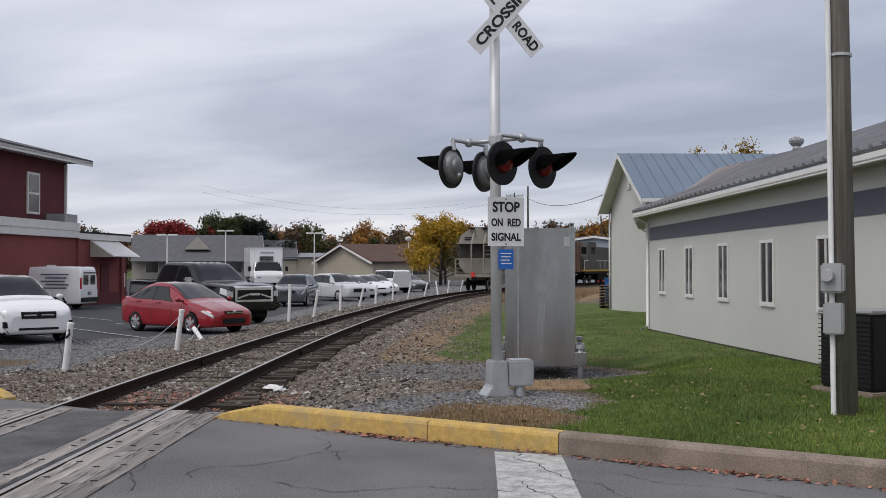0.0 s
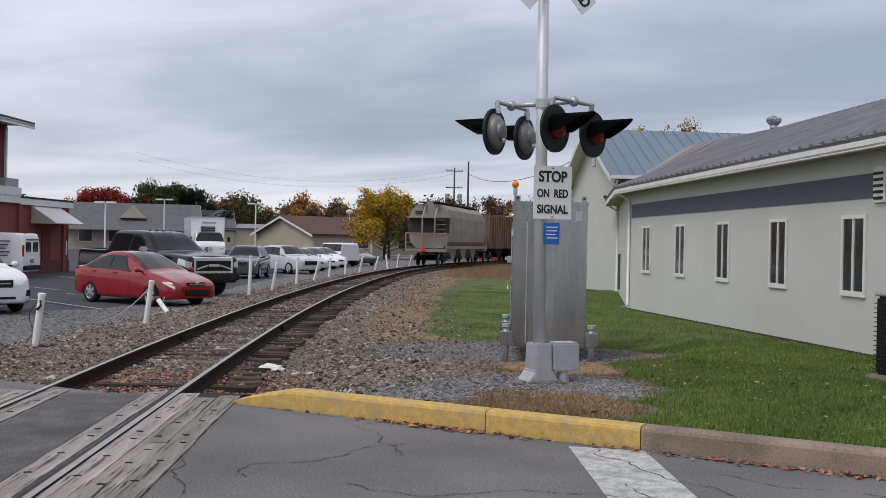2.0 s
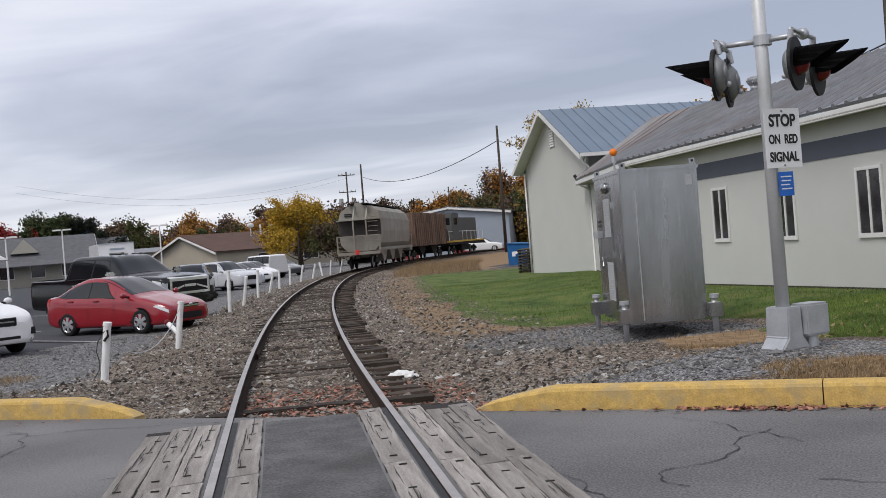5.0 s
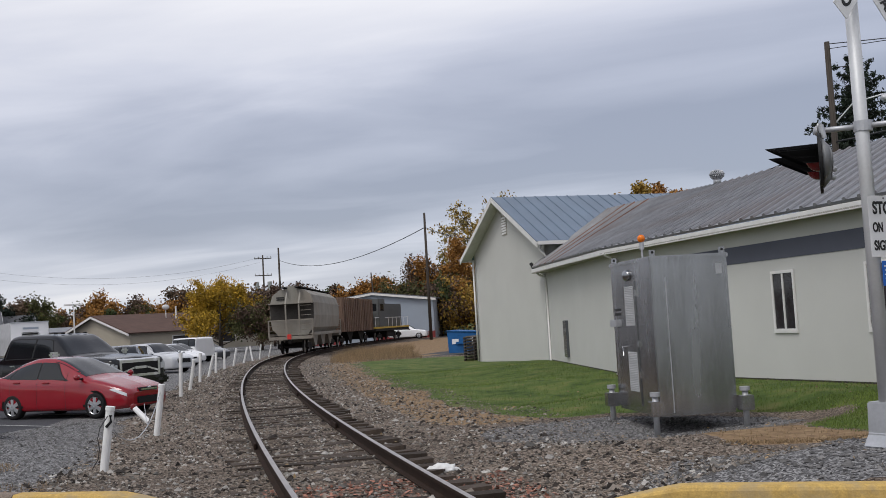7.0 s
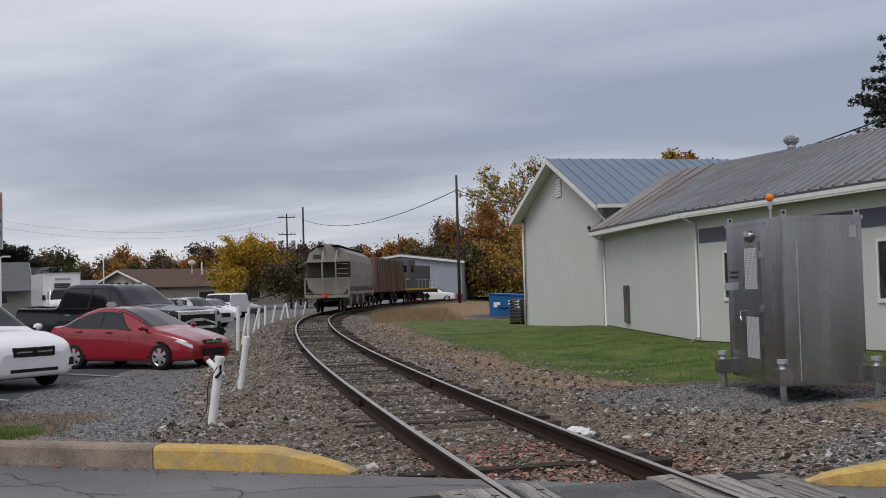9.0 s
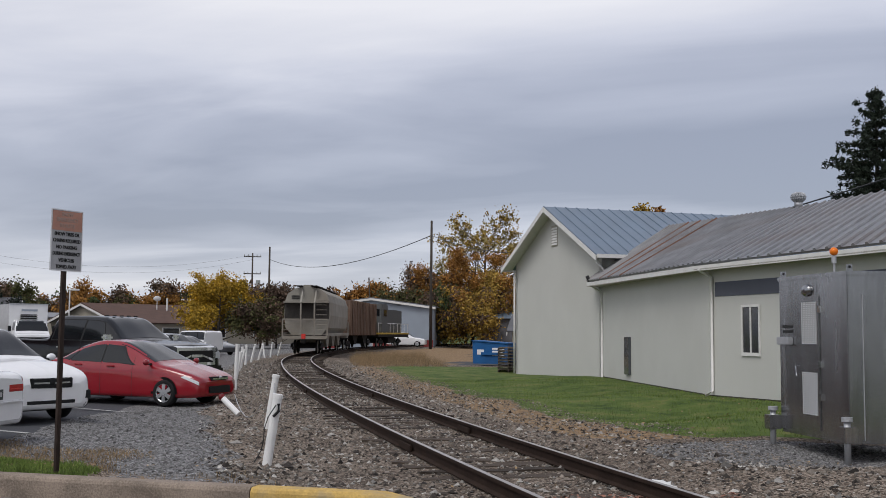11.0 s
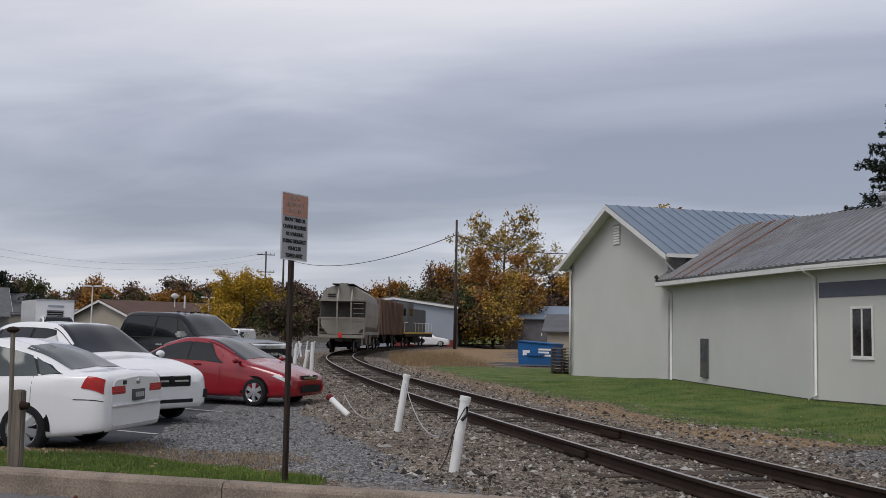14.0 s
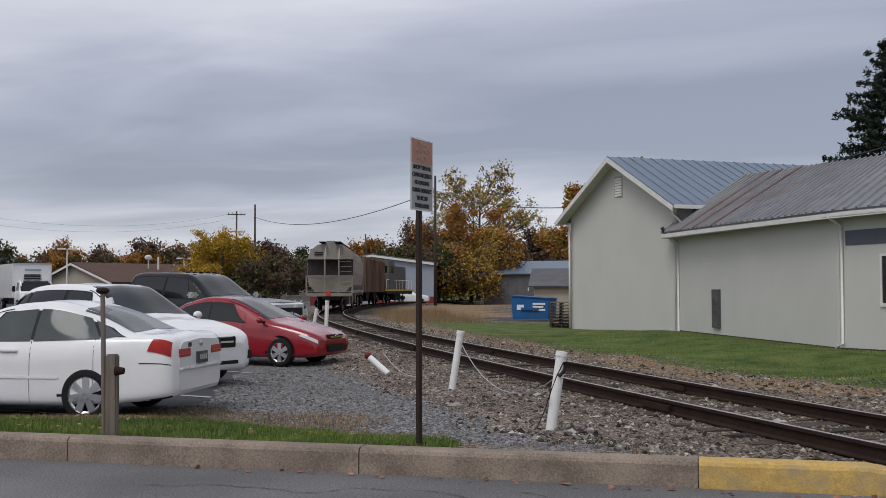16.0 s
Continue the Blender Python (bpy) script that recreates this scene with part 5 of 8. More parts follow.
def wheel(parent, x, y, r, w=0.21, spokes=7, rim="rim", outer=1):
    """A wheel with its tyre and spoked rim; outer: 1 faces left, -1 right."""
    e = new("wheel"); e.parent = parent; e.matrix_local = pose(x, y, r, 0, 0, 0 if outer > 0 else 180)
    prof = [(r * 0.66, -w / 2), (r * 0.9, -w / 2), (r * 0.98, -w / 2 + 0.03), (r, 0), (r * 0.98, w / 2 - 0.03), (r * 0.9, w / 2), (r * 0.66, w / 2 - 0.015)]
    bm = bmesh.new()
    seg = 28
    rings = [[bm.verts.new((math.cos(a) * rr, yy, math.sin(a) * rr)) for rr, yy in prof] for a in (math.tau * k / seg for k in range(seg))]
    for k in range(seg):
        for j in range(len(prof) - 1):
            bm.faces.new((rings[k][j], rings[k][j + 1], rings[(k + 1) % seg][j + 1], rings[(k + 1) % seg][j]))
    part("tyre", bm, "tyre", e, smooth=True)
    bm = cyl((0, w / 2 - 0.09, 0), (0, w / 2 - 0.075, 0), r * 0.66, None, 24)
    part("brake_disc", bm, "plastic", e)
    bm = bmesh.new()
    for k in range(spokes):
        a = math.tau * k / spokes
        m = Matrix.Rotation(a, 4, "Y")
        pts = [m @ Vector(p) for p in ((-0.032, w / 2 - 0.03, 0.03), (0.032, w / 2 - 0.03, 0.03), (0.048, w / 2 - 0.035, r * 0.63), (-0.048, w / 2 - 0.035, r * 0.63))]
        hull(pts, 0.022, bm)
    for a0 in range(24):
        a, b = math.tau * a0 / 24, math.tau * (a0 + 1) / 24
        q = [Vector((math.cos(t) * rr, yy, math.sin(t) * rr)) for t, rr, yy in ((a, r * 0.61, w / 2 - 0.03), (b, r * 0.61, w / 2 - 0.03), (b, r * 0.69, w / 2 - 0.012), (a, r * 0.69, w / 2 - 0.012))]
        bm.faces.new([bm.verts.new(p) for p in q])
    cyl((0, w / 2 - 0.05, 0), (0, w / 2 - 0.018, 0), r * 0.17, None, 16, bm)
    part("rim", bm, rim, e)
    return e


def arch(parent, x, half, r, material="plastic"):
    """The dark wheel opening on both sides."""
    for sg in (1, -1):
        bm = bmesh.new()
        seg = 20
        c = bm.verts.new((x, sg * (half + 0.004), r))
        vs = [bm.verts.new((x + math.cos(a) * r * 1.16, sg * (half + 0.004), max(0.2, r + math.sin(a) * r * 1.16))) for a in (radians(-4) + radians(188) * k / seg for k in range(seg + 1))]
        for a, b in zip(vs, vs[1:]):
            bm.faces.new((c, a, b))
        bmesh.ops.solidify(bm, geom=bm.faces[:], thickness=0.02)
        part("wheel_arch", bm, material, parent)


def car(name, at, turn, stations, half, paint, label, wheels, r=0.31, spokes=7, side_glass=(), shield=None, rear=None, lamps=None, tails=None, grille=None, plate=None, mirror=None, extra=None, category="car", group="parked cars", seams=(), rim="rim", sill=None, scale=1.0, glazing="glass"):
    x, y = at
    e = tagged(empty(name, x, y, ground_z(x, y), turn), label, category, group)
    e.scale = (scale, scale, scale)
    sh = Shell(stations, half)
    b = sh.body("body", paint, e)
    if shield:
        sh.patch("windscreen", shield[0], shield[1], shield[2] if len(shield) > 2 else 3.95, 6, "glass", e, 0.005, "dark windscreen")
    if rear:
        sh.patch("rear_window", rear[0], rear[1], rear[2] if len(rear) > 2 else 4.0, 6, glazing, e, 0.005, "dark rear window")
    if len(side_glass) > 1:
        g0, g1, g2, g3_ = side_glass[0][0], side_glass[-1][1], side_glass[-1][2], side_glass[0][3]
        sh.patch("window_surround", 0, 0, 0, 0, "plastic", e, 0.002, "black window surround", 2, 24, 6, ((g0[0] - 0.1, g0[1] - 0.05), (g1[0] + 0.08, g1[1] - 0.05), (g2[0] + 0.06, g2[1] + 0.06), (g3_[0] - 0.05, g3_[1] + 0.06)))
    for corners in side_glass:
        sh.patch("side_window", 0, 0, 0, 0, glazing, e, 0.005, "dark side window", 2, 10, 6, corners)
    for u in seams:
        sh.patch("door_seam", u, u + 0.012, 0.7, 3.6, "plastic", b, 0.002, "", 2, 2, 12)
    if lamps:
        sh.patch("headlamp", 0, 0, 0, 0, "lamp", e, 0.008, "clear headlamp", 2, 8, 4, lamps)
    if tails:
        sh.patch("tail_lamp", 0, 0, 0, 0, "tail", e, 0.008, "red tail lamp", 2, 8, 4, tails)
    if sill:
        sh.patch("sill", sill[0], sill[1], 0.0, 0.9, "plastic", e, 0.004, "black lower sill", 2, 24, 4)
    for wx in wheels:
        arch(e, wx, half * 0.99, r)
        for sg in (1, -1):
            wheel(e, wx, sg * (half - 0.085), r, 0.21, spokes, rim, sg)
    x0 = stations[0][0]
    for gx0, gx1, z0, z1, m_, lb in grille or ():
        w = gx1
        part("grille", box(x0 - 0.10 + gx0, x0 + 0.012 + gx0, -w, w, z0, z1, 0.012), m_, e, lb)
    if plate:
        part("number_plate", box(stations[-1][0] - 0.035, stations[-1][0] + 0.06, -0.16, 0.16, plate, plate + 0.15, 0.004), "cargrey", e, "licence plate with plain bars")
        bm = bmesh.new()
        for k in range(4):
            box(stations[-1][0] - 0.040, stations[-1][0] - 0.034, -0.12 + k * 0.065, -0.075 + k * 0.065, plate + 0.045, plate + 0.11, 0, bm)
        part("plate_bar", bm, "signgrey", e)
    if mirror:
        for sg in (1, -1):
            mm = part("wing_mirror", ball((mirror[0], sg * (half + 0.10), mirror[1]), 0.11, None, 2, (0.55, 0.9, 0.65)), mirror[2] if len(mirror) > 2 else paint, e, smooth=True)
            part("mirror_foot", box(mirror[0] - 0.03, mirror[0] + 0.03, min(sg * half * 0.9, sg * (half + 0.05)), max(sg * half * 0.9, sg * (half + 0.05)), mirror[1] - 0.06, mirror[1] - 0.02, 0.005), "plastic", mm)
    part("underbody", box(stations[-1][0] + 0.85, x0 - 0.5, -half * 0.8, half * 0.8, 0.2, 0.36, 0), "plastic", e)
    if extra:
        extra(e, sh)
    return e


SEDAN = [(2.18, .30, .50, .57, .66, .56), (2.10, .23, .58, .66, .86, .74), (1.86, .20, .66, .76, .955, .82), (1.35, .19, .79, .90, .995, .84), (1.0, .19, .87, .985, 1, .82), (.22, .19, .90, 1.34, 1, .70), (-.18, .19, .915, 1.445, 1, .665), (-.75, .19, .93, 1.46, 1, .66), (-1.36, .20, .955, 1.31, 1, .66), (-1.76, .22, 1.0, 1.08, .985, .72), (-2.06, .28, .96, 1.04, .93, .76), (-2.18, .36, .82, .93, .83, .7)]
S_GLASS = (((4.75, 3.15), (6.55, 3.12), (6.55, 3.86), (5.55, 3.84)), ((6.62, 3.12), (8.15, 3.15), (7.75, 3.8), (6.62, 3.86)), ((8.22, 3.16), (8.75, 3.3), (8.3, 3.62), (7.85, 3.78)))


def red_extra(e, sh):
    part("lower_grille", box(2.10, 2.205, -0.42, 0.42, 0.30, 0.46, 0.02), "plastic", e, "wide black lower intake")
    part("grille_bar", box(2.165, 2.215, -0.30, 0.30, 0.60, 0.635, 0.01), "chrome", e, "chrome grille wing")
    part("badge", ball((2.205, 0, 0.645), 0.05, None, 2, (0.3, 1.3, 0.8)), "chrome", e)
    for sg in (1, -1):
        part("door_handle", box(-0.32, -0.12, sg * 0.845 - 0.02, sg * 0.845 + 0.02, 0.86, 0.89, 0.008), "red", e)
        part("door_handle", box(-1.25, -1.05, sg * 0.84 - 0.02, sg * 0.84 + 0.02, 0.885, 0.915, 0.008), "red", e)


car("sedan", (-20.45, 20.70), -6, SEDAN, 0.85, "red", "metallic red compact sedan parked beside gravel", (1.28, -1.29), 0.305, 6, S_GLASS, (4.12, 5.85, 3.93), (7.6, 8.9, 4.0), ((0.85, 2.50), (2.35, 2.85), (2.2, 3.25), (0.95, 3.05)), ((9.6, 2.5), (10.6, 2.4), (10.4, 3.3), (9.6, 3.3)),
    [(0, 0.32, 0.585, 0.665, "plastic", "black upper grille")], 0.6, (0.86, 0.98), red_extra, seams=(4.75, 6.58, 8.0), scale=1.08)

SONATA = [(2.40, .32, .52, .60, .68, .58), (2.30, .24, .62, .70, .88, .75), (2.0, .20, .70, .80, .96, .82), (1.4, .19, .82, .93, .995, .84), (.85, .19, .90, 1.0, 1, .82), (.05, .19, .93, 1.36, 1, .70), (-.3, .19, .94, 1.45, 1, .66), (-.85, .19, .95, 1.47, 1, .655), (-1.45, .20, .98, 1.32, 1, .66), (-1.92, .24, 1.02, 1.09, .985, .74), (-2.28, .28, 1.0, 1.08, .965, .80), (-2.42, .31, .95, 1.045, .90, .76), (-2.48, .37, .89, .985, .78, .66)]


def sonata_extra(e, sh):
    for sg in (1, -1):
        part("trim_strip", box(-1.0, 1.2, min(sg * 0.9, sg * 0.925), max(sg * 0.9, sg * 0.925), 0.52, 0.56, 0.006), "carwhite", e)
        part("tail_lamp", prism([(-2.468, 0.76), (-2.49, 0.80), (-2.483, 0.885), (-2.40, 0.90), (-2.40, 0.75)], sg * 0.36, sg * 0.71), "tail", e, "wide red tail lamp")
        part("lamp_strip", box(-2.494, -2.478, min(sg * 0.38, sg * 0.72), max(sg * 0.38, sg * 0.72), 0.815, 0.83, 0.003), "flag", e, "brighter red strip")
    sh.patch("tail_lamp_side", 0, 0, 0, 0, "tail", e, 0.010, "red lamp wrapped round the flank", 2, 10, 4, ((9.55, 2.55), (10.95, 2.45), (10.95, 3.3), (9.75, 3.2)))
    sh.patch("rear_bumper_seam", 9.3, 10.98, 2.12, 2.16, "plastic", e, 0.003, "", 2, 8, 2)
    sh.patch("rear_valance", 9.6, 10.98, 0.0, 0.5, "plastic", e, 0.004, "black lower valance", 2, 8, 3)
    part("bumper_step", box(-2.52, -2.40, -0.70, 0.70, 0.62, 0.655, 0.014), "carwhite", e, "white bumper ledge")
    part("antenna_fin", prism([(-1.28, 1.44), (-1.08, 1.47), (-1.25, 1.525)], -0.02, 0.02), "carwhite", e, "small white roof fin")
    part("plate_recess", box(-2.468, -2.35, -0.26, 0.26, 0.665, 0.86, 0.02), "carwhite", e)
    part("badge", ball((-2.485, 0, 0.93), 0.05, None, 2, (0.25, 1.3, 0.8)), "chrome", e)
    part("trunk_mark", box(-2.488, -2.47, 0.33, 0.43, 0.90, 0.955, 0.004), "letter", e, "small black emblem")
    for sg in (1, -1):
        part("door_handle", box(-0.45, -0.22, sg * 0.915 - 0.02, sg * 0.915 + 0.02, 0.85, 0.885, 0.01), "carwhite", e)
        part("door_handle", box(0.45, 0.68, sg * 0.915 - 0.02, sg * 0.915 + 0.02, 0.83, 0.865, 0.01), "carwhite", e)


car("sedan", (-18.42, 9.46), 186.5, SONATA, 0.915, "carwhite", "white midsize sedan parked tail to the grass", (1.42, -1.36), 0.33, 7, S_GLASS, (4.12, 5.85, 3.93), (7.55, 8.9, 4.0), ((1.0, 2.75), (2.6, 3.05), (2.4, 3.6), (1.15, 3.3)), None, None, 0.68, (0.72, 1.0), sonata_extra, seams=(4.6, 6.58, 8.0), scale=1.0, glazing="tintglass")

SUV = [(2.33, .34, .62, .70, .70, .60), (2.25, .26, .74, .84, .88, .78), (2.0, .23, .84, .95, .965, .84), (1.5, .22, .95, 1.06, 1, .85), (.95, .22, 1.02, 1.13, 1, .83), (.30, .22, 1.05, 1.52, 1, .71), (-.05, .22, 1.06, 1.64, 1, .68), (-.9, .22, 1.08, 1.67, 1, .67), (-1.6, .23, 1.11, 1.60, 1, .67), (-2.0, .26, 1.12, 1.34, .985, .70), (-2.25, .32, 1.02, 1.10, .95, .78), (-2.33, .40, .85, .95, .88, .74)]
SUV_GLASS = (((4.8, 3.15), (6.5, 3.12), (6.5, 3.86), (5.6, 3.84)), ((6.58, 3.12), (7.75, 3.12), (7.7, 3.86), (6.58, 3.86)), ((7.82, 3.15), (8.8, 3.25), (8.4, 3.75), (7.8, 3.86)))


def acura_extra(e, sh):
    part("grille_wing", prism([(2.26, 0.80), (2.335, 0.80), (2.345, 0.70), (2.30, 0.66), (2.26, 0.70)], -0.36, 0.36), "chrome", e, "bright grille beak")
    part("badge", ball((2.345, 0, 0.735), 0.07, None, 2, (0.25, 0.9, 1.0)), "plastic", e)
    part("lower_intake", box(2.2, 2.335, -0.5, 0.5, 0.33, 0.43, 0.02), "plastic", e, "black lower intake")
    for sg in (1, -1):
        part("fog_surround", prism([(2.1, 0.40), (2.31, 0.42), (2.30, 0.56), (2.1, 0.60)], sg * 0.62, sg * 0.83), "plastic", e, "black fog lamp surround")


car("crossover", (-19.5, 13.55), -18, SUV, 0.935, "carwhite", "white crossover with beak grille in the parking lot", (1.36, -1.32), 0.345, 5, SUV_GLASS, (4.12, 5.85, 3.93), (8.3, 9.3, 4.0), ((0.85, 2.6), (2.2, 2.9), (2.1, 3.25), (0.95, 3.1)), ((9.2, 2.9), (10.5, 2.8), (10.5, 3.4), (9.3, 3.5)), [(0, 0.42, 0.62, 0.80, "plastic", "black grille")], 0.7, (0.82, 1.12), acura_extra, seams=(4.8, 6.54, 7.9), sill=(0.6, 10.5))

RAM = [(3.05, .52, .98, 1.08, .84, .78), (2.98, .42, 1.10, 1.22, .94, .84), (2.6, .40, 1.16, 1.28, 1, .86), (2.0, .40, 1.20, 1.33, 1, .86), (1.45, .40, 1.23, 1.36, 1, .84), (.80, .40, 1.27, 1.80, 1, .74), (.45, .40, 1.28, 1.93, 1, .71), (-.4, .40, 1.29, 1.96, 1, .70), (-1.2, .40, 1.29, 1.92, 1, .70), (-1.36, .42, 1.29, 1.42, 1, .82), (-2.4, .44, 1.29, 1.36, 1, .88), (-3.0, .48, 1.29, 1.36, .99, .88), (-3.05, .55, 1.20, 1.30, .96, .86)]
R_GLASS = (((4.8, 3.15), (6.55, 3.12), (6.55, 3.86), (5.5, 3.84)), ((6.62, 3.12), (7.9, 3.12), (7.85, 3.86), (6.62, 3.86)))


def ram_extra(e, sh):
    part("grille_frame", prism([(2.94, 0.70), (3.10, 0.72), (3.10, 1.17), (2.98, 1.21)], -0.70, 0.70), "chrome", e, "broad chrome grille surround")
    part("grille", prism([(2.97, 0.79), (3.115, 0.79), (3.115, 1.09), (2.98, 1.10)], -0.61, 0.61), "plastic", e, "black grille")
    part("grille_mark", box(3.112, 3.122, -0.2, 0.2, 0.92, 0.99, 0.01), "chrome", e)
    for sg in (1, -1):
        part("grille_wing", hull([(3.118, sg * 0.22, 0.93), (3.118, sg * 0.22, 0.98), (3.118, sg * 0.6, 0.87), (3.118, sg * 0.6, 0.82)], 0.012), "chrome", e, "chrome grille crossbar")
        part("headlamp_box", box(2.84, 3.07, min(sg * 0.72, sg * 0.93), max(sg * 0.72, sg * 0.93), 0.86, 1.08, 0.03), "lamp", e, "clear square headlamp")
    part("bumper", box(2.85, 3.18, -0.98, 0.98, 0.50, 0.70, 0.06), "carblack", e, "black front bumper")
    bed = part("bed_well", box(-2.95, -1.45, -0.8, 0.8, 1.36, 1.375, 0), "plastic", e)
    for sg in (1, -1):
        part("mirror_cap", box(1.05, 1.27, sg * 1.18 - 0.13, sg * 1.18 + 0.13, 1.33, 1.48, 0.05), "chrome", e, "chrome towing mirror")
        part("door_handle", box(0.15, 0.38, sg * 1.01 - 0.02, sg * 1.01 + 0.02, 1.12, 1.16, 0.01), "chrome", e)
        part("door_handle", box(-0.9, -0.68, sg * 1.01 - 0.02, sg * 1.01 + 0.02, 1.12, 1.16, 0.01), "chrome", e)
    for k in range(5):
        part("roof_lamp", box(0.35, 0.45, -0.5 + k * 0.25 - 0.04, -0.5 + k * 0.25 + 0.04, 1.955, 1.985, 0.01), "plastic", e, "roof marker lamp")


car("pickup_truck", (-24.6, 25.5), -13.5, RAM, 1.01, "carblack", "black crew-cab pickup truck with chrome grille", (1.95, -1.85), 0.41, 6, R_GLASS, (4.12, 5.85, 3.93), None, ((0.95, 2.4), (1.8, 2.5), (1.8, 3.15), (0.95, 3.1)), None, None, None, None, ram_extra, "pickup truck", seams=(4.7, 6.58, 8.1), scale=1.15)
car("crossover", (-32.2, 39.9), -61, SUV, 0.96, "cargrey", "dark grey sport utility vehicle with slotted grille", (1.36, -1.32), 0.37, 5, SUV_GLASS, (4.12, 5.85, 3.93), (8.3, 9.3, 4.0), ((0.85, 2.6), (2.2, 2.9), (2.1, 3.25), (0.95, 3.1)), None, [(0.02, 0.5, 0.72, 0.86, "chrome", "seven-slot grille")], None, (0.82, 1.12), None, seams=(4.8, 6.54))
car("crossover", (-35.8, 48.2), -17, SUV, 0.92, "carsilver", "silver crossover in the parking row", (1.36, -1.32), 0.35, 5, SUV_GLASS, (4.12, 5.85, 3.93), (8.3, 9.3, 4.0), ((0.85, 2.6), (2.2, 2.9), (2.1, 3.25), (0.95, 3.1)), None, [(0.02, 0.45, 0.55, 0.78, "plastic", "dark grille")], None, (0.82, 1.12), None, seams=(4.8, 6.54))
for i, (sx, sy, pt, lb) in enumerate(((-38.6, 53.4, "carsilver", "silver sedan far along the parking row"), (-40.6, 57.6, "carwhite", "white sedan far along the parking row"), (-42.6, 61.6, "carwhite", "white hatchback-nosed sedan in the parking row"))):
    car("sedan", (sx, sy), -22, SEDAN, 0.88, pt, lb, (1.28, -1.29), 0.31, 6, S_GLASS, (4.12, 5.85, 3.93), (7.6, 8.9, 4.0), ((0.85, 2.50), (2.35, 2.85), (2.2, 3.25), (0.95, 3.05)), None, [(0, 0.32, 0.5, 0.6, "plastic", "black grille")], None, (0.72, 0.98), None)
JEEP = [(2.1, .55, 1.0, 1.08, .66, .62), (2.05, .5, 1.06, 1.12, .72, .66), (1.2, .45, 1.10, 1.16, .86, .72), (.75, .42, 1.14, 1.22, .98, .86), (.55, .42, 1.16, 1.72, 1, .84), (.3, .42, 1.16, 1.80, 1, .84), (-1.0, .42, 1.16, 1.82, 1, .84), (-1.95, .42, 1.16, 1.80, 1, .84), (-2.1, .48, 1.14, 1.70, .98, .82)]
J_GLASS = (((4.15, 3.15), (5.3, 3.12), (5.3, 3.86), (4.4, 3.84)), ((5.4, 3.12), (6.3, 3.12), (6.3, 3.86), (5.4, 3.86)), ((6.4, 3.12), (7.4, 3.12), (7.4, 3.86), (6.4, 3.86)))
car("off_road_car", (-44.4, 65.6), 160, JEEP, 0.92, "carwhite", "boxy white four-door off-road car", (1.3, -1.35), 0.4, 5, J_GLASS, (3.1, 3.95, 3.95), None, None, None, None, None, None, None)
car("sedan", (-45.6, 70.4), -22, SEDAN, 0.88, "cargrey", "dark sedan at the end of the parking row", (1.28, -1.29), 0.31, 6, S_GLASS, (4.12, 5.85, 3.93), (7.6, 8.9, 4.0), ((0.85, 2.50), (2.35, 2.85), (2.2, 3.25), (0.95, 3.05)), None, None, None, (0.72, 0.98), None)
car("crossover", (-44.5, 115.1), 10, SUV, 0.92, "carwhite", "white car parked far beyond the track", (1.36, -1.32), 0.35, 5, SUV_GLASS, (4.12, 5.85, 3.93), (8.3, 9.3, 4.0), None, None, None, None, None, None)
# dark car cut by the left edge beside the brick house
VAN = [(2.28, .34, .70, .80, .72, .62), (2.2, .26, .86, .96, .9, .80), (1.9, .24, 1.0, 1.12, .97, .84), (1.5, .24, 1.08, 1.2, 1, .84), (.75, .24, 1.12, 1.82, 1, .80), (.4, .24, 1.12, 1.98, 1, .79), (-1.0, .24, 1.12, 2.02, 1, .80), (-2.1, .25, 1.12, 2.0, 1, .80), (-2.26, .30, 1.12, 1.90, .97, .78), (-2.3, .4, 1.05, 1.75, .95, .76)]


def van_extra(e, sh):
    for sg in (1, -1):
        part("rear_door_window", box(-2.325, -2.28, sg * 0.36 - 0.25, sg * 0.36 + 0.25, 1.16, 1.62, 0.03), "glass", e, "dark rear door window")
        part("tail_lamp", box(-2.31, -2.24, sg * 0.82 - 0.05, sg * 0.82 + 0.05, 0.95, 1.5, 0.02), "tail", e, "tall red tail lamp")
        bm = bmesh.new()
        for k in range(5):
            box(-1.7 + 0.1 * (k % 3), -0.3 - 0.25 * (k % 2), sg * 0.9 - 0.01, sg * 0.9 + 0.012, 1.62 - k * 0.16, 1.68 - k * 0.16, 0, bm)
        part("side_lettering", bm, "band", e, "rows of dark sign writing as plain bars")
    part("rear_lettering", box(-2.33, -2.29, -0.6, 0.6, 1.70, 1.76, 0), "band", e)
    part("rear_lettering", box(-2.335, -2.29, -0.75, 0.75, 0.44, 0.5, 0), "band", e)
    part("bumper", box(-2.38, -2.2, -0.85, 0.85, 0.36, 0.56, 0.03), "plastic", e)


car("van", (-38.6, 29.0), 205, VAN, 0.90, "carwhite", "white delivery van with dark sign writing", (1.4, -1.25), 0.33, 5, (((3.7, 3.15), (5.0, 3.12), (5.0, 3.8), (4.2, 3.8)),), (3.15, 4.8, 3.95), None, None, None, None, 0.68, (0.95, 1.2), van_extra, "van")


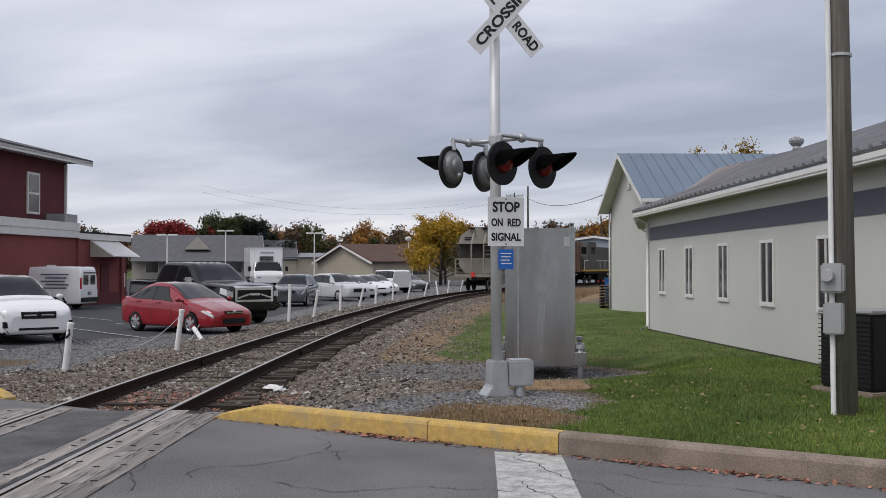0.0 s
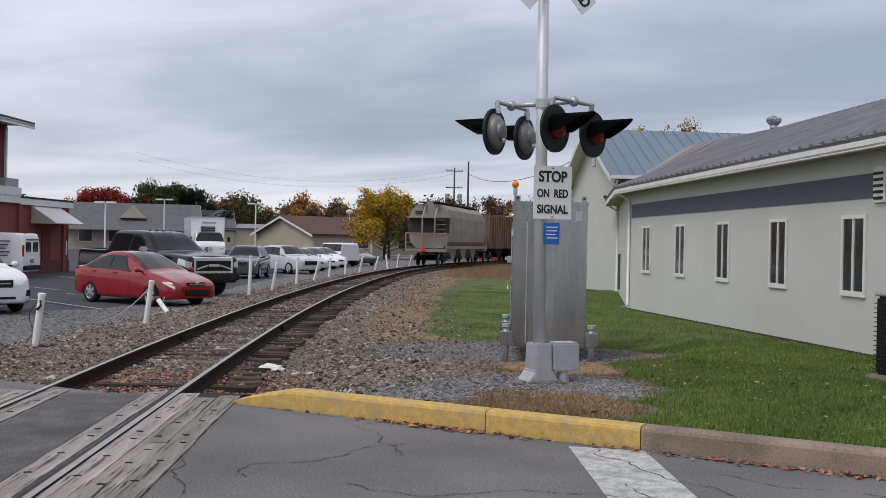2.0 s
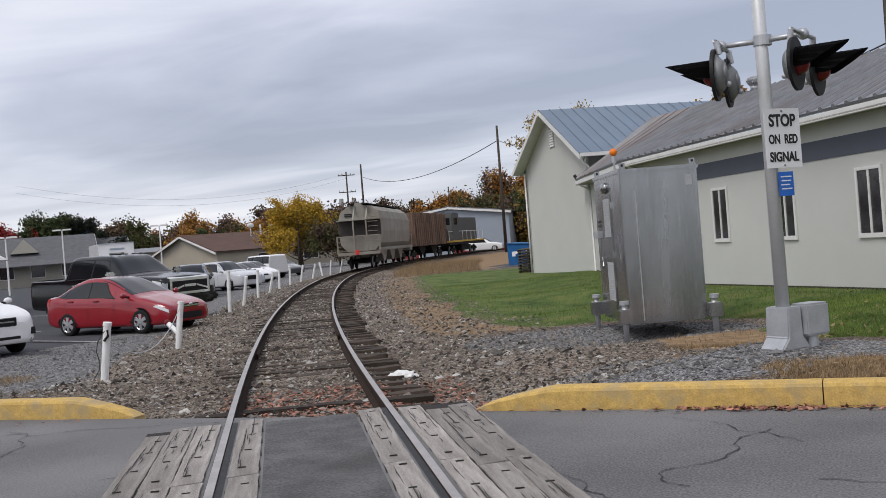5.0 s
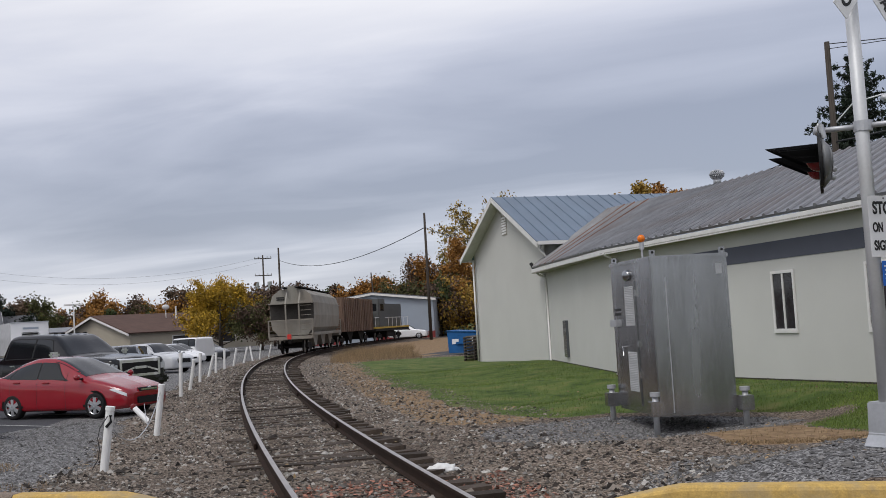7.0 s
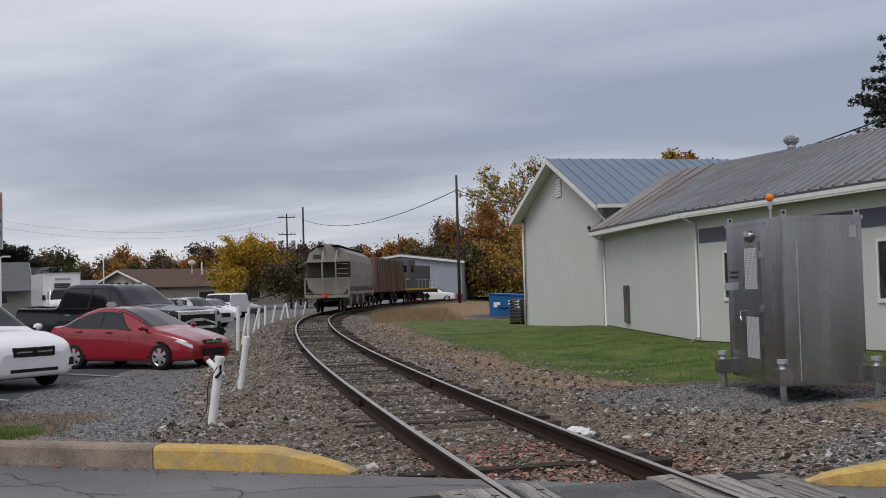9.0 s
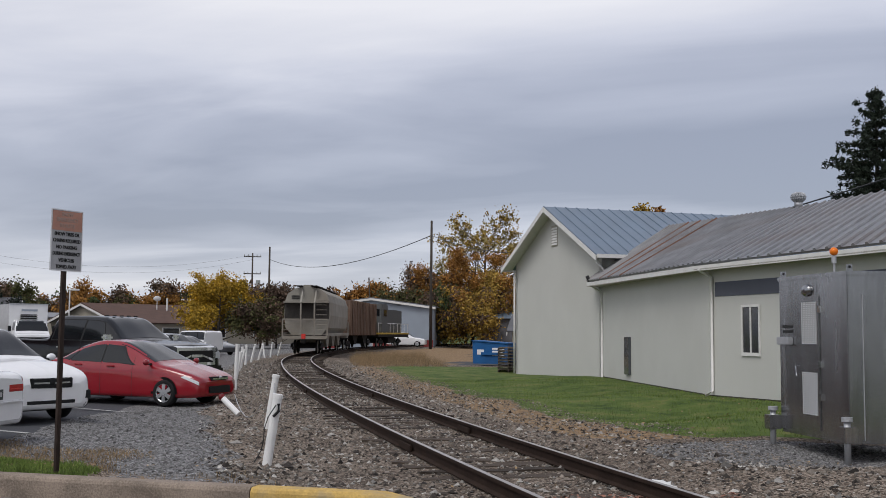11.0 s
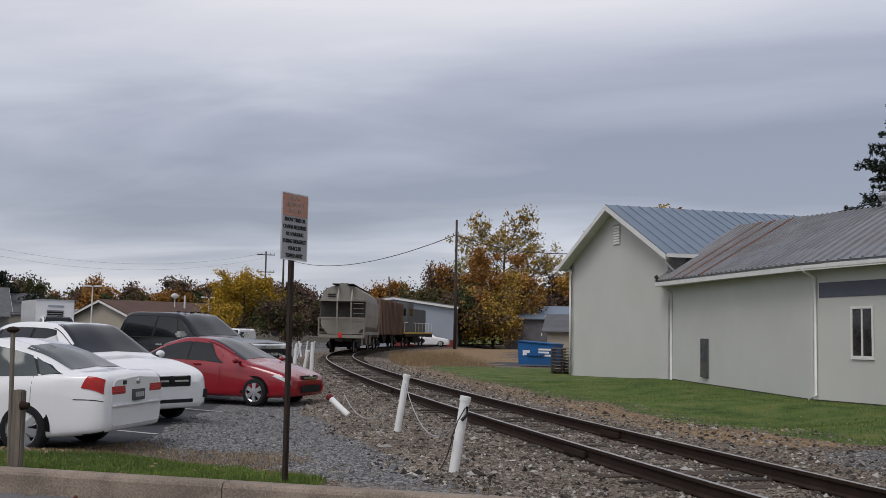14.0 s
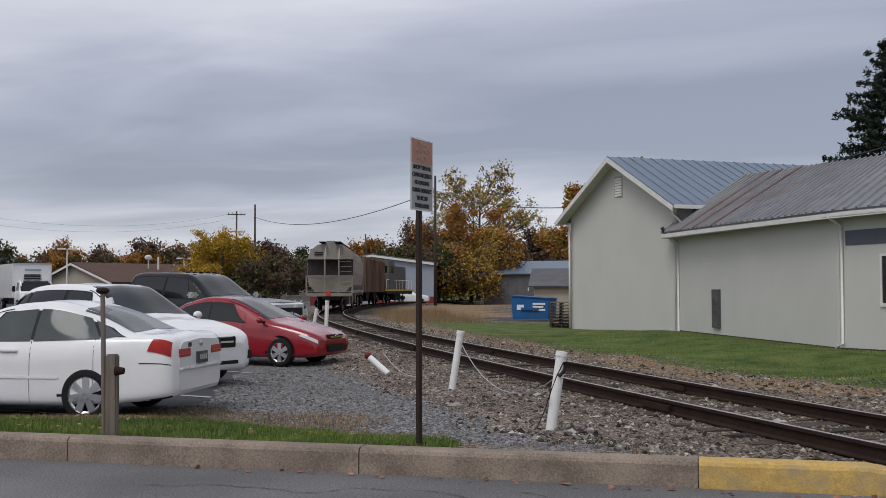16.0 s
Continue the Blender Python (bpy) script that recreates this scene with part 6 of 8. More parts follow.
# box truck with a plain mark on its front
def box_truck():
    e = tagged(empty("box_truck", -68.2, 77.6, ground_z(-68.2, 77.6), -42), "white box truck with tall cargo body", "truck", "parked cars")
    e.scale = (1.3, 1.35, 1.08)
    part("cargo_box", box(-4.2, 1.2, -1.2, 1.2, 1.0, 3.75, 0.03), "carwhite", e, "tall white cargo body")
    part("box_frame", box(1.17, 1.24, -1.22, 1.22, 3.68, 3.78, 0.01), "galv", e)
    part("front_mark", box(1.21, 1.222, -0.45, 0.55, 3.15, 3.32, 0), "steelblue", e, "pale blue mark")
    part("vent_rack", box(1.2, 1.3, -0.5, 0.5, 2.4, 2.9, 0.02), "plastic", e, "black grille over the cab")
    for k in range(3):
        part("rack_bar", box(1.3, 1.34, -0.55, 0.55, 2.45 + k * 0.18, 2.5 + k * 0.18, 0), "chrome", e)
    sh = Shell([(3.2, .5, 1.0, 1.1, .9, .86), (3.12, .45, 1.2, 1.3, .97, .9), (2.7, .45, 1.4, 1.5, 1, .9), (2.3, .45, 1.5, 2.25, 1, .86), (1.9, .45, 1.5, 2.38, 1, .85), (1.25, .45, 1.5, 2.38, 1, .85)], 1.08)
    sh.body("cab", "carwhite", e)
    sh.patch("windscreen", 2.1, 3.7, 3.95, 6, "glass", e, 0.006, "dark windscreen")
    sh.patch("side_window", 0, 0, 0, 0, "glass", e, 0.006, "dark side window", 2, 8, 6, ((2.9, 3.15), (4.6, 3.15), (4.6, 3.85), (3.3, 3.8)))
    for sg in (1, -1):
        part("wing_mirror", box(2.4, 2.5, sg * 1.35 - 0.1, sg * 1.35 + 0.1, 1.5, 1.95, 0.03), "plastic", e)
        for wx in (2.3, -2.8):
            wheel(e, wx, sg * 1.0, 0.45, 0.26, 8, "rim", sg)
    part("chassis", box(-4.1, 3.0, -0.8, 0.8, 0.5, 1.0, 0), "plastic", e)
    part("headlamp", box(3.12, 3.2, 0.55, 0.9, 0.85, 1.02, 0.02), "lamp", e)
    part("headlamp", box(3.12, 3.2, -0.9, -0.55, 0.85, 1.02, 0.02), "lamp", e)
    return e


box_truck()


# ---- freight train ----
def bogie(parent, x):
    b = new("bogie"); b.parent = parent; b.matrix_local = Matrix.Translation((x, 0, 0))
    for wx in (-0.88, 0.88):
        for sg in (1, -1):
            part("wheel", cyl((wx, sg * 0.68, 0.46), (wx, sg * 0.80, 0.46), 0.46, 0.46, 28), "bogie", b, smooth=False)
            part("wheel_rim", cyl((wx, sg * 0.801, 0.46), (wx, sg * 0.815, 0.46), 0.42, 0.40, 28), "wheelsteel", b, "bright worn wheel face")
        part("axle", cyl((wx, -0.8, 0.46), (wx, 0.8, 0.46), 0.08), "bogie", b)
    for sg in (1, -1):
        part("side_frame", prism([(-1.2, 0.42), (-0.9, 0.66), (-0.35, 0.72), (0.35, 0.72), (0.9, 0.66), (1.2, 0.42), (0.6, 0.42), (0.3, 0.26), (-0.3, 0.26), (-0.6, 0.42)], sg * 0.95 - 0.07, sg * 0.95 + 0.07), "bogie", b)
    part("bolster", box(-0.2, 0.2, -1.0, 1.0, 0.45, 0.75, 0.02), "bogie", b)
    return b


def hopper_car(s):
    L, w = 17.6, 1.56
    p, a = on_track(s + L / 2, 0, 0.015)
    e = tagged(empty("hopper_wagon", p.x, p.y, p.z, a), "pale grey covered hopper wagon with dark shaded end", "freight wagon", "train")
    # curved side body: rear end toward -x
    prof = [(-1.0, 1.25), (-1.45, 1.75), (-1.56, 2.6), (-1.53, 3.5), (-1.35, 4.05), (-0.85, 4.42), (0, 4.55), (0.85, 4.42), (1.35, 4.05), (1.53, 3.5), (1.56, 2.6), (1.45, 1.75), (1.0, 1.25)]
    bm = bmesh.new()
    st = [(-L / 2 + 1.35, 0), (-L / 2 + 1.4, 0), (L / 2 - 1.4, 0), (L / 2 - 1.35, 0)]
    n = 20
    rings = []
    for i in range(n + 1):
        x = -L / 2 + 1.3 + (L - 2.6) * i / n
        bul = 1.0 - 0.012 * (i % 5 == 0)
        rings.append([bm.verts.new((x, y * bul, z)) for y, z in prof])
    for u, v in zip(rings, rings[1:]):
        for k in range(len(prof)):
            bm.faces.new((u[k], u[(k + 1) % len(prof)], v[(k + 1) % len(prof)], v[k]))
    bm.faces.new(rings[0]); bm.faces.new(rings[-1][::-1])
    bmesh.ops.recalc_face_normals(bm, faces=bm.faces[:])
    part("body", bm, "hopper", e, "rounded pale grey body")
    for sx in (-1, 1):
        xe = sx * (L / 2 - 1.28)
        out = sx * 0.02
        # the shade of the wagon's end is put into this plate's dark colour
        part("end_plate", hull([(xe + out, y, z) for y, z in ((-1.50, 2.35), (1.50, 2.35), (1.52, 3.45), (-1.52, 3.45))], 0.03), "hopperdark", e, "dark slope sheet with its shade in the colour")
        part("end_lip", box(min(xe, xe + sx * 0.9), max(xe, xe + sx * 0.9), -1.5, 1.5, 3.42, 3.5, 0.01), "hopper", e)
        part("end_sill", box(min(xe - sx * 0.3, sx * (L / 2 - 0.2)), max(xe - sx * 0.3, sx * (L / 2 - 0.2)), -1.5, 1.5, 0.98, 1.2, 0.02), "hopper", e)
        part("slope", hull([(xe + sx * 0.05, -1.2, 2.36), (xe + sx * 0.05, 1.2, 2.36), (xe - sx * 1.3, 1.1, 1.2), (xe - sx * 1.3, -1.1, 1.2)], 0.05), "hopper", e)
        for yy in (-1.5, -0.62, 0.30, 1.5):
            part("end_post", box(sx * (L / 2 - 0.35) - 0.05, sx * (L / 2 - 0.35) + 0.05, yy - 0.05, yy + 0.05, 1.15, 3.42 if abs(yy) < 1 else 2.35, 0.01), "hopper", e)
            if abs(yy) < 1:
                part("end_strut", hull([(sx * (L / 2 - 0.30), yy - 0.05, 3.40), (sx * (L / 2 - 0.30), yy + 0.05, 3.40), (xe, yy + 0.05, 4.3), (xe, yy - 0.05, 4.3)], 0.05), "hopper", e)
        part("end_rail", box(sx * (L / 2 - 0.35) - 0.03, sx * (L / 2 - 0.35) + 0.03, -1.5, 1.5, 2.28, 2.36, 0.01), "hopper", e)
        lad = new("ladder"); lad.parent = e
        for k in range(8):
            part("rung", cyl((sx * (L / 2 - 0.28), -1.45, 1.3 + k * 0.33), (sx * (L / 2 - 0.28), -0.75, 1.3 + k * 0.33), 0.018, None, 8), "hopper", lad)
            if k < 4:
                part("rung", cyl((sx * (L / 2 - 0.28), 0.75, 1.3 + k * 0.33), (sx * (L / 2 - 0.28), 1.45, 1.3 + k * 0.33), 0.018, None, 8), "hopper", lad)
        part("coupler", box(min(sx * (L / 2 - 0.3), sx * (L / 2 + 0.35)), max(sx * (L / 2 - 0.3), sx * (L / 2 + 0.35)), -0.14, 0.14, 0.72, 0.98, 0.03), "bogie", e)
    part("roof_walk", box(-L / 2 + 0.9, L / 2 - 0.9, -0.72, -0.3, 4.55, 4.62, 0.01), "bogie", e, "dark grating walkway")
    part("roof_walk", box(-L / 2 + 0.9, L / 2 - 0.9, 0.3, 0.72, 4.55, 4.62, 0.01), "bogie", e)
    part("hatch_trough", box(-L / 2 + 1.4, L / 2 - 1.4, -0.3, 0.3, 4.5, 4.68, 0.03), "hopper", e)
    part("side_sill", box(-L / 2 + 0.4, L / 2 - 0.4, -1.56, -1.42, 1.2, 1.42, 0.01), "hopper", e)
    part("side_sill", box(-L / 2 + 0.4, L / 2 - 0.4, 1.42, 1.56, 1.2, 1.42, 0.01), "hopper", e)
    for x in (-4.2, 0, 4.2):
        part("discharge_bay", prism([(x - 1.6, 1.3), (x + 1.6, 1.3), (x + 0.4, 0.42), (x - 0.4, 0.42)], -1.1, 1.1), "hopper", e, "sloping discharge hopper")
    part("marker", box(-L / 2 - 0.42, -L / 2 - 0.32, -0.14, 0.14, 1.0, 1.35, 0.03), "flag", e, "red end marker")
    bm = bmesh.new()
    for k in range(2):
        box(-L / 2 + 1.24, -L / 2 + 1.262, 0.5, 1.05, 3.86 - k * 0.14, 3.94 - k * 0.14, 0, bm)
    part("reporting_marks", bm, "letter", e, "black reporting marks as plain bars")
    for x in (-L / 2 + 2.0, L / 2 - 2.0):
        bogie(e, x)
    return e


def rust_car(s):
    L = 15.5
    p, a = on_track(s + L / 2, 0, 0.015)
    e = tagged(empty("ribbed_wagon", p.x, p.y, p.z, a), "rust-brown ribbed freight wagon", "freight wagon", "train")
    part("body", box(-L / 2 + 0.3, L / 2 - 0.3, -1.45, 1.45, 1.2, 4.2, 0.05), "rustcar", e, "rust-streaked brown body")
    for i in range(18):
        x = -L / 2 + 0.5 + i * (L - 1.0) / 17
        for sg in (1, -1):
            part("rib", box(x - 0.06, x + 0.06, sg * 1.45 - 0.08, sg * 1.45 + 0.08, 1.2, 4.2, 0.01), "rustcar", e)
    part("roof_walk", box(-L / 2 + 0.3, L / 2 - 0.3, -0.5, 0.5, 4.2, 4.3, 0.02), "bogie", e)
    part("frame", box(-L / 2, L / 2, -0.5, 0.5, 0.75, 1.2, 0.02), "bogie", e)
    for x in (-2.6, 2.6):
        part("discharge_bay", prism([(x - 1.6, 1.25), (x + 1.6, 1.25), (x + 0.4, 0.42), (x - 0.4, 0.42)], -1.1, 1.1), "bogie", e)
    for x in (-L / 2 + 2.0, L / 2 - 2.0):
        bogie(e, x)
    return e


def locomotive(s):
    L = 15.0
    p, a = on_track(s + L / 2, 0, 0.015)
    e = tagged(empty("locomotive", p.x, p.y, p.z, a), "grey road-switcher locomotive with yellow striped sill", "locomotive", "train")
    part("frame", box(-L / 2, L / 2, -1.5, 1.5, 1.0, 1.4, 0.03), "bogie", e)
    part("stripe", box(-L / 2 - 0.01, L / 2, -1.515, 1.515, 1.28, 1.45, 0), "locoyellow", e, "yellow sill stripe")
    cab = part("cab", box(-L / 2 + 1.6, -L / 2 + 4.2, -1.5, 1.5, 1.4, 4.35, 0.08), "locogrey", e, "grey driving cab")
    for sg in (1, -1):
        part("cab_window", box(-L / 2 + 1.58, -L / 2 + 1.62, sg * 0.95 - 0.28, sg * 0.95 + 0.28, 3.1, 3.8, 0), "glass", cab)
        part("cab_window", box(-L / 2 + 2.2, -L / 2 + 3.6, sg * 1.5 - 0.01, sg * 1.5 + 0.01, 3.1, 3.8, 0), "glass", cab)
        part("handrail", tube([(x, sg * 1.45, 2.4) for x in (-L / 2 + 0.1, 0, L / 2)], 0.025), "signwhite", e)
        for k in range(9):
            x = -L / 2 + 0.2 + k * 1.8
            part("stanchion", cyl((x, sg * 1.45, 1.4), (x, sg * 1.45, 2.4), 0.02, None, 8), "signwhite", e)
    part("hood", box(-L / 2 + 4.2, L / 2 - 1, -0.9, 0.9, 1.4, 3.9, 0.06), "locogrey", e, "long grey engine hood")
    part("nose", box(-L / 2 + 0.5, -L / 2 + 1.6, -0.8, 0.8, 1.4, 2.9, 0.06), "locogrey", e)
    for x in (-L / 2 + 3.2, L / 2 - 3.0):
        bogie(e, x)
    part("fuel_tank", box(-1.8, 1.8, -1.2, 1.2, 0.35, 1.0, 0.08), "bogie", e)
    return e


TRAIN_S = 64.0
hopper_car(TRAIN_S)
rust_car(TRAIN_S + 18.4)
locomotive(TRAIN_S + 34.8)


# ---- brick building across the lot ----
brick = tagged(empty("brick_building"), "low painted red brick building with white cornice", "building")
E_ = Vector((-43.4, 38.2)); W_ = Vector((-36.6, 24.0))
wall_panel("wall", W_, E_, -0.5, -0.5, 3.45, 3.45, -0.3, "brick", brick, "painted brick wall")
bdir = (E_ - W_).normalized()
bn = Vector((-bdir.y, bdir.x))
if bn.x > 0:
    bn = -bn
Eb, Wb = E_ + bn * 12, W_ + bn * 12
part("wall", hull(((E_.x, E_.y, -0.5), (Eb.x, Eb.y, -0.5), (Eb.x, Eb.y, 3.45), (E_.x, E_.y, 3.45)), 0.3), "brick", brick)
bf = frame_on(W_, E_)
BL = (E_ - W_).length


def bk(name, s0, s1, d0, d1, z0, z1, material, parent=None, label="", bevel=0.0):
    """A box on the brick front: s along it, d out from it."""
    sgn = 1 if (bf.to_3x3() @ Vector((0, 1, 0))).xy.dot(bn) > 0 else -1
    y0, y1 = sorted((-sgn * d0, -sgn * d1))
    o = part(name, box(s0, s1, y0, y1, z0, z1, bevel), material, parent or brick, label)
    o.matrix_local = bf
    return o


bk("cornice", 0, BL * 0.60, 0, 0.18, 3.25, 3.62, "white", label="white cornice")
bk("parapet", 0, BL * 0.60, 0, 0.22, 3.62, 4.02, "white")
bk("cornice", BL * 0.60, BL + 0.2, 0, 0.18, 3.2, 3.52, "white", label="white cornice")
bk("roof_edge", BL * 0.60, BL + 0.2, -0.5, 0.2, 3.52, 3.62, "black")
bk("base_course", 0, BL, 0, 0.06, -0.45, 0.35, "brick2", label="darker base course")
part("roof", hull(((W_.x, W_.y, 3.5), (E_.x, E_.y, 3.5), (Eb.x, Eb.y, 3.5), (Wb.x, Wb.y, 3.5)), 0.1), "black", brick)
d_ = bk("door", BL * 0.78, BL * 0.78 + 1.0, 0.01, 0.05, -0.3, 1.95, "brick2", label="dark red door")
aw = new("awning"); aw.parent = brick; aw.matrix_local = bf
sg_ = -1 if (bf.to_3x3() @ Vector((0, 1, 0))).xy.dot(bn) > 0 else 1
a0, a1 = BL * 0.70, BL * 0.92
part("canopy", hull(((a0, sg_ * 0.02, 3.15), (a1, sg_ * 0.02, 3.15), (a1, sg_ * 1.35, 2.28), (a0, sg_ * 1.35, 2.28)), 0.05), "white", aw, "white metal canopy")
for s in (a0, a1):
    part("canopy_side", hull(((s, sg_ * 0.02, 3.15), (s, sg_ * 1.35, 2.28), (s, sg_ * 0.02, 2.28)), 0.03), "soffit", aw)
for k in range(14):
    f = k / 13
    part("canopy_rib", tube(((a0 + (a1 - a0) * f, sg_ * 0.03, 3.17), (a0 + (a1 - a0) * f, sg_ * 1.36, 2.30)), 0.015, 5), "white", aw)
bk("wall_notice", BL * 0.40, BL * 0.46, 0.01, 0.03, 1.45, 1.85, "white", label="small white wall notice")
bk("wall_notice", BL * 0.965, BL * 0.985, 0.01, 0.03, 0.6, 1.4, "white")
for s in (0.60, 0.94):
    bk("pilaster", BL * s, BL * s + 0.35, 0.0, 0.12, -0.4, 3.3, "brick", label="brick pier")
# two-storey part behind
c2 = Vector((-42.6, 33.4))
tall = tagged(empty("brick_house"), "two-storey dark red brick house with wide eaves", "building")
t_dir = -bdir
q0, q1 = c2, c2 - bdir * 16
part("wall", hull(((q0.x, q0.y, 3.0), (q1.x, q1.y, 3.0), (q1.x, q1.y, 7.35), (q0.x, q0.y, 7.35)), -0.3), "brick2", tall, "dark red brick wall")
q2 = c2 + bn * 9
part("wall", hull(((q0.x, q0.y, 3.0), (q2.x, q2.y, 3.0), (q2.x, q2.y, 7.35), (q0.x, q0.y, 7.35)), 0.3), "brick2", tall)
oe = c2 - bn * 1.0 + bdir * 1.0
oe1, oe2 = oe - bdir * 19, oe + bn * 12
rp = c2 + bn * 5 - bdir * 5
rp1 = rp - bdir * 12
part("roof", hull(((oe.x, oe.y, 7.45), (oe1.x, oe1.y, 7.45), (rp1.x, rp1.y, 9.0), (rp.x, rp.y, 9.0)), 0.08), "shingle2", tall, "grey shingle hip roof")
part("roof", hull(((oe.x, oe.y, 7.45), (oe2.x, oe2.y, 7.45), (rp.x, rp.y, 9.0)), 0.08), "shingle2", tall)
part("eave", hull(((oe.x, oe.y, 7.3), (oe1.x, oe1.y, 7.3), (q1.x, q1.y, 7.3), (q0.x, q0.y, 7.3)), 0.12), "white", tall, "white eave soffit")
part("fascia", hull(((oe.x, oe.y, 7.44), (oe1.x, oe1.y, 7.44), (oe1.x, oe1.y, 7.2), (oe.x, oe.y, 7.2)), 0.06), "white", tall)
tf = frame_on(c2, q1)
ts = 1 if (tf.to_3x3() @ Vector((0, 1, 0))).xy.dot(bn) > 0 else -1


def tk(name, s0, s1, d0, d1, z0, z1, material, parent, label=""):
    y0, y1 = sorted((-ts * d0, -ts * d1))
    o = part(name, box(s0, s1, y0, y1, z0, z1, 0.01), material, parent, label)
    o.matrix_local = tf
    return o


for s in (3.0, 7.5):
    wv = new("window"); wv.parent = tall
    tk("window_frame", s, s + 1.25, 0.0, 0.08, 4.4, 6.5, "white", wv)
    tk("pane", s + 0.12, s + 1.13, 0.07, 0.09, 5.5, 6.38, "houseglass", wv)
    tk("pane", s + 0.12, s + 1.13, 0.07, 0.09, 4.52, 5.4, "houseglass", wv)
tk("downspout", 0.15, 0.28, 0.0, 0.12, 3.3, 7.2, "white", tall)
tk("condenser", 1.6, 3.0, 0.4, 1.4, 3.55, 4.45, "boxgrey", tall, "rooftop air conditioner")

# ---- far low building with brown roof ----
def shed(name, label, c, turn, lx, ly, wall, ridge, wmat, rmat, along="x", over=0.4, base=-0.6):
    e = tagged(empty(name, c[0], c[1], 0, turn), label, "building")
    hx, hy = lx / 2, ly / 2
    if along == "x":
        bm = prism([(-hy, base), (hy, base), (hy, wall), (0, ridge), (-hy, wall)], -hx, hx)
        bmesh.ops.rotate(bm, cent=(0, 0, 0), matrix=Matrix.Rotation(radians(90), 3, "Z"), verts=bm.verts[:])
    else:
        bm = prism([(-hx, base), (hx, base), (hx, wall), (0, ridge), (-hx, wall)], -hy, hy)
    part("wall", bm, wmat, e)
    half, length = (hy, hx) if along == "x" else (hx, hy)
    k = (ridge - wall) / half
    for sg in (1, -1):
        a, z = sg * (half + over), wall - over * k + 0.05
        pts = [(-length - over, a, z), (length + over, a, z), (length + over, 0, ridge + 0.05), (-length - over, 0, ridge + 0.05)]
        if along != "x":
            pts = [(y, x, z_) for x, y, z_ in pts]
        part("roof", hull(pts, 0.12 * (1 if sg * (1 if along == "x" else -1) > 0 else -1)), rmat, e)
        fb = [(length + over + 0.02, a, z), (length + over + 0.02, 0, ridge + 0.05), (length + over + 0.02, 0, ridge - 0.2), (length + over + 0.02, a, z - 0.25)]
        fc = [(-x, y, z_) for x, y, z_ in fb]
        for f_ in (fb, fc):
            if along != "x":
                f_ = [(y, x, z_) for x, y, z_ in f_]
            part("bargeboard", hull(f_, 0.06), "white", e)
    return e


def shed_window(e, x, y, z, w, h, turn, material="houseglass"):
    wv = new("window"); wv.parent = e
    wv.matrix_local = pose(x, y, z, 0, 0, turn)
    part("window_frame", box(-w / 2 - 0.08, w / 2 + 0.08, -0.04, 0.02, -0.08, h + 0.08, 0), "white", wv)
    part("pane", box(-w / 2, w / 2, -0.06, -0.03, 0, h, 0), material, wv)


b1 = shed("low_shop", "low tan shop with brown shingle roof", (-91.8, 153.5), 66, 26, 11, 2.0, 4.1, "siding", "shingle", "x")
for k in range(4):
    shed_window(b1, -8 + k * 5, -5.52, 0.4, 1.6, 1.0, 0)
part("vent_pipe", cyl((-6, -2, 3.4), (-6, -2, 5.0), 0.08), "white", b1)
part("dish", ball((-7.2, -2.2, 4.9), 0.4, None, 2, (1, 0.35, 0.8)), "white", b1, "satellite dish")
part("dish_pole", cyl((-7.2, -2.2, 3.6), (-7.2, -2.2, 4.8), 0.04), "white", b1)
b1.scale = (1.72, 1.72, 1.30)
b2 = shed("steel_shed", "pale blue steel shed with shallow roof", (-52.0, 126.8), 12, 15, 16, 4.6, 5.6, "steelblue", "roof", "y")
shed_window(b2, -2, -8.03, -0.4, 4.2, 3.2, 0, "steelblue")
part("red_skirt", box(-7.6, 7.6, -8.06, -8.01, -0.5, 0.6, 0), "barnred", b2, "barn red lower siding")
b3 = shed("shop_building", "pale two-storey shop with flat roof", (-62.6, 158.6), 14, 7, 8, 6.4, 6.8, "siding", "roof", "x")
for k in range(2):
    shed_window(b3, -1.7 + k * 3.4, -4.03, 3.6, 1.3, 1.4, 0)
b3b = shed("white_cottage", "small white house with grey roof", (-58.0, 152.8), 14, 5, 7, 2.2, 4.0, "white", "shingle2", "x")
for k in range(2):
    shed_window(b3b, -1.2 + k * 2.4, -3.53, 0.6, 1.2, 1.2, 0)
b4 = shed("garage", "low pale garage behind the lot", (-18.8, 79.0), 5, 9, 6, 1.7, 2.9, "siding", "shingle2", "x")
shed_window(b4, 0, -3.03, -0.1, 1.6, 1.0, 0)
b4b = shed("workshop", "grey metal-roofed workshop behind the yard", (-29.0, 134.0), 5, 20, 10, 3.4, 5.0, "shingle2", "roof2", "x")
b5 = shed("house", "grey two-storey house with porch roof", (-116.5, 116.0), 44, 19, 14, 3.2, 6.6, "soffit", "shingle2", "x")
for k in range(4):
    shed_window(b5, -6.6 + k * 4.1, -7.03, 0.9, 1.8, 2.0, 0)
    shed_window(b5, 9.53, -4.6 + k * 2.9, 0.9, 1.5, 2.0, 90)
part("porch_roof", hull(((-9.5, -7.1, 3.3), (9.5, -7.1, 3.3), (9.5, -9.6, 2.6), (-9.5, -9.6, 2.6)), -0.12), "shingle2", b5)
part("dormer", prism([(-1.9, 4.4), (1.9, 4.4), (0, 6.4)], -6.0, 0), "soffit", b5)
b6 = shed("house", "grey house with steep roof", (-130.0, 140.0), 44, 19, 15, 3.2, 6.6, "siding", "shingle2", "x")
shed_window(b6, 0, -7.53, 0.8, 1.4, 1.4, 0)
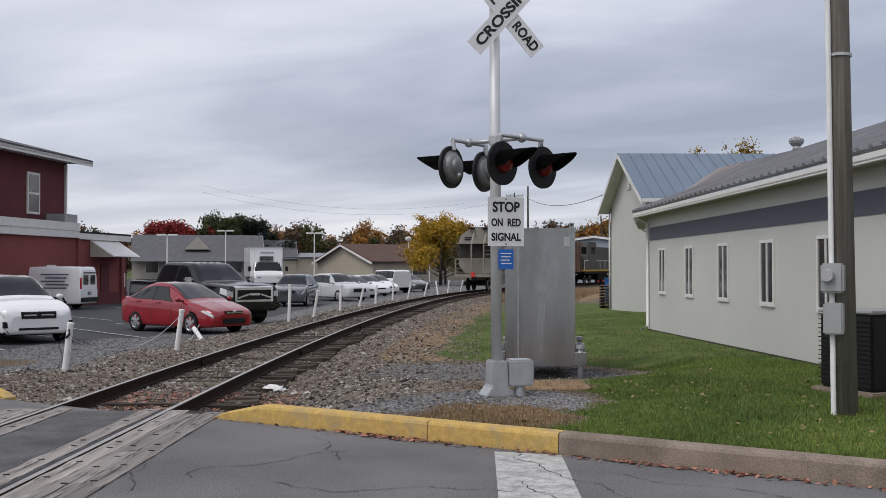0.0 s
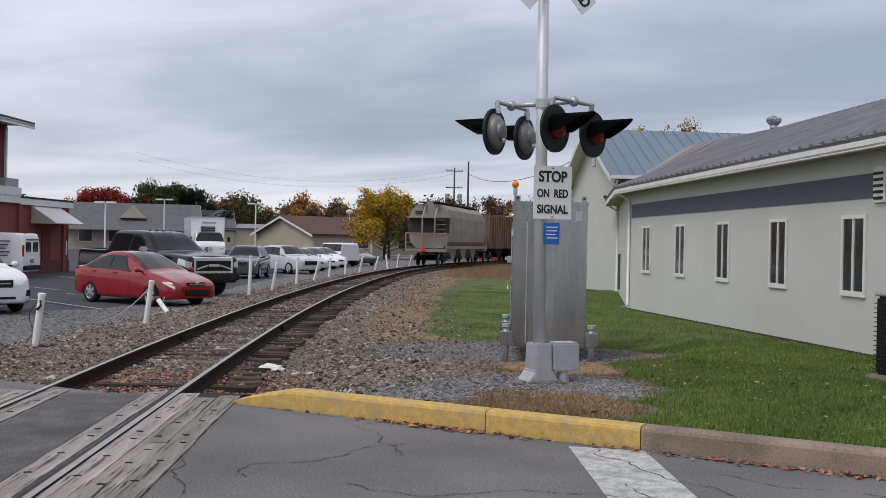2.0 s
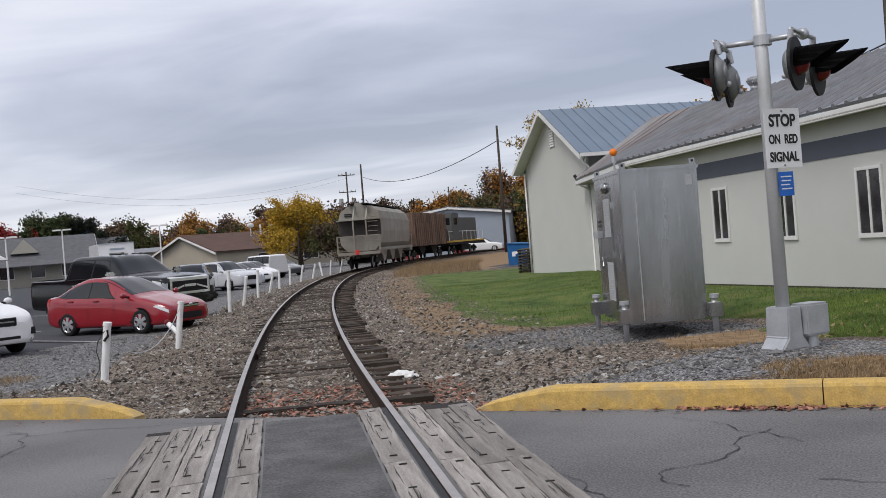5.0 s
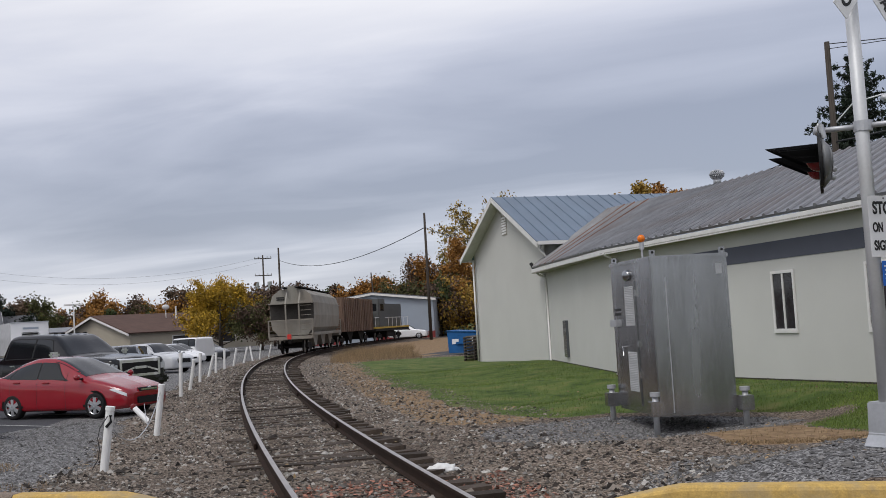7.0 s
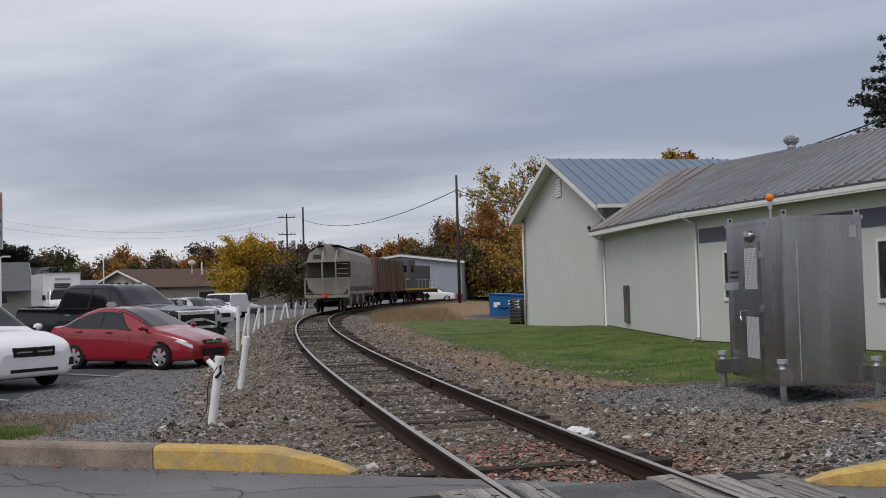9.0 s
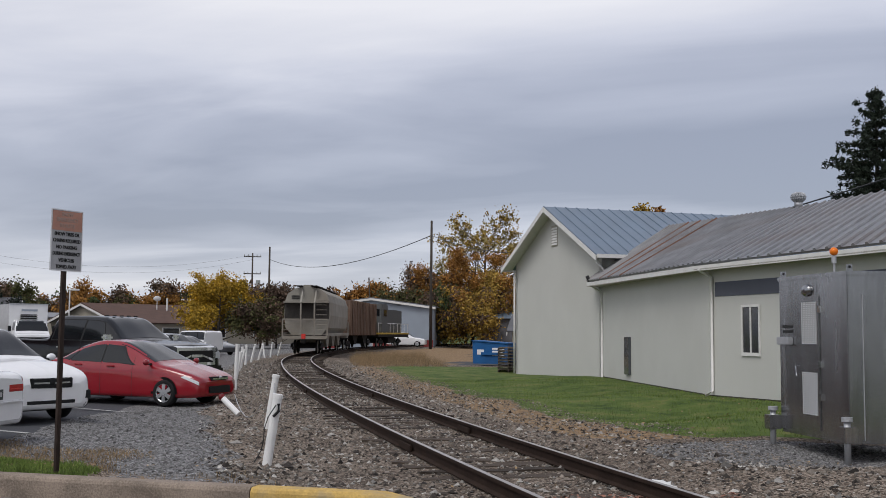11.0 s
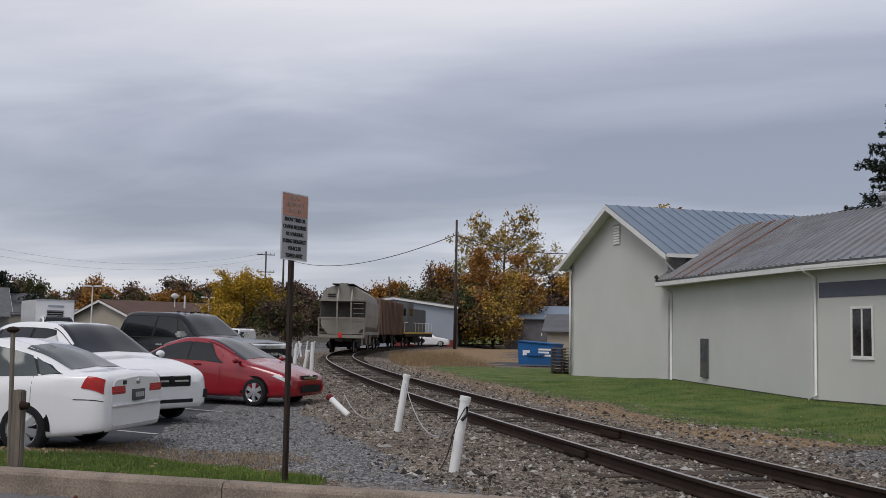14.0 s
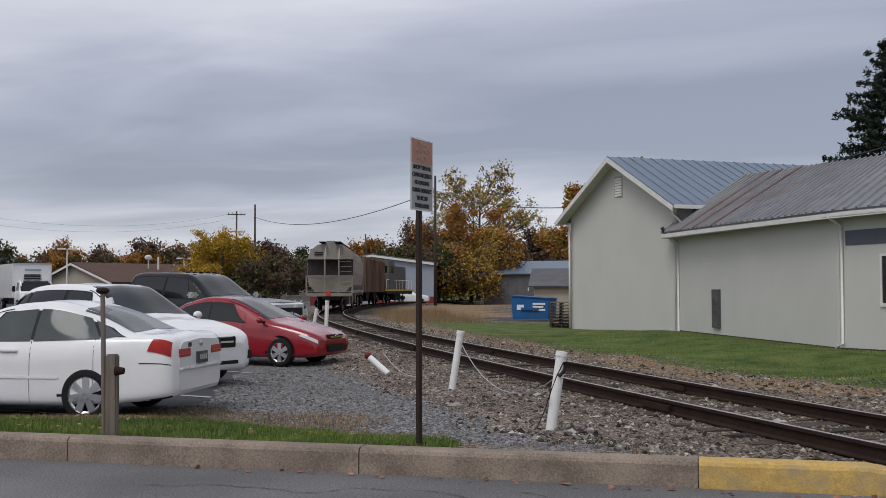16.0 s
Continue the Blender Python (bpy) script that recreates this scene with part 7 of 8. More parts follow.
b7 = shed("long_store", "long pale store far behind the lot", (-120.0, 150.0), 38, 50, 16, 3.4, 4.2, "siding", "roof", "x")

# parking lines
lines = bmesh.new()
for k in range(9):
    c = Vector((-15.95, 8.45)) + Vector((-0.72, 3.0)) * k + Vector((-0.155, 0.04)) * k * max(k - 1, 0) * 0.9
    d = Vector((-0.96, 0.27)) * 5.4
    n = Vector((0.27, 0.96)) * 0.05
    bmv = [c - n, c + d - n, c + d + n, c + n]
    lines.faces.new([lines.verts.new((p.x, p.y, ground_z(p.x, p.y) + 0.012)) for p in bmv])
for k in range(5):
    x0, y0 = -30.5 - k * 2.2, 14.0 + k * 6
    lines.faces.new([lines.verts.new((x, y, ground_z(x, y) + 0.008)) for x, y in ((x0, y0), (x0 + 7, y0 - 2), (x0 + 7, y0 - 1.9), (x0, y0 + 0.1))])
tagged(part("parking_line", lines, "white_line", label="thin white parking lines on asphalt"), category="road marking", kind="structure")


# ---- posts along the track ----
def pipe_post(x, y, h, lean_x, lean_y, cable=False, r=0.057):
    e = tagged(empty("marker_post", x, y, ground_z(x, y)), "white plastic pipe post leaning beside the track" if abs(lean_x) + abs(lean_y) > 0.1 else "white plastic pipe post beside the track", "post", "white marker posts")
    top = Vector((lean_x, lean_y, h))
    part("pipe", cyl((0, 0, -0.1), top, r, r, 18), "pvc", e, smooth=False)
    d = top.normalized()
    part("cap", cyl(top - d * 0.04, top + d * 0.012, r + 0.008, r + 0.006, 18), "pvc", e)
    if cable:
        part("strap", tube((top * 0.85 + Vector((0.06, -0.06, 0.03)), top * 0.78 + Vector((0.07, -0.05, 0)), top * 0.7 + Vector((0.02, -0.075, 0))), 0.02, 6), "black", e, "black strap")
    return e


pipe_post(-11.27, 8.88, 0.86, 0.14, 0.02, True)
pipe_post(-13.66, 13.85, 0.93, 0.16, 0.02)
for s, h, lx in ((25.2, 1.35, 0.05), (29.5, 1.05, 0.22), (35.0, 1.15, 0.06), (39.5, 0.95, 0.30), (44, 1.0, 0.06), (49, 1.05, 0.04), (53.5, 1.0, 0.25), (58.5, 0.95, 0.3), (63, 1.0, -0.2), (66, 1.0, 0.15), (70, 0.95, 0.28)):
    p, _ = on_track(s, -2.65)
    pipe_post(p.x, p.y, h, lx, 0.02)
# the fallen post beside the red car
e = tagged(empty("marker_post", -15.6, 16.6, ground_z(-15.6, 16.6)), "short white pipe post knocked over beside gravel", "post", "white marker posts")
part("pipe", cyl((0, 0, 0.05), (-0.42, 0.1, 0.36), 0.06, 0.06, 18), "pvc", e)
part("cap", ball((-0.44, 0.1, 0.38), 0.075, None, 2), "redlens", e, "rusty broken end")
part("cable", tube([(1.9 * t - 0.1, -2.7 * t, 0.45 - 1.3 * t * (1 - t)) for t in (0, .15, .3, .45, .6, .75, .9, 1)], 0.008, 5), "galv", e, "slack grey cable")
cb = tagged(empty("slack_cable", -11.15, 8.85, ground_z(-11.2, 8.9)), "thin grey cable sagging between white posts", "cable")
part("strand", tube([(-2.35 * t, 4.95 * t, 0.62 - 1.9 * t * (1 - t) + 0.12 * t) for t in (0, .1, .2, .3, .4, .5, .6, .7, .8, .9, 1)], 0.008, 5), "galv", cb)
part("strand", tube([(0.05 - 0.3 * t, -0.06 - 0.1 * math.sin(t * 6), 0.75 - 0.72 * t) for t in (0, .2, .4, .6, .8, 1)], 0.007, 5), "wire", cb)

# ---- street sign, wooden post ----
def route_sign():
    x, y = -11.79, 5.5
    e = tagged(empty("street_sign", x, y, ground_z(x, y), 78), "faded emergency route sign on a thin bronze post", "street sign")
    part("post", box(-0.022, 0.022, -0.02, 0.02, -0.2, 2.42, 0.005), "brownpole", e, "dark bronze square post")
    pl = part("plate", box(-0.19, 0.19, -0.028, -0.022, 1.905, 2.49, 0.0), "signgrey", e, "faded grey plate")
    for x0, x1, z0, z1 in ((-0.19, 0.19, 2.48, 2.49), (-0.19, 0.19, 1.905, 1.915), (-0.19, -0.181, 1.915, 2.48), (0.181, 0.19, 1.915, 2.48)):
        part("rim", box(x0, x1, -0.030, -0.0275, z0, z1, 0), "signwhite", pl)
    part("red_field", box(-0.178, 0.178, -0.031, -0.0285, 2.29, 2.475, 0), "signred", pl, "faded red upper field")
    for w, z, wd, col in (("SNOW", 2.443, 0.14, "signfaint"), ("EMERGENCY", 2.39, 0.26, "signfaint"), ("ROUTE", 2.335, 0.18, "signfaint")):
        lettering("lettering", w, 0.05, col, pl, Matrix.Translation((0, -0.0325, z)) @ pose(0, 0, 0, 90, 0, 0), width=wd)
    for w, z, wd in (("SNOW TIRES OR", 2.255, 0.30), ("CHAINS REQUIRED", 2.193, 0.33), ("NO PARKING", 2.131, 0.25), ("DURING EMERGENCY", 2.069, 0.33), ("VEHICLES", 2.007, 0.19), ("TOWED AWAY", 1.945, 0.25)):
        lettering("lettering", w, 0.046, "letter", pl, Matrix.Translation((0, -0.0305, z)) @ pose(0, 0, 0, 90, 0, 0), width=wd)
    return e


route_sign()
x, y = -14.9, 6.0
e = tagged(empty("wooden_post", x, y, ground_z(x, y), 12), "weathered wooden post with a pipe bolted to it", "post")
bm = box(-0.055, 0.055, -0.05, 0.05, -0.3, 0.78, 0.012)
for v in bm.verts:
    v.co += Vector((0.012 * noise.noise(v.co * 7), 0.012 * noise.noise(v.co * 9), 0))
part("timber", bm, "wood", e, "grey split timber")
part("pipe", cyl((-0.07, 0.0, 0.0), (-0.10, 0.0, 1.36), 0.024, 0.022, 12), "wood", e, "rusty iron pipe")
part("pipe_cap", ball((-0.10, 0, 1.37), 0.055, None, 2, (1.2, 0.9, 0.6)), "rail", e, "rusted cap")
part("bolt", cyl((0.05, -0.06, 0.63), (0.13, -0.06, 0.63), 0.045, 0.03, 14), "rail", e, "rusty hub bolt")

# ---- utility pole with meter, air conditioner ----
px0, py0 = 2.47, 7.95
e = tagged(empty("utility_pole", px0, py0, ground_z(px0, py0)), "grey weathered utility pole with meter boxes", "utility pole")
part("pole", cyl((-0.07, 0.03, -0.3), (-0.19, 0.03, 9.0), 0.125, 0.098, 18), "oldpole", e, "weathered round pole", smooth=True)
part("conduit", cyl((-0.17, -0.09, 0), (-0.24, -0.09, 8.0), 0.028, None, 12), "pvc", e, "pale conduit")
part("meter_box", box(-0.27, -0.04, -0.22, -0.08, 1.27, 1.58, 0.02), "boxgrey", e, "grey meter box")
part("meter", cyl((-0.19, -0.22, 1.45), (-0.19, -0.29, 1.45), 0.07, 0.06, 20), "signgrey", e, "round glass meter")
part("switch_box", box(-0.25, -0.05, -0.20, -0.08, 0.84, 1.17, 0.015), "boxgrey", e, "grey switch box")
part("band", cyl((-0.12, 0.03, 3.75), (-0.12, 0.03, 3.78), 0.13, None, 18), "galv", e)
ax, ay = 2.25, 10.15
e = tagged(empty("air_conditioner", ax, ay, ground_z(ax, ay), -33), "black finned air conditioner on a concrete pad", "air conditioner")
part("pad", box(-0.5, 0.5, -0.5, 0.5, -0.12, 0.06, 0.02), "concrete", e, "concrete pad")
part("case", box(-0.42, 0.42, -0.42, 0.42, 0.06, 0.98, 0.03), "black", e)
for k in range(15):
    for ax_ in (0, 1):
        bm = box(-0.43, 0.43, -0.435, -0.415, 0.12 + k * 0.055, 0.128 + k * 0.055, 0) if ax_ == 0 else box(-0.435, -0.415, -0.43, 0.43, 0.12 + k * 0.055, 0.128 + k * 0.055, 0)
        part("fin", bm, "plastic", e)
part("top", box(-0.44, 0.44, -0.44, 0.44, 0.98, 1.02, 0.015), "boxgrey", e, "grey top cover")

# ---- dumpster, pallets ----
dx0, dy0 = -19.35, 54.6
e = tagged(empty("dumpster", dx0, dy0, ground_z(dx0, dy0), -8), "blue steel dumpster beside the stucco wall", "dumpster")
part("bin", prism([(-1.0, 0.12), (1.0, 0.12), (1.05, 1.2), (-1.05, 1.35)], -0.75, 0.75), "dumpster", e)
part("lid", hull(((-1.08, -0.8, 1.36), (1.08, -0.8, 1.22), (1.08, 0.8, 1.22), (-1.08, 0.8, 1.36)), -0.05), "dumpster", e, "dark blue lid")
for sg in (1, -1):
    part("fork_pocket", box(-0.5, 0.5, sg * 0.78 - 0.06, sg * 0.78 + 0.06, 0.6, 0.75, 0.01), "dumpster", e)
for x0, x1, z0, z1 in ((0.15, 0.85, 0.9, 1.0), (0.15, 0.75, 0.74, 0.84), (0.15, 0.85, 0.58, 0.68), (-0.75, -0.35, 0.62, 0.9)):
    part("decal", box(x0, x1, -0.77, -0.752, z0, z1, 0), "signwhite", e, "white print as a plain bar")
for k, (ox, oy) in enumerate(((-16.75, 47.2), (-16.6, 46.0))):
    e = tagged(empty("pallet_stack", ox, oy, ground_z(ox, oy), 12 * k), "stack of dark weathered pallets", "pallets")
    for j in range(8):
        for i in range(4):
            part("slat", box(-0.5, 0.5, -0.5 + i * 0.27, -0.34 + i * 0.27, j * 0.145 + 0.1, j * 0.145 + 0.12, 0), "wood", e)
        for i in range(3):
            part("stringer", box(-0.52 + i * 0.47, -0.45 + i * 0.47, -0.5, 0.5, j * 0.145, j * 0.145 + 0.1, 0), "polewood", e)

# ---- white bag on the gravel ----
bm = bmesh.new()
bmesh.ops.create_icosphere(bm, subdivisions=4, radius=1)
for v in bm.verts:
    n_ = noise.noise(v.co * 2.6) * 0.35 + noise.noise(v.co * 7) * 0.16
    v.co = Vector((v.co.x * 0.19 * (1 + n_), v.co.y * 0.09 * (1 + n_), max(0, v.co.z) * 0.09 * (1 + n_ * 1.6)))
o = tagged(part("plastic_bag", bm, "pvc", None, smooth=True), "crumpled white plastic bag on the gravel", "litter")
o.matrix_world = pose(-6.55, 9.2, ground_z(-6.55, 9.2) - 0.01, 0, 0, 20)


# ---- poles and wires ----
def pole(name, x, y, h, label, r=0.15, arm=None, lean=0.0, k_=1.0):
    e = tagged(empty(name, x, y, ground_z(x, y)), label, "utility pole", "wooden poles")
    part("pole", cyl((0, 0, -0.5), (lean, 0, h), r, r * 0.62, 12), "polewood", e, smooth=True)
    if arm:
        a = radians(arm)
        d = Vector((math.cos(a), math.sin(a), 0))
        for z in (h - 0.4 * k_, h - 2.4 * k_):
            part("crossarm", tube((Vector((lean, 0, z)) - d * 1.0 * k_, Vector((lean, 0, z)) + d * 1.0 * k_), 0.06 * k_, 6), "polewood", e)
            for k in (-1.1, -0.6, 0.6, 1.1):
                c = Vector((lean, 0, z + 0.1)) + d * k * 0.85 * k_
                part("insulator", cyl(c, c + Vector((0, 0, 0.2 * k_)), 0.05 * k_, 0.035 * k_, 8), "boxgrey", e)
        for k in (-0.75, 0.75):
            c = d * k * k_ + Vector((lean, -0.3, h - 3.7 * k_))
            part("transformer", cyl(c - Vector((0, 0, 0.55 * k_)), c + Vector((0, 0, 0.55 * k_)), 0.27 * k_, None, 14), "boxgrey", e, "grey pole transformer")
    return e


def wire(name, a, b, sag, r=0.02):
    a, b = Vector(a), Vector(b)
    pts = [a.lerp(b, t / 24) - Vector((0, 0, sag * 4 * (t / 24) * (1 - t / 24))) for t in range(25)]
    return tagged(part(name, tube(pts, r, 5), "wire"), "black overhead cable sagging between poles", "cable", "overhead cables")


PA, PB, PC, PD = (-40.0, 110.0), (-110.7, 215.8), (-122.9, 231.7), (0.2, 41.5)
pole("utility_pole", *PA, 14.4, "tall bare wooden pole beside the track", 0.20)
pole("utility_pole", *PB, 21.1, "dark wooden pole by the train", 0.30)
pole("utility_pole", *PC, 21.0, "wooden pole with crossarms and transformers", 0.28, 32, 0.0, 2.1)
pole("utility_pole", -56.9, 137.2, 9.8, "leaning wooden pole far down the line", 0.15, None, -0.6)
e = pole("utility_pole", *PD, 12.1, "tall wooden pole with a street lamp behind the hall", 0.17)
part("lamp_arm", tube(((0, 0, 8.7), (0.8, -0.1, 9.5), (1.9, -0.2, 9.7)), 0.03, 8), "galv", e)
part("lamp_head", ball((2.05, -0.22, 9.55), 0.22, None, 2, (1.2, 0.8, 0.9)), "galv", e, "grey lamp head")
wire("overhead_cable", (*PB, 17.8), (*PA, 12.4), 2.6, 0.05)
wire("overhead_cable", (*PA, 12.4), (PD[0], PD[1], 7.9), 2.6, 0.035)
wire("overhead_cable", (PD[0], PD[1], 7.9), (14, 14, 8.2), 0.6, 0.035)
wire("overhead_cable", (PD[0], PD[1], 11.9), (40, 36, 11.5), 0.5, 0.02)
wire("overhead_cable", (PD[0], PD[1], 11.7), (24, 20, 9.4), 0.5, 0.015)
for k in range(2):
    wire("overhead_cable", (PC[0], PC[1], 20.2 - k * 1.2), (-163.1, 163.0, 19.6 - k * 1.5), 4.5, 0.016)
# lot lamps and blue sign
for lx, ly, h in ((-85.5, 89.9, 6.4), (-77.6, 97.0, 6.2), (-72.0, 68.0, 5.1), (-78.0, 123.4, 6.0)):
    e = tagged(empty("lot_lamp", lx, ly, ground_z(lx, ly), 30), "white twin-head parking lot lamp", "street lamp", "lot lamps")
    part("pole", cyl((0, 0, 0), (0, 0, h), 0.09, 0.07, 10), "white", e)
    for sg in (1, -1):
        part("lamp_head", box(min(0.1 * sg, 1.0 * sg), max(0.1 * sg, 1.0 * sg), -0.16, 0.16, h - 0.05, h + 0.12, 0.02), "white", e)
e = tagged(empty("blue_sign", -183.3, 203.8, 0.7, 38), "blue pylon sign with a pale mark", "sign")
e.scale = (2, 2, 2)
part("pole", cyl((0, 0, -4.0), (0, 0, 4.6), 0.12), "galv", e)
part("panel", box(-0.9, 0.9, -0.15, 0.15, 3.7, 5.9, 0.03), "signblue", e, "blue panel")
part("mark", box(-0.3, 0.3, -0.17, -0.152, 4.6, 5.2, 0), "signwhite", e)


# ---- trees ----
def leaf_cloud(rng, clumps, per, size, flat=0.6):
    """Leaf quads in clumps (centre, radius)."""
    V, F = [], []
    cs = []
    for (c, r) in clumps:
        n = int(per * (r ** 1.6))
        d = rng.normal(size=(n, 3))
        d /= np.linalg.norm(d, axis=1)[:, None]
        rad = r * np.minimum(np.abs(rng.normal(0, 0.62, n)), rng.uniform(0.7, 1.15, n))
        sq = rng.uniform(0.6, 1.3, 3)
        p = np.array(c) + d * rad[:, None] * sq
        cs.append(p)
    P_ = np.concatenate(cs)
    n = len(P_)
    a = rng.normal(size=(n, 3)); a /= np.linalg.norm(a, axis=1)[:, None]
    b = np.cross(a, rng.normal(size=(n, 3))); b /= np.linalg.norm(b, axis=1)[:, None]
    s = size * rng.uniform(0.6, 1.4, n)[:, None]
    V = np.stack((P_ - a * s, P_ + b * s * flat, P_ + a * s, P_ - b * s * flat), 1).reshape(-1, 3)
    F = np.arange(n * 4).reshape(-1, 4)
    return V, F


def limbs(rng, h, spread, n, r0, up=0.6, twigs=3, start=0.25):
    """Trunk and limbs; returns the mesh and the limb tips."""
    bm = bmesh.new()
    top = Vector((rng.uniform(-0.05, 0.05) * h, rng.uniform(-0.05, 0.05) * h, h * 0.92))
    tube([Vector((0, 0, -0.3)), Vector((0, 0, h * 0.25)), top * 0.6, top], [r0 * 1.2, r0 * 0.85, r0 * 0.5, r0 * 0.1], 8, bm)
    tips = [top]
    for i in range(n):
        f = start + (0.85 - start) * i / n
        a = rng.uniform(0, math.tau)
        ln = spread * (1 - 0.5 * f) * rng.uniform(0.7, 1.1)
        p = top * f
        q = p + Vector((math.cos(a) * ln, math.sin(a) * ln, ln * up * rng.uniform(0.6, 1.5)))
        m = p.lerp(q, 0.5) + Vector((0, 0, -0.06 * ln))
        tube([p, m, q], [r0 * 0.38 * (1 - f * 0.5), r0 * 0.22 * (1 - f * 0.5), r0 * 0.06], 6, bm)
        tips.append(q)
        for k in range(twigs):
            b_ = a + rng.uniform(-1.1, 1.1)
            t0 = p.lerp(q, rng.uniform(0.35, 0.9))
            l2 = ln * rng.uniform(0.25, 0.5)
            t1 = t0 + Vector((math.cos(b_) * l2, math.sin(b_) * l2, l2 * rng.uniform(0.3, 1.2)))
            tube([t0, t1], [r0 * 0.10, r0 * 0.03], 4, bm)
            tips.append(t1)
    return bm, tips


def tree(x, y, h, w, leaf, label, seed, per=150, size=0.13, r0=0.2, clump=1.0, n=14, low=0.25, second=None, twigs=3):
    rng = np.random.default_rng(seed)
    e = tagged(empty("tree", x, y, ground_z(x, y)), label, "tree")
    bm, tips = limbs(rng, h * 0.9, w * 0.5, n, r0, 0.55, twigs, low)
    part("trunk", bm, "bark", e, "bare grey-brown trunk and limbs", smooth=True)
    if per:
        cl = [(tuple(t), clump * rng.uniform(0.35, 1.1)) for t in tips if rng.uniform() > 0.12]
        if second:
            k = int(len(cl) * 0.55)
            for cc, lf in ((cl[::2], leaf), (cl[1::2], second)):
                V, F = leaf_cloud(rng, cc, per, size)
                raw("crown", V, F, lf, e)
        else:
            V, F = leaf_cloud(rng, cl, per, size)
            raw("crown", V, F, leaf, e)
    return e


def spruce(x, y, h, w, label, seed):
    rng = np.random.default_rng(seed)
    e = tagged(empty("spruce", x, y, ground_z(x, y)), label, "tree")
    part("trunk", tube(((0, 0, -0.3), (0, 0, h * 0.5), (0, 0, h)), [0.3, 0.18, 0.03], 8), "bark", e)
    V, F = [], []
    bm = bmesh.new()
    cl = []
    z = h * 0.08
    while z < h * 0.985:
        f = z / h
        ln = w * 0.5 * (1 - f) ** 0.8 * rng.uniform(0.75, 1.15) + 0.15
        k = 7 if f < 0.8 else 5
        a0 = rng.uniform(0, 6)
        for j in range(k):
            a = a0 + math.tau * j / k + rng.uniform(-0.25, 0.25)
            l2 = ln * rng.uniform(0.5, 1.18)
            q = Vector((math.cos(a) * l2, math.sin(a) * l2, z - 0.10 * l2 + 0.30 * l2 * f))
            tube([(0, 0, z), q], [0.04, 0.012], 4, bm)
            for t in np.linspace(0.25, 1, max(2, int(l2 / 0.42))):
                p = Vector((0, 0, z)).lerp(q, t)
                cl.append(((p.x, p.y, p.z - 0.08), 0.44 * (1.15 - 0.45 * t)))
        z += 0.62 + 0.14 * (1 - f)
    part("branches", bm, "bark", e)
    V, F = leaf_cloud(rng, cl, 330, 0.15, 0.28)
    raw("crown", V, F, "spruceleaf", e, "dark needled boughs")
    return e


tree(-59.5, 97.3, 8.5, 7.4, "yellowleaf", "bright yellow autumn tree beside the track", 1, 300, 0.11, 0.18, 1.35, 24, 0.10, None, 5)
tree(-55.2, 98.6, 5.8, 5.6, "olive", "olive shrub tree beside the track", 2, 260, 0.12, 0.14, 1.3, 14, 0.08, "brownleaf", 4)
tree(-63.2, 104.2, 7.4, 6.6, "yellowleaf", "yellow and brown autumn tree", 3, 180, 0.11, 0.14, 0.9, 14, 0.15, "brownleaf", 4)
tree(-47.5, 134.5, 11.7, 9.9, "orangeleaf", "orange-brown autumn tree behind the pole", 4, 225, 0.144, 0.26, 1.67, 22, 0.10, "brownleaf", 4)
tree(-39.0, 132.6, 11.0, 10.6, "goldleaf", "golden autumn tree beside the yard", 5, 210, 0.144, 0.21, 1.59, 18, 0.08, "orangeleaf", 4)
tree(-44.3, 127.4, 7.8, 6.7, "greenleaf", "dark green shrub thicket", 6, 120, 0.180, 0.18, 1.38, 12, 0.05, "brownleaf")
tree(-42.5, 138.0, 14.8, 11.3, "orangeleaf", "orange autumn tree beside the yard", 14, 165, 0.144, 0.26, 1.67, 18, 0.2, None, 4)
tree(-46.6, 160.0, 23.6, 20.0, "paleleaf", "tall thin-leaved tree with bare limbs", 7, 24, 0.19, 0.36, 1.7, 34, 0.3, "goldleaf", 8)
tree(-47.0, 131.3, 5.2, 10.2, "brownleaf", "brown undergrowth below the autumn trees", 51, 225, 0.168, 0.10, 2.46, 20, 0.03, "olive", 4)
tree(-40.4, 129.9, 6.1, 10.9, "goldleaf", "golden-brown undergrowth beside the yard", 52, 225, 0.168, 0.10, 2.61, 20, 0.03, "brownleaf", 4)
tree(-55.5, 103.0, 4.6, 8.0, "brownleaf", "brown and olive shrubs beside the track", 53, 260, 0.14, 0.09, 1.35, 14, 0.03, "olive", 4)
tree(-21.8, 100.5, 14.4, 8.5, "orangeleaf", "orange tree turning bare", 8, 300, 0.13, 0.2, 1.35, 18, 0.15, "goldleaf", 4)
tree(-21.2, 176.0, 26.0, 17.0, "orangeleaf", "round orange maple far behind the gabled wing", 9, 200, 0.30, 0.5, 2.8, 26, 0.25, "goldleaf", 4)
tree(-18.9, 88.5, 6.6, 5.6, "olive", "small green tree behind the dumpster", 10, 200, 0.15, 0.14, 1.1, 12, 0.2)
tree(12.5, 64.0, 10.2, 7.0, "goldleaf", "thin tree with few yellow leaves behind the hall", 12, 30, 0.15, 0.22, 1.0, 18, 0.4, None, 5)
spruce(6.3, 106.0, 17.0, 13.5, "tall dark spruce behind the hall", 13).scale = (1.5, 1.5, 1.53)
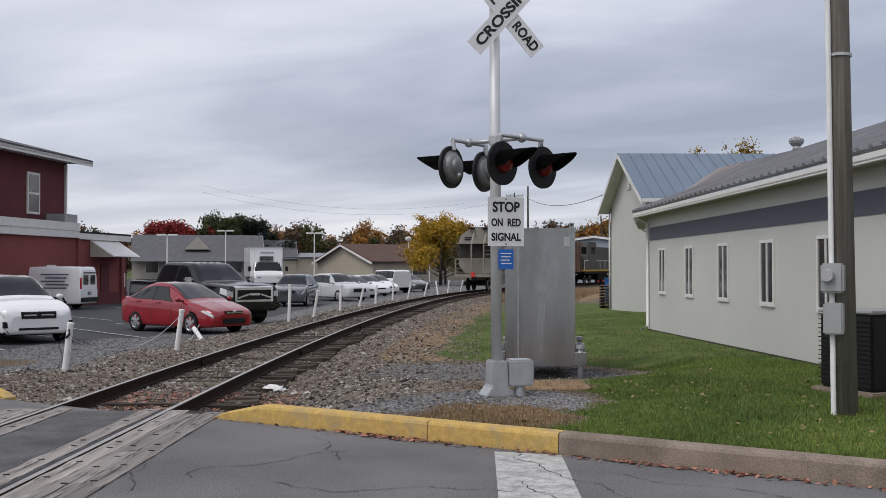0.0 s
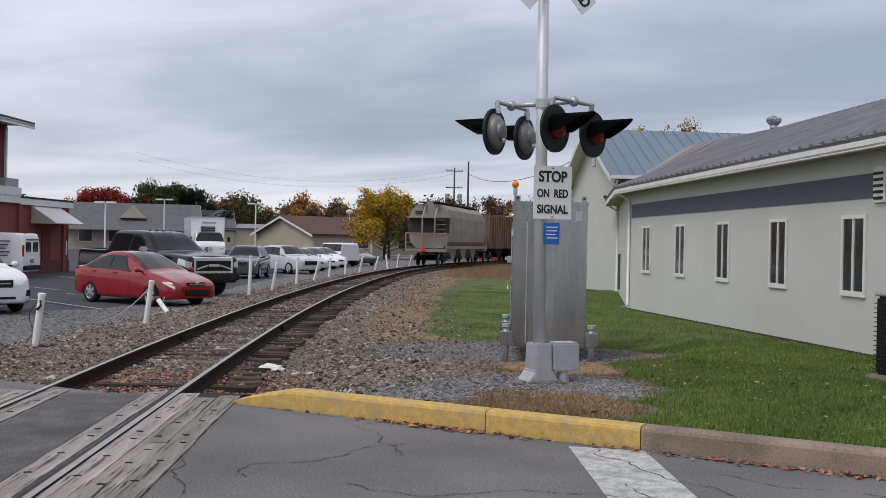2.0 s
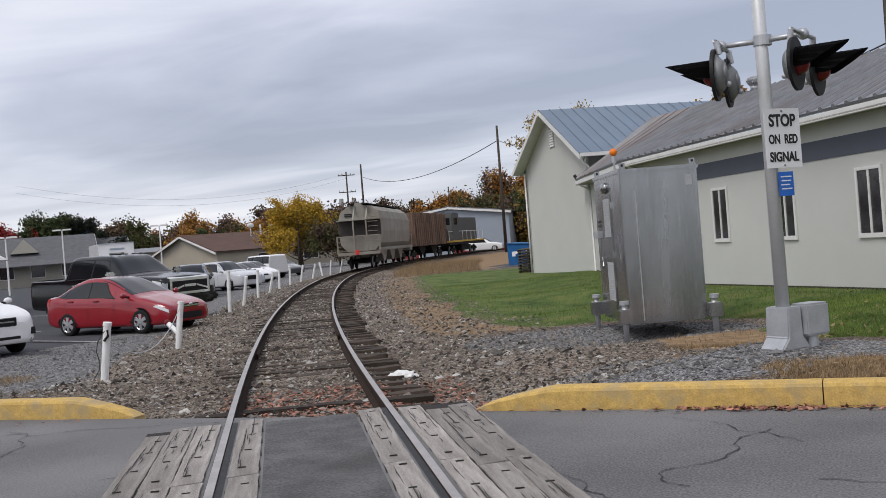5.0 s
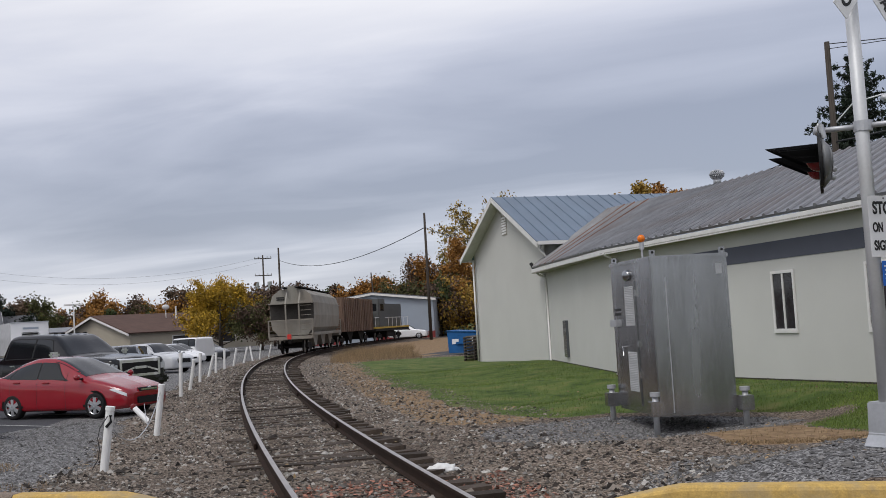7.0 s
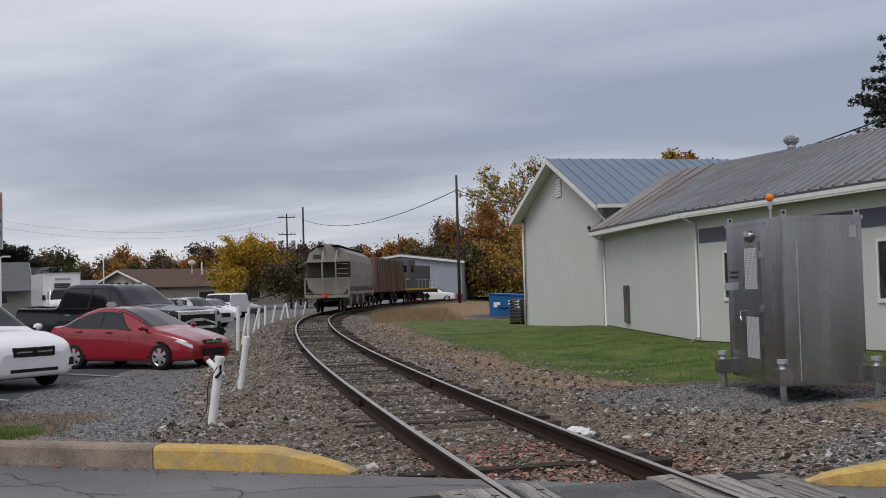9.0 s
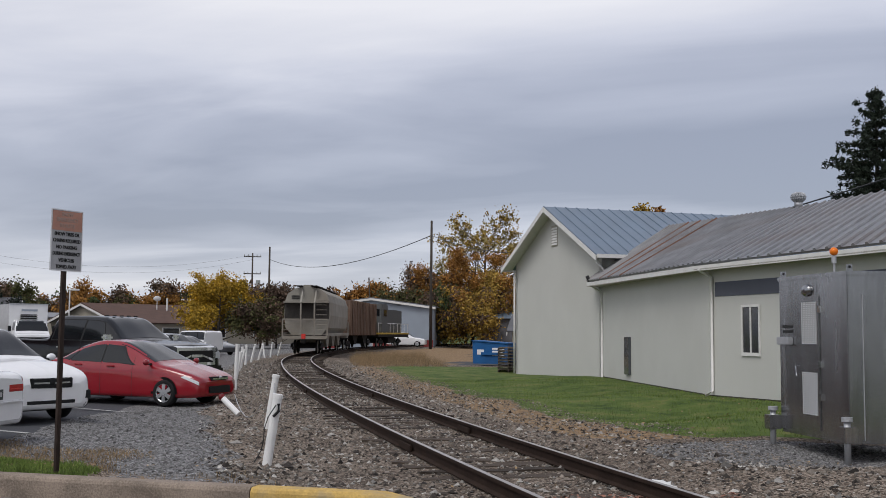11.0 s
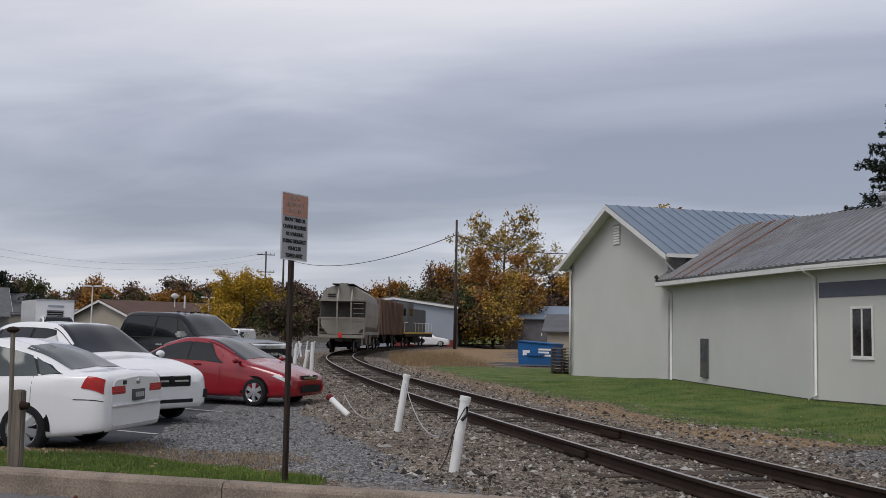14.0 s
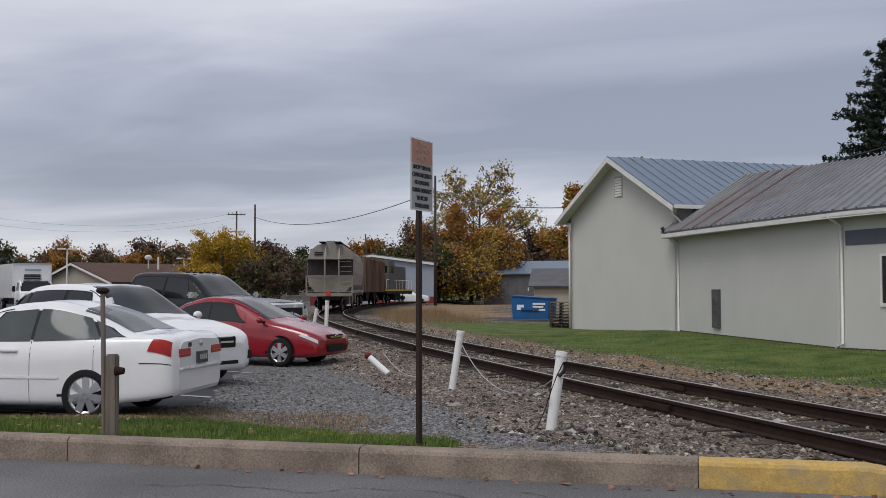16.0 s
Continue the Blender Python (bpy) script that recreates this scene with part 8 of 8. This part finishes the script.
# distant single trees over the lot
for x, y, h, w, lf, lb, sd in ((-131.1, 121.9, 10.8, 9.2, "redleaf", "bright red maple beyond the houses", 21), (-131.3, 129.0, 9.8, 10.35, "redleaf", "dull red tree beyond the houses", 22), (-128.7, 131.6, 11.8, 10.35, "greenleaf", "tall green tree beyond the houses", 23), (-130.5, 136.9, 12.7, 10.35, "greenleaf", "dark green tree beyond the houses", 24), (-125.6, 141.4, 11.9, 10.35, "spruceleaf", "dark spruce-like tree beyond the lot", 25), (-72, 135, 8.5, 9, "brownleaf", "brown bare tree beyond the shop", 26), (-60, 140, 9.0, 10, "orangeleaf", "orange tree beyond the shop", 27), (-66, 150, 8.5, 10, "brownleaf", "brown tree beyond the shop", 28), (-44, 160, 10, 12, "brownleaf", "brown autumn tree far down the line", 29), (-52, 170, 10.5, 12, "olive", "olive autumn tree far down the line", 30), (-36, 165, 11, 12, "brownleaf", "russet tree far down the line", 31)):
    tree(x, y, h, w, lf, lb, sd, 190, 0.22, 0.2, 1.9, 18, 0.12)


def treeline(seed, x0, y0, x1, y1, n, h, depth):
    """A far wood: many crowns along a line."""
    rng = np.random.default_rng(seed)
    for lf, share in (("brownleaf", 0.45), ("orangeleaf", 0.2), ("olive", 0.2), ("greenleaf", 0.15)):
        cl = []
        for i in range(int(n * share)):
            f = rng.uniform(0, 1)
            x, y = x0 + (x1 - x0) * f + rng.normal() * depth, y0 + (y1 - y0) * f + rng.normal() * depth
            hh = h * rng.uniform(0.55, 1.1)
            for k in range(6):
                cl.append(((x + rng.normal() * hh * 0.18, y + rng.normal() * hh * 0.18, hh * rng.uniform(0.2, 0.9) - 0.6), hh * 0.2))
        V, F = leaf_cloud(rng, cl, 75, h * 0.024)
        tagged(raw("far_wood", V, F, lf, None, "distant autumn woods along the skyline"), category="woods", kind="stuff")


treeline(41, -330, 190, -30, 330, 260, 15, 9)
treeline(42, -30, 330, 140, 300, 110, 14, 9)
treeline(43, -300, 190, -150, 300, 170, 11, 8)

# ---- hazy ridge on the horizon ----
bm = bmesh.new()
lo, hi_ = [], []
for i in range(121):
    a = radians(60 + 110 * i / 120)
    r = 2400
    z = 42 + 20 * noise.noise((i * 0.06, 3, 0)) + 5 * noise.noise((i * 0.4, 1, 0))
    lo.append(bm.verts.new((r * math.cos(a), r * math.sin(a), -5))); hi_.append(bm.verts.new((r * 1.1 * math.cos(a), r * 1.1 * math.sin(a), z)))
for i in range(120):
    bm.faces.new((lo[i], lo[i + 1], hi_[i + 1], hi_[i]))
tagged(part("backdrop", bm, "hill", label="hazy blue wooded ridge on the horizon"), category="hills", kind="structure")


# ---- stones, leaves, grass ----
def scatter_stones(name, pts, size, material, label, seed):
    """Low stones at the points, joined."""
    rng = np.random.default_rng(seed)
    base = np.array(((1, 0, 0), (-1, 0, 0), (0, 1, 0), (0, -1, 0), (0, 0, 1), (0, 0, -1)), float)
    tri = np.array(((0, 2, 4), (2, 1, 4), (1, 3, 4), (3, 0, 4), (2, 0, 5), (1, 2, 5), (3, 1, 5), (0, 3, 5)))
    n = len(pts)
    s = size * rng.lognormal(0, 0.4, n)
    jit = base[None] * rng.uniform(0.55, 1.25, (n, 6, 1)) + rng.normal(0, 0.18, (n, 6, 3))
    a = rng.uniform(0, math.tau, n)
    c, sn = np.cos(a), np.sin(a)
    x = jit[..., 0] * c[:, None] - jit[..., 1] * sn[:, None]
    y = jit[..., 0] * sn[:, None] + jit[..., 1] * c[:, None]
    v = np.stack((x, y, jit[..., 2] * 0.65), -1) * s[:, None, None] + pts[:, None, :]
    f = (tri[None] + np.arange(n)[:, None, None] * 6).reshape(-1, 3)
    o = raw(name, v.reshape(-1, 3), f, material, None, label)
    return tagged(o, category="gravel", kind="stuff")


rng = np.random.default_rng(77)


def bed_points(n, s0, s1, o0, o1, power=1.6):
    s = s0 + (s1 - s0) * rng.uniform(0, 1, n) ** power
    o = rng.uniform(o0, o1, n)
    x = np.interp(s, TRACK[:, 0], TRACK[:, 1]) + o * np.interp(s, TRACK[:, 0], T_DIR[:, 1])
    y = np.interp(s, TRACK[:, 0], TRACK[:, 2]) - o * np.interp(s, TRACK[:, 0], T_DIR[:, 0])
    return x, y


x, y = bed_points(42000, 0.6, 60, -3.4, 4.6)
ok = y > 5.45
x, y = x[ok], y[ok]
z = level(x, y)
scatter_stones("ballast", np.stack((x, y, z + 0.004), 1), 0.0175, "stone", "brown-grey ballast stones along the track", 1)
x, y = bed_points(7000, 0.6, 50, -3.6, 3.7)
ok = y > 5.45
x, y = x[ok], y[ok]
scatter_stones("ballast", np.stack((x, y, level(x, y) + 0.005), 1), 0.024, "palestone", "larger pale stones among the ballast", 21)
x, y = bed_points(6000, 0.6, 50, -3.6, 3.7)
ok = y > 5.45
x, y = x[ok], y[ok]
scatter_stones("ballast", np.stack((x, y, level(x, y) + 0.003), 1), 0.028, "darkstone", "dark stones and clods among the ballast", 22)
gx_, gy_ = np.concatenate((rng.uniform(-7.2, -1.2, 9000), rng.uniform(-19, -10.5, 11000))), np.concatenate((rng.uniform(5.6, 16, 9000), rng.uniform(6.5, 24, 11000)))
la, dr, gr, lo_ = zones(gx_, gy_)
ok = (gr > 0.5) & (lo_ < 0.5)
gx_, gy_ = gx_[ok], gy_[ok]
scatter_stones("gravel", np.stack((gx_, gy_, level(gx_, gy_) + 0.004), 1), 0.020, "gravel", "grey crushed gravel", 2)


def scatter_leaves(name, x, y, z, size, material, label, seed):
    r = np.random.default_rng(seed)
    n = len(x)
    P_ = np.stack((x, y, z), 1)
    a = r.normal(size=(n, 3)) * (1, 1, 0.3); a /= np.linalg.norm(a, axis=1)[:, None]
    b = np.cross(a, (0, 0, 1.0) + r.normal(size=(n, 3)) * 0.3); b /= np.linalg.norm(b, axis=1)[:, None]
    s = size * r.uniform(0.6, 1.4, n)[:, None]
    V = np.stack((P_ - a * s, P_ + b * s * 0.6, P_ + a * s, P_ - b * s * 0.6), 1).reshape(-1, 3)
    o = raw(name, V, np.arange(n * 4).reshape(-1, 4), material, None, label)
    return tagged(o, category="fallen leaves", kind="stuff")


x, y = bed_points(2600, 0.3, 3.4, -0.95, 1.9, 1.0)
scatter_leaves("fallen_leaves", x, y, level(x, y) + rng.uniform(0.0, 0.03, len(x)), 0.028, "leaf_litter", "red fallen leaves between the rails", 3)
x = np.concatenate((rng.normal(-1.5, 0.35, 160), rng.uniform(-4, 6, 160), rng.normal(1.6, 0.9, 150), rng.uniform(-14, -8, 40)))
y = np.where(x > -6, 5.27 - np.abs(rng.normal(0, 0.06, len(x))), 5.0 - np.abs(rng.normal(0, 0.08, len(x))))
scatter_leaves("fallen_leaves", x, y, np.full(len(x), 0.015), 0.03, "leaf_litter", "brown fallen leaves along the kerb", 4)
x = np.concatenate((rng.uniform(-3, 5, 500), rng.uniform(-19, -12, 300), rng.uniform(-9, 0, 400))); y = np.concatenate((rng.uniform(5.6, 12, 500), rng.uniform(5.4, 10, 300), rng.uniform(8, 24, 400)))
scatter_leaves("fallen_leaves", x, y, level(x, y) + 0.03, 0.028, "dry", "tan fallen leaves on the lawns", 5)


def scatter_grass(name, x, y, h, material, label, seed):
    r = np.random.default_rng(seed)
    n = len(x)
    z = level(x, y)
    a = r.uniform(0, math.tau, n)
    w = 0.0045 * r.uniform(0.7, 1.5, n)
    hh = h * r.uniform(0.5, 1.3, n)
    lx, ly = r.normal(0, 0.35, n) * hh, r.normal(0, 0.35, n) * hh
    P0_ = np.stack((x - np.cos(a) * w, y - np.sin(a) * w, z - 0.005), 1)
    P1_ = np.stack((x + np.cos(a) * w, y + np.sin(a) * w, z - 0.005), 1)
    P2_ = np.stack((x + lx, y + ly, z + hh), 1)
    o = raw(name, np.stack((P0_, P1_, P2_), 1).reshape(-1, 3), np.arange(n * 3).reshape(-1, 3), material, None, label)
    return tagged(o, category="grass", kind="stuff")


def lawn_points(n, x0, x1, y0, y1, which=0):
    x, y = rng.uniform(x0, x1, n), y0 + (y1 - y0) * rng.uniform(0, 1, n) ** 1.35
    zz = zones(x, y)[which]
    ok = zz > 0.45 + 0.3 * rng.uniform(-1, 1, n)
    return x[ok], y[ok]


x, y = lawn_points(210000, -5, 5.2, 5.5, 15)
scatter_grass("lawn_grass", x, y, 0.038, "grass", "short green lawn grass", 6)
x, y = lawn_points(70000, -18, 0, 14.5, 36)
scatter_grass("lawn_grass", x, y, 0.05, "grass", "short green lawn grass", 7)
x, y = lawn_points(90000, -21, -11.2, 5.3, 8.8)
scatter_grass("lawn_grass", x, y, 0.045, "grass", "short green verge grass", 8)
x, y = lawn_points(60000, -20, 2, 5.5, 40, 1)
scatter_grass("dry_grass", x, y, 0.05, "dry", "dry tan grass at the lawn's edge", 9)
x, y = lawn_points(60000, -17.2, -11.5, 6.5, 11.5, 1)
scatter_grass("dry_grass", x, y, 0.045, "dry", "dead brown grass at the verge", 15)
x, y = lawn_points(60000, -4.5, 1.5, 5.5, 10, 1)
scatter_grass("dry_grass", x, y, 0.035, "dry", "dead tan grass round the signal base", 16)
x, y = bed_points(9000, 48, 75, 3.0, 8.0, 1.0)
scatter_grass("dry_grass", x, y, 0.5, "dry", "tall dry tan grass beside the curve", 10)
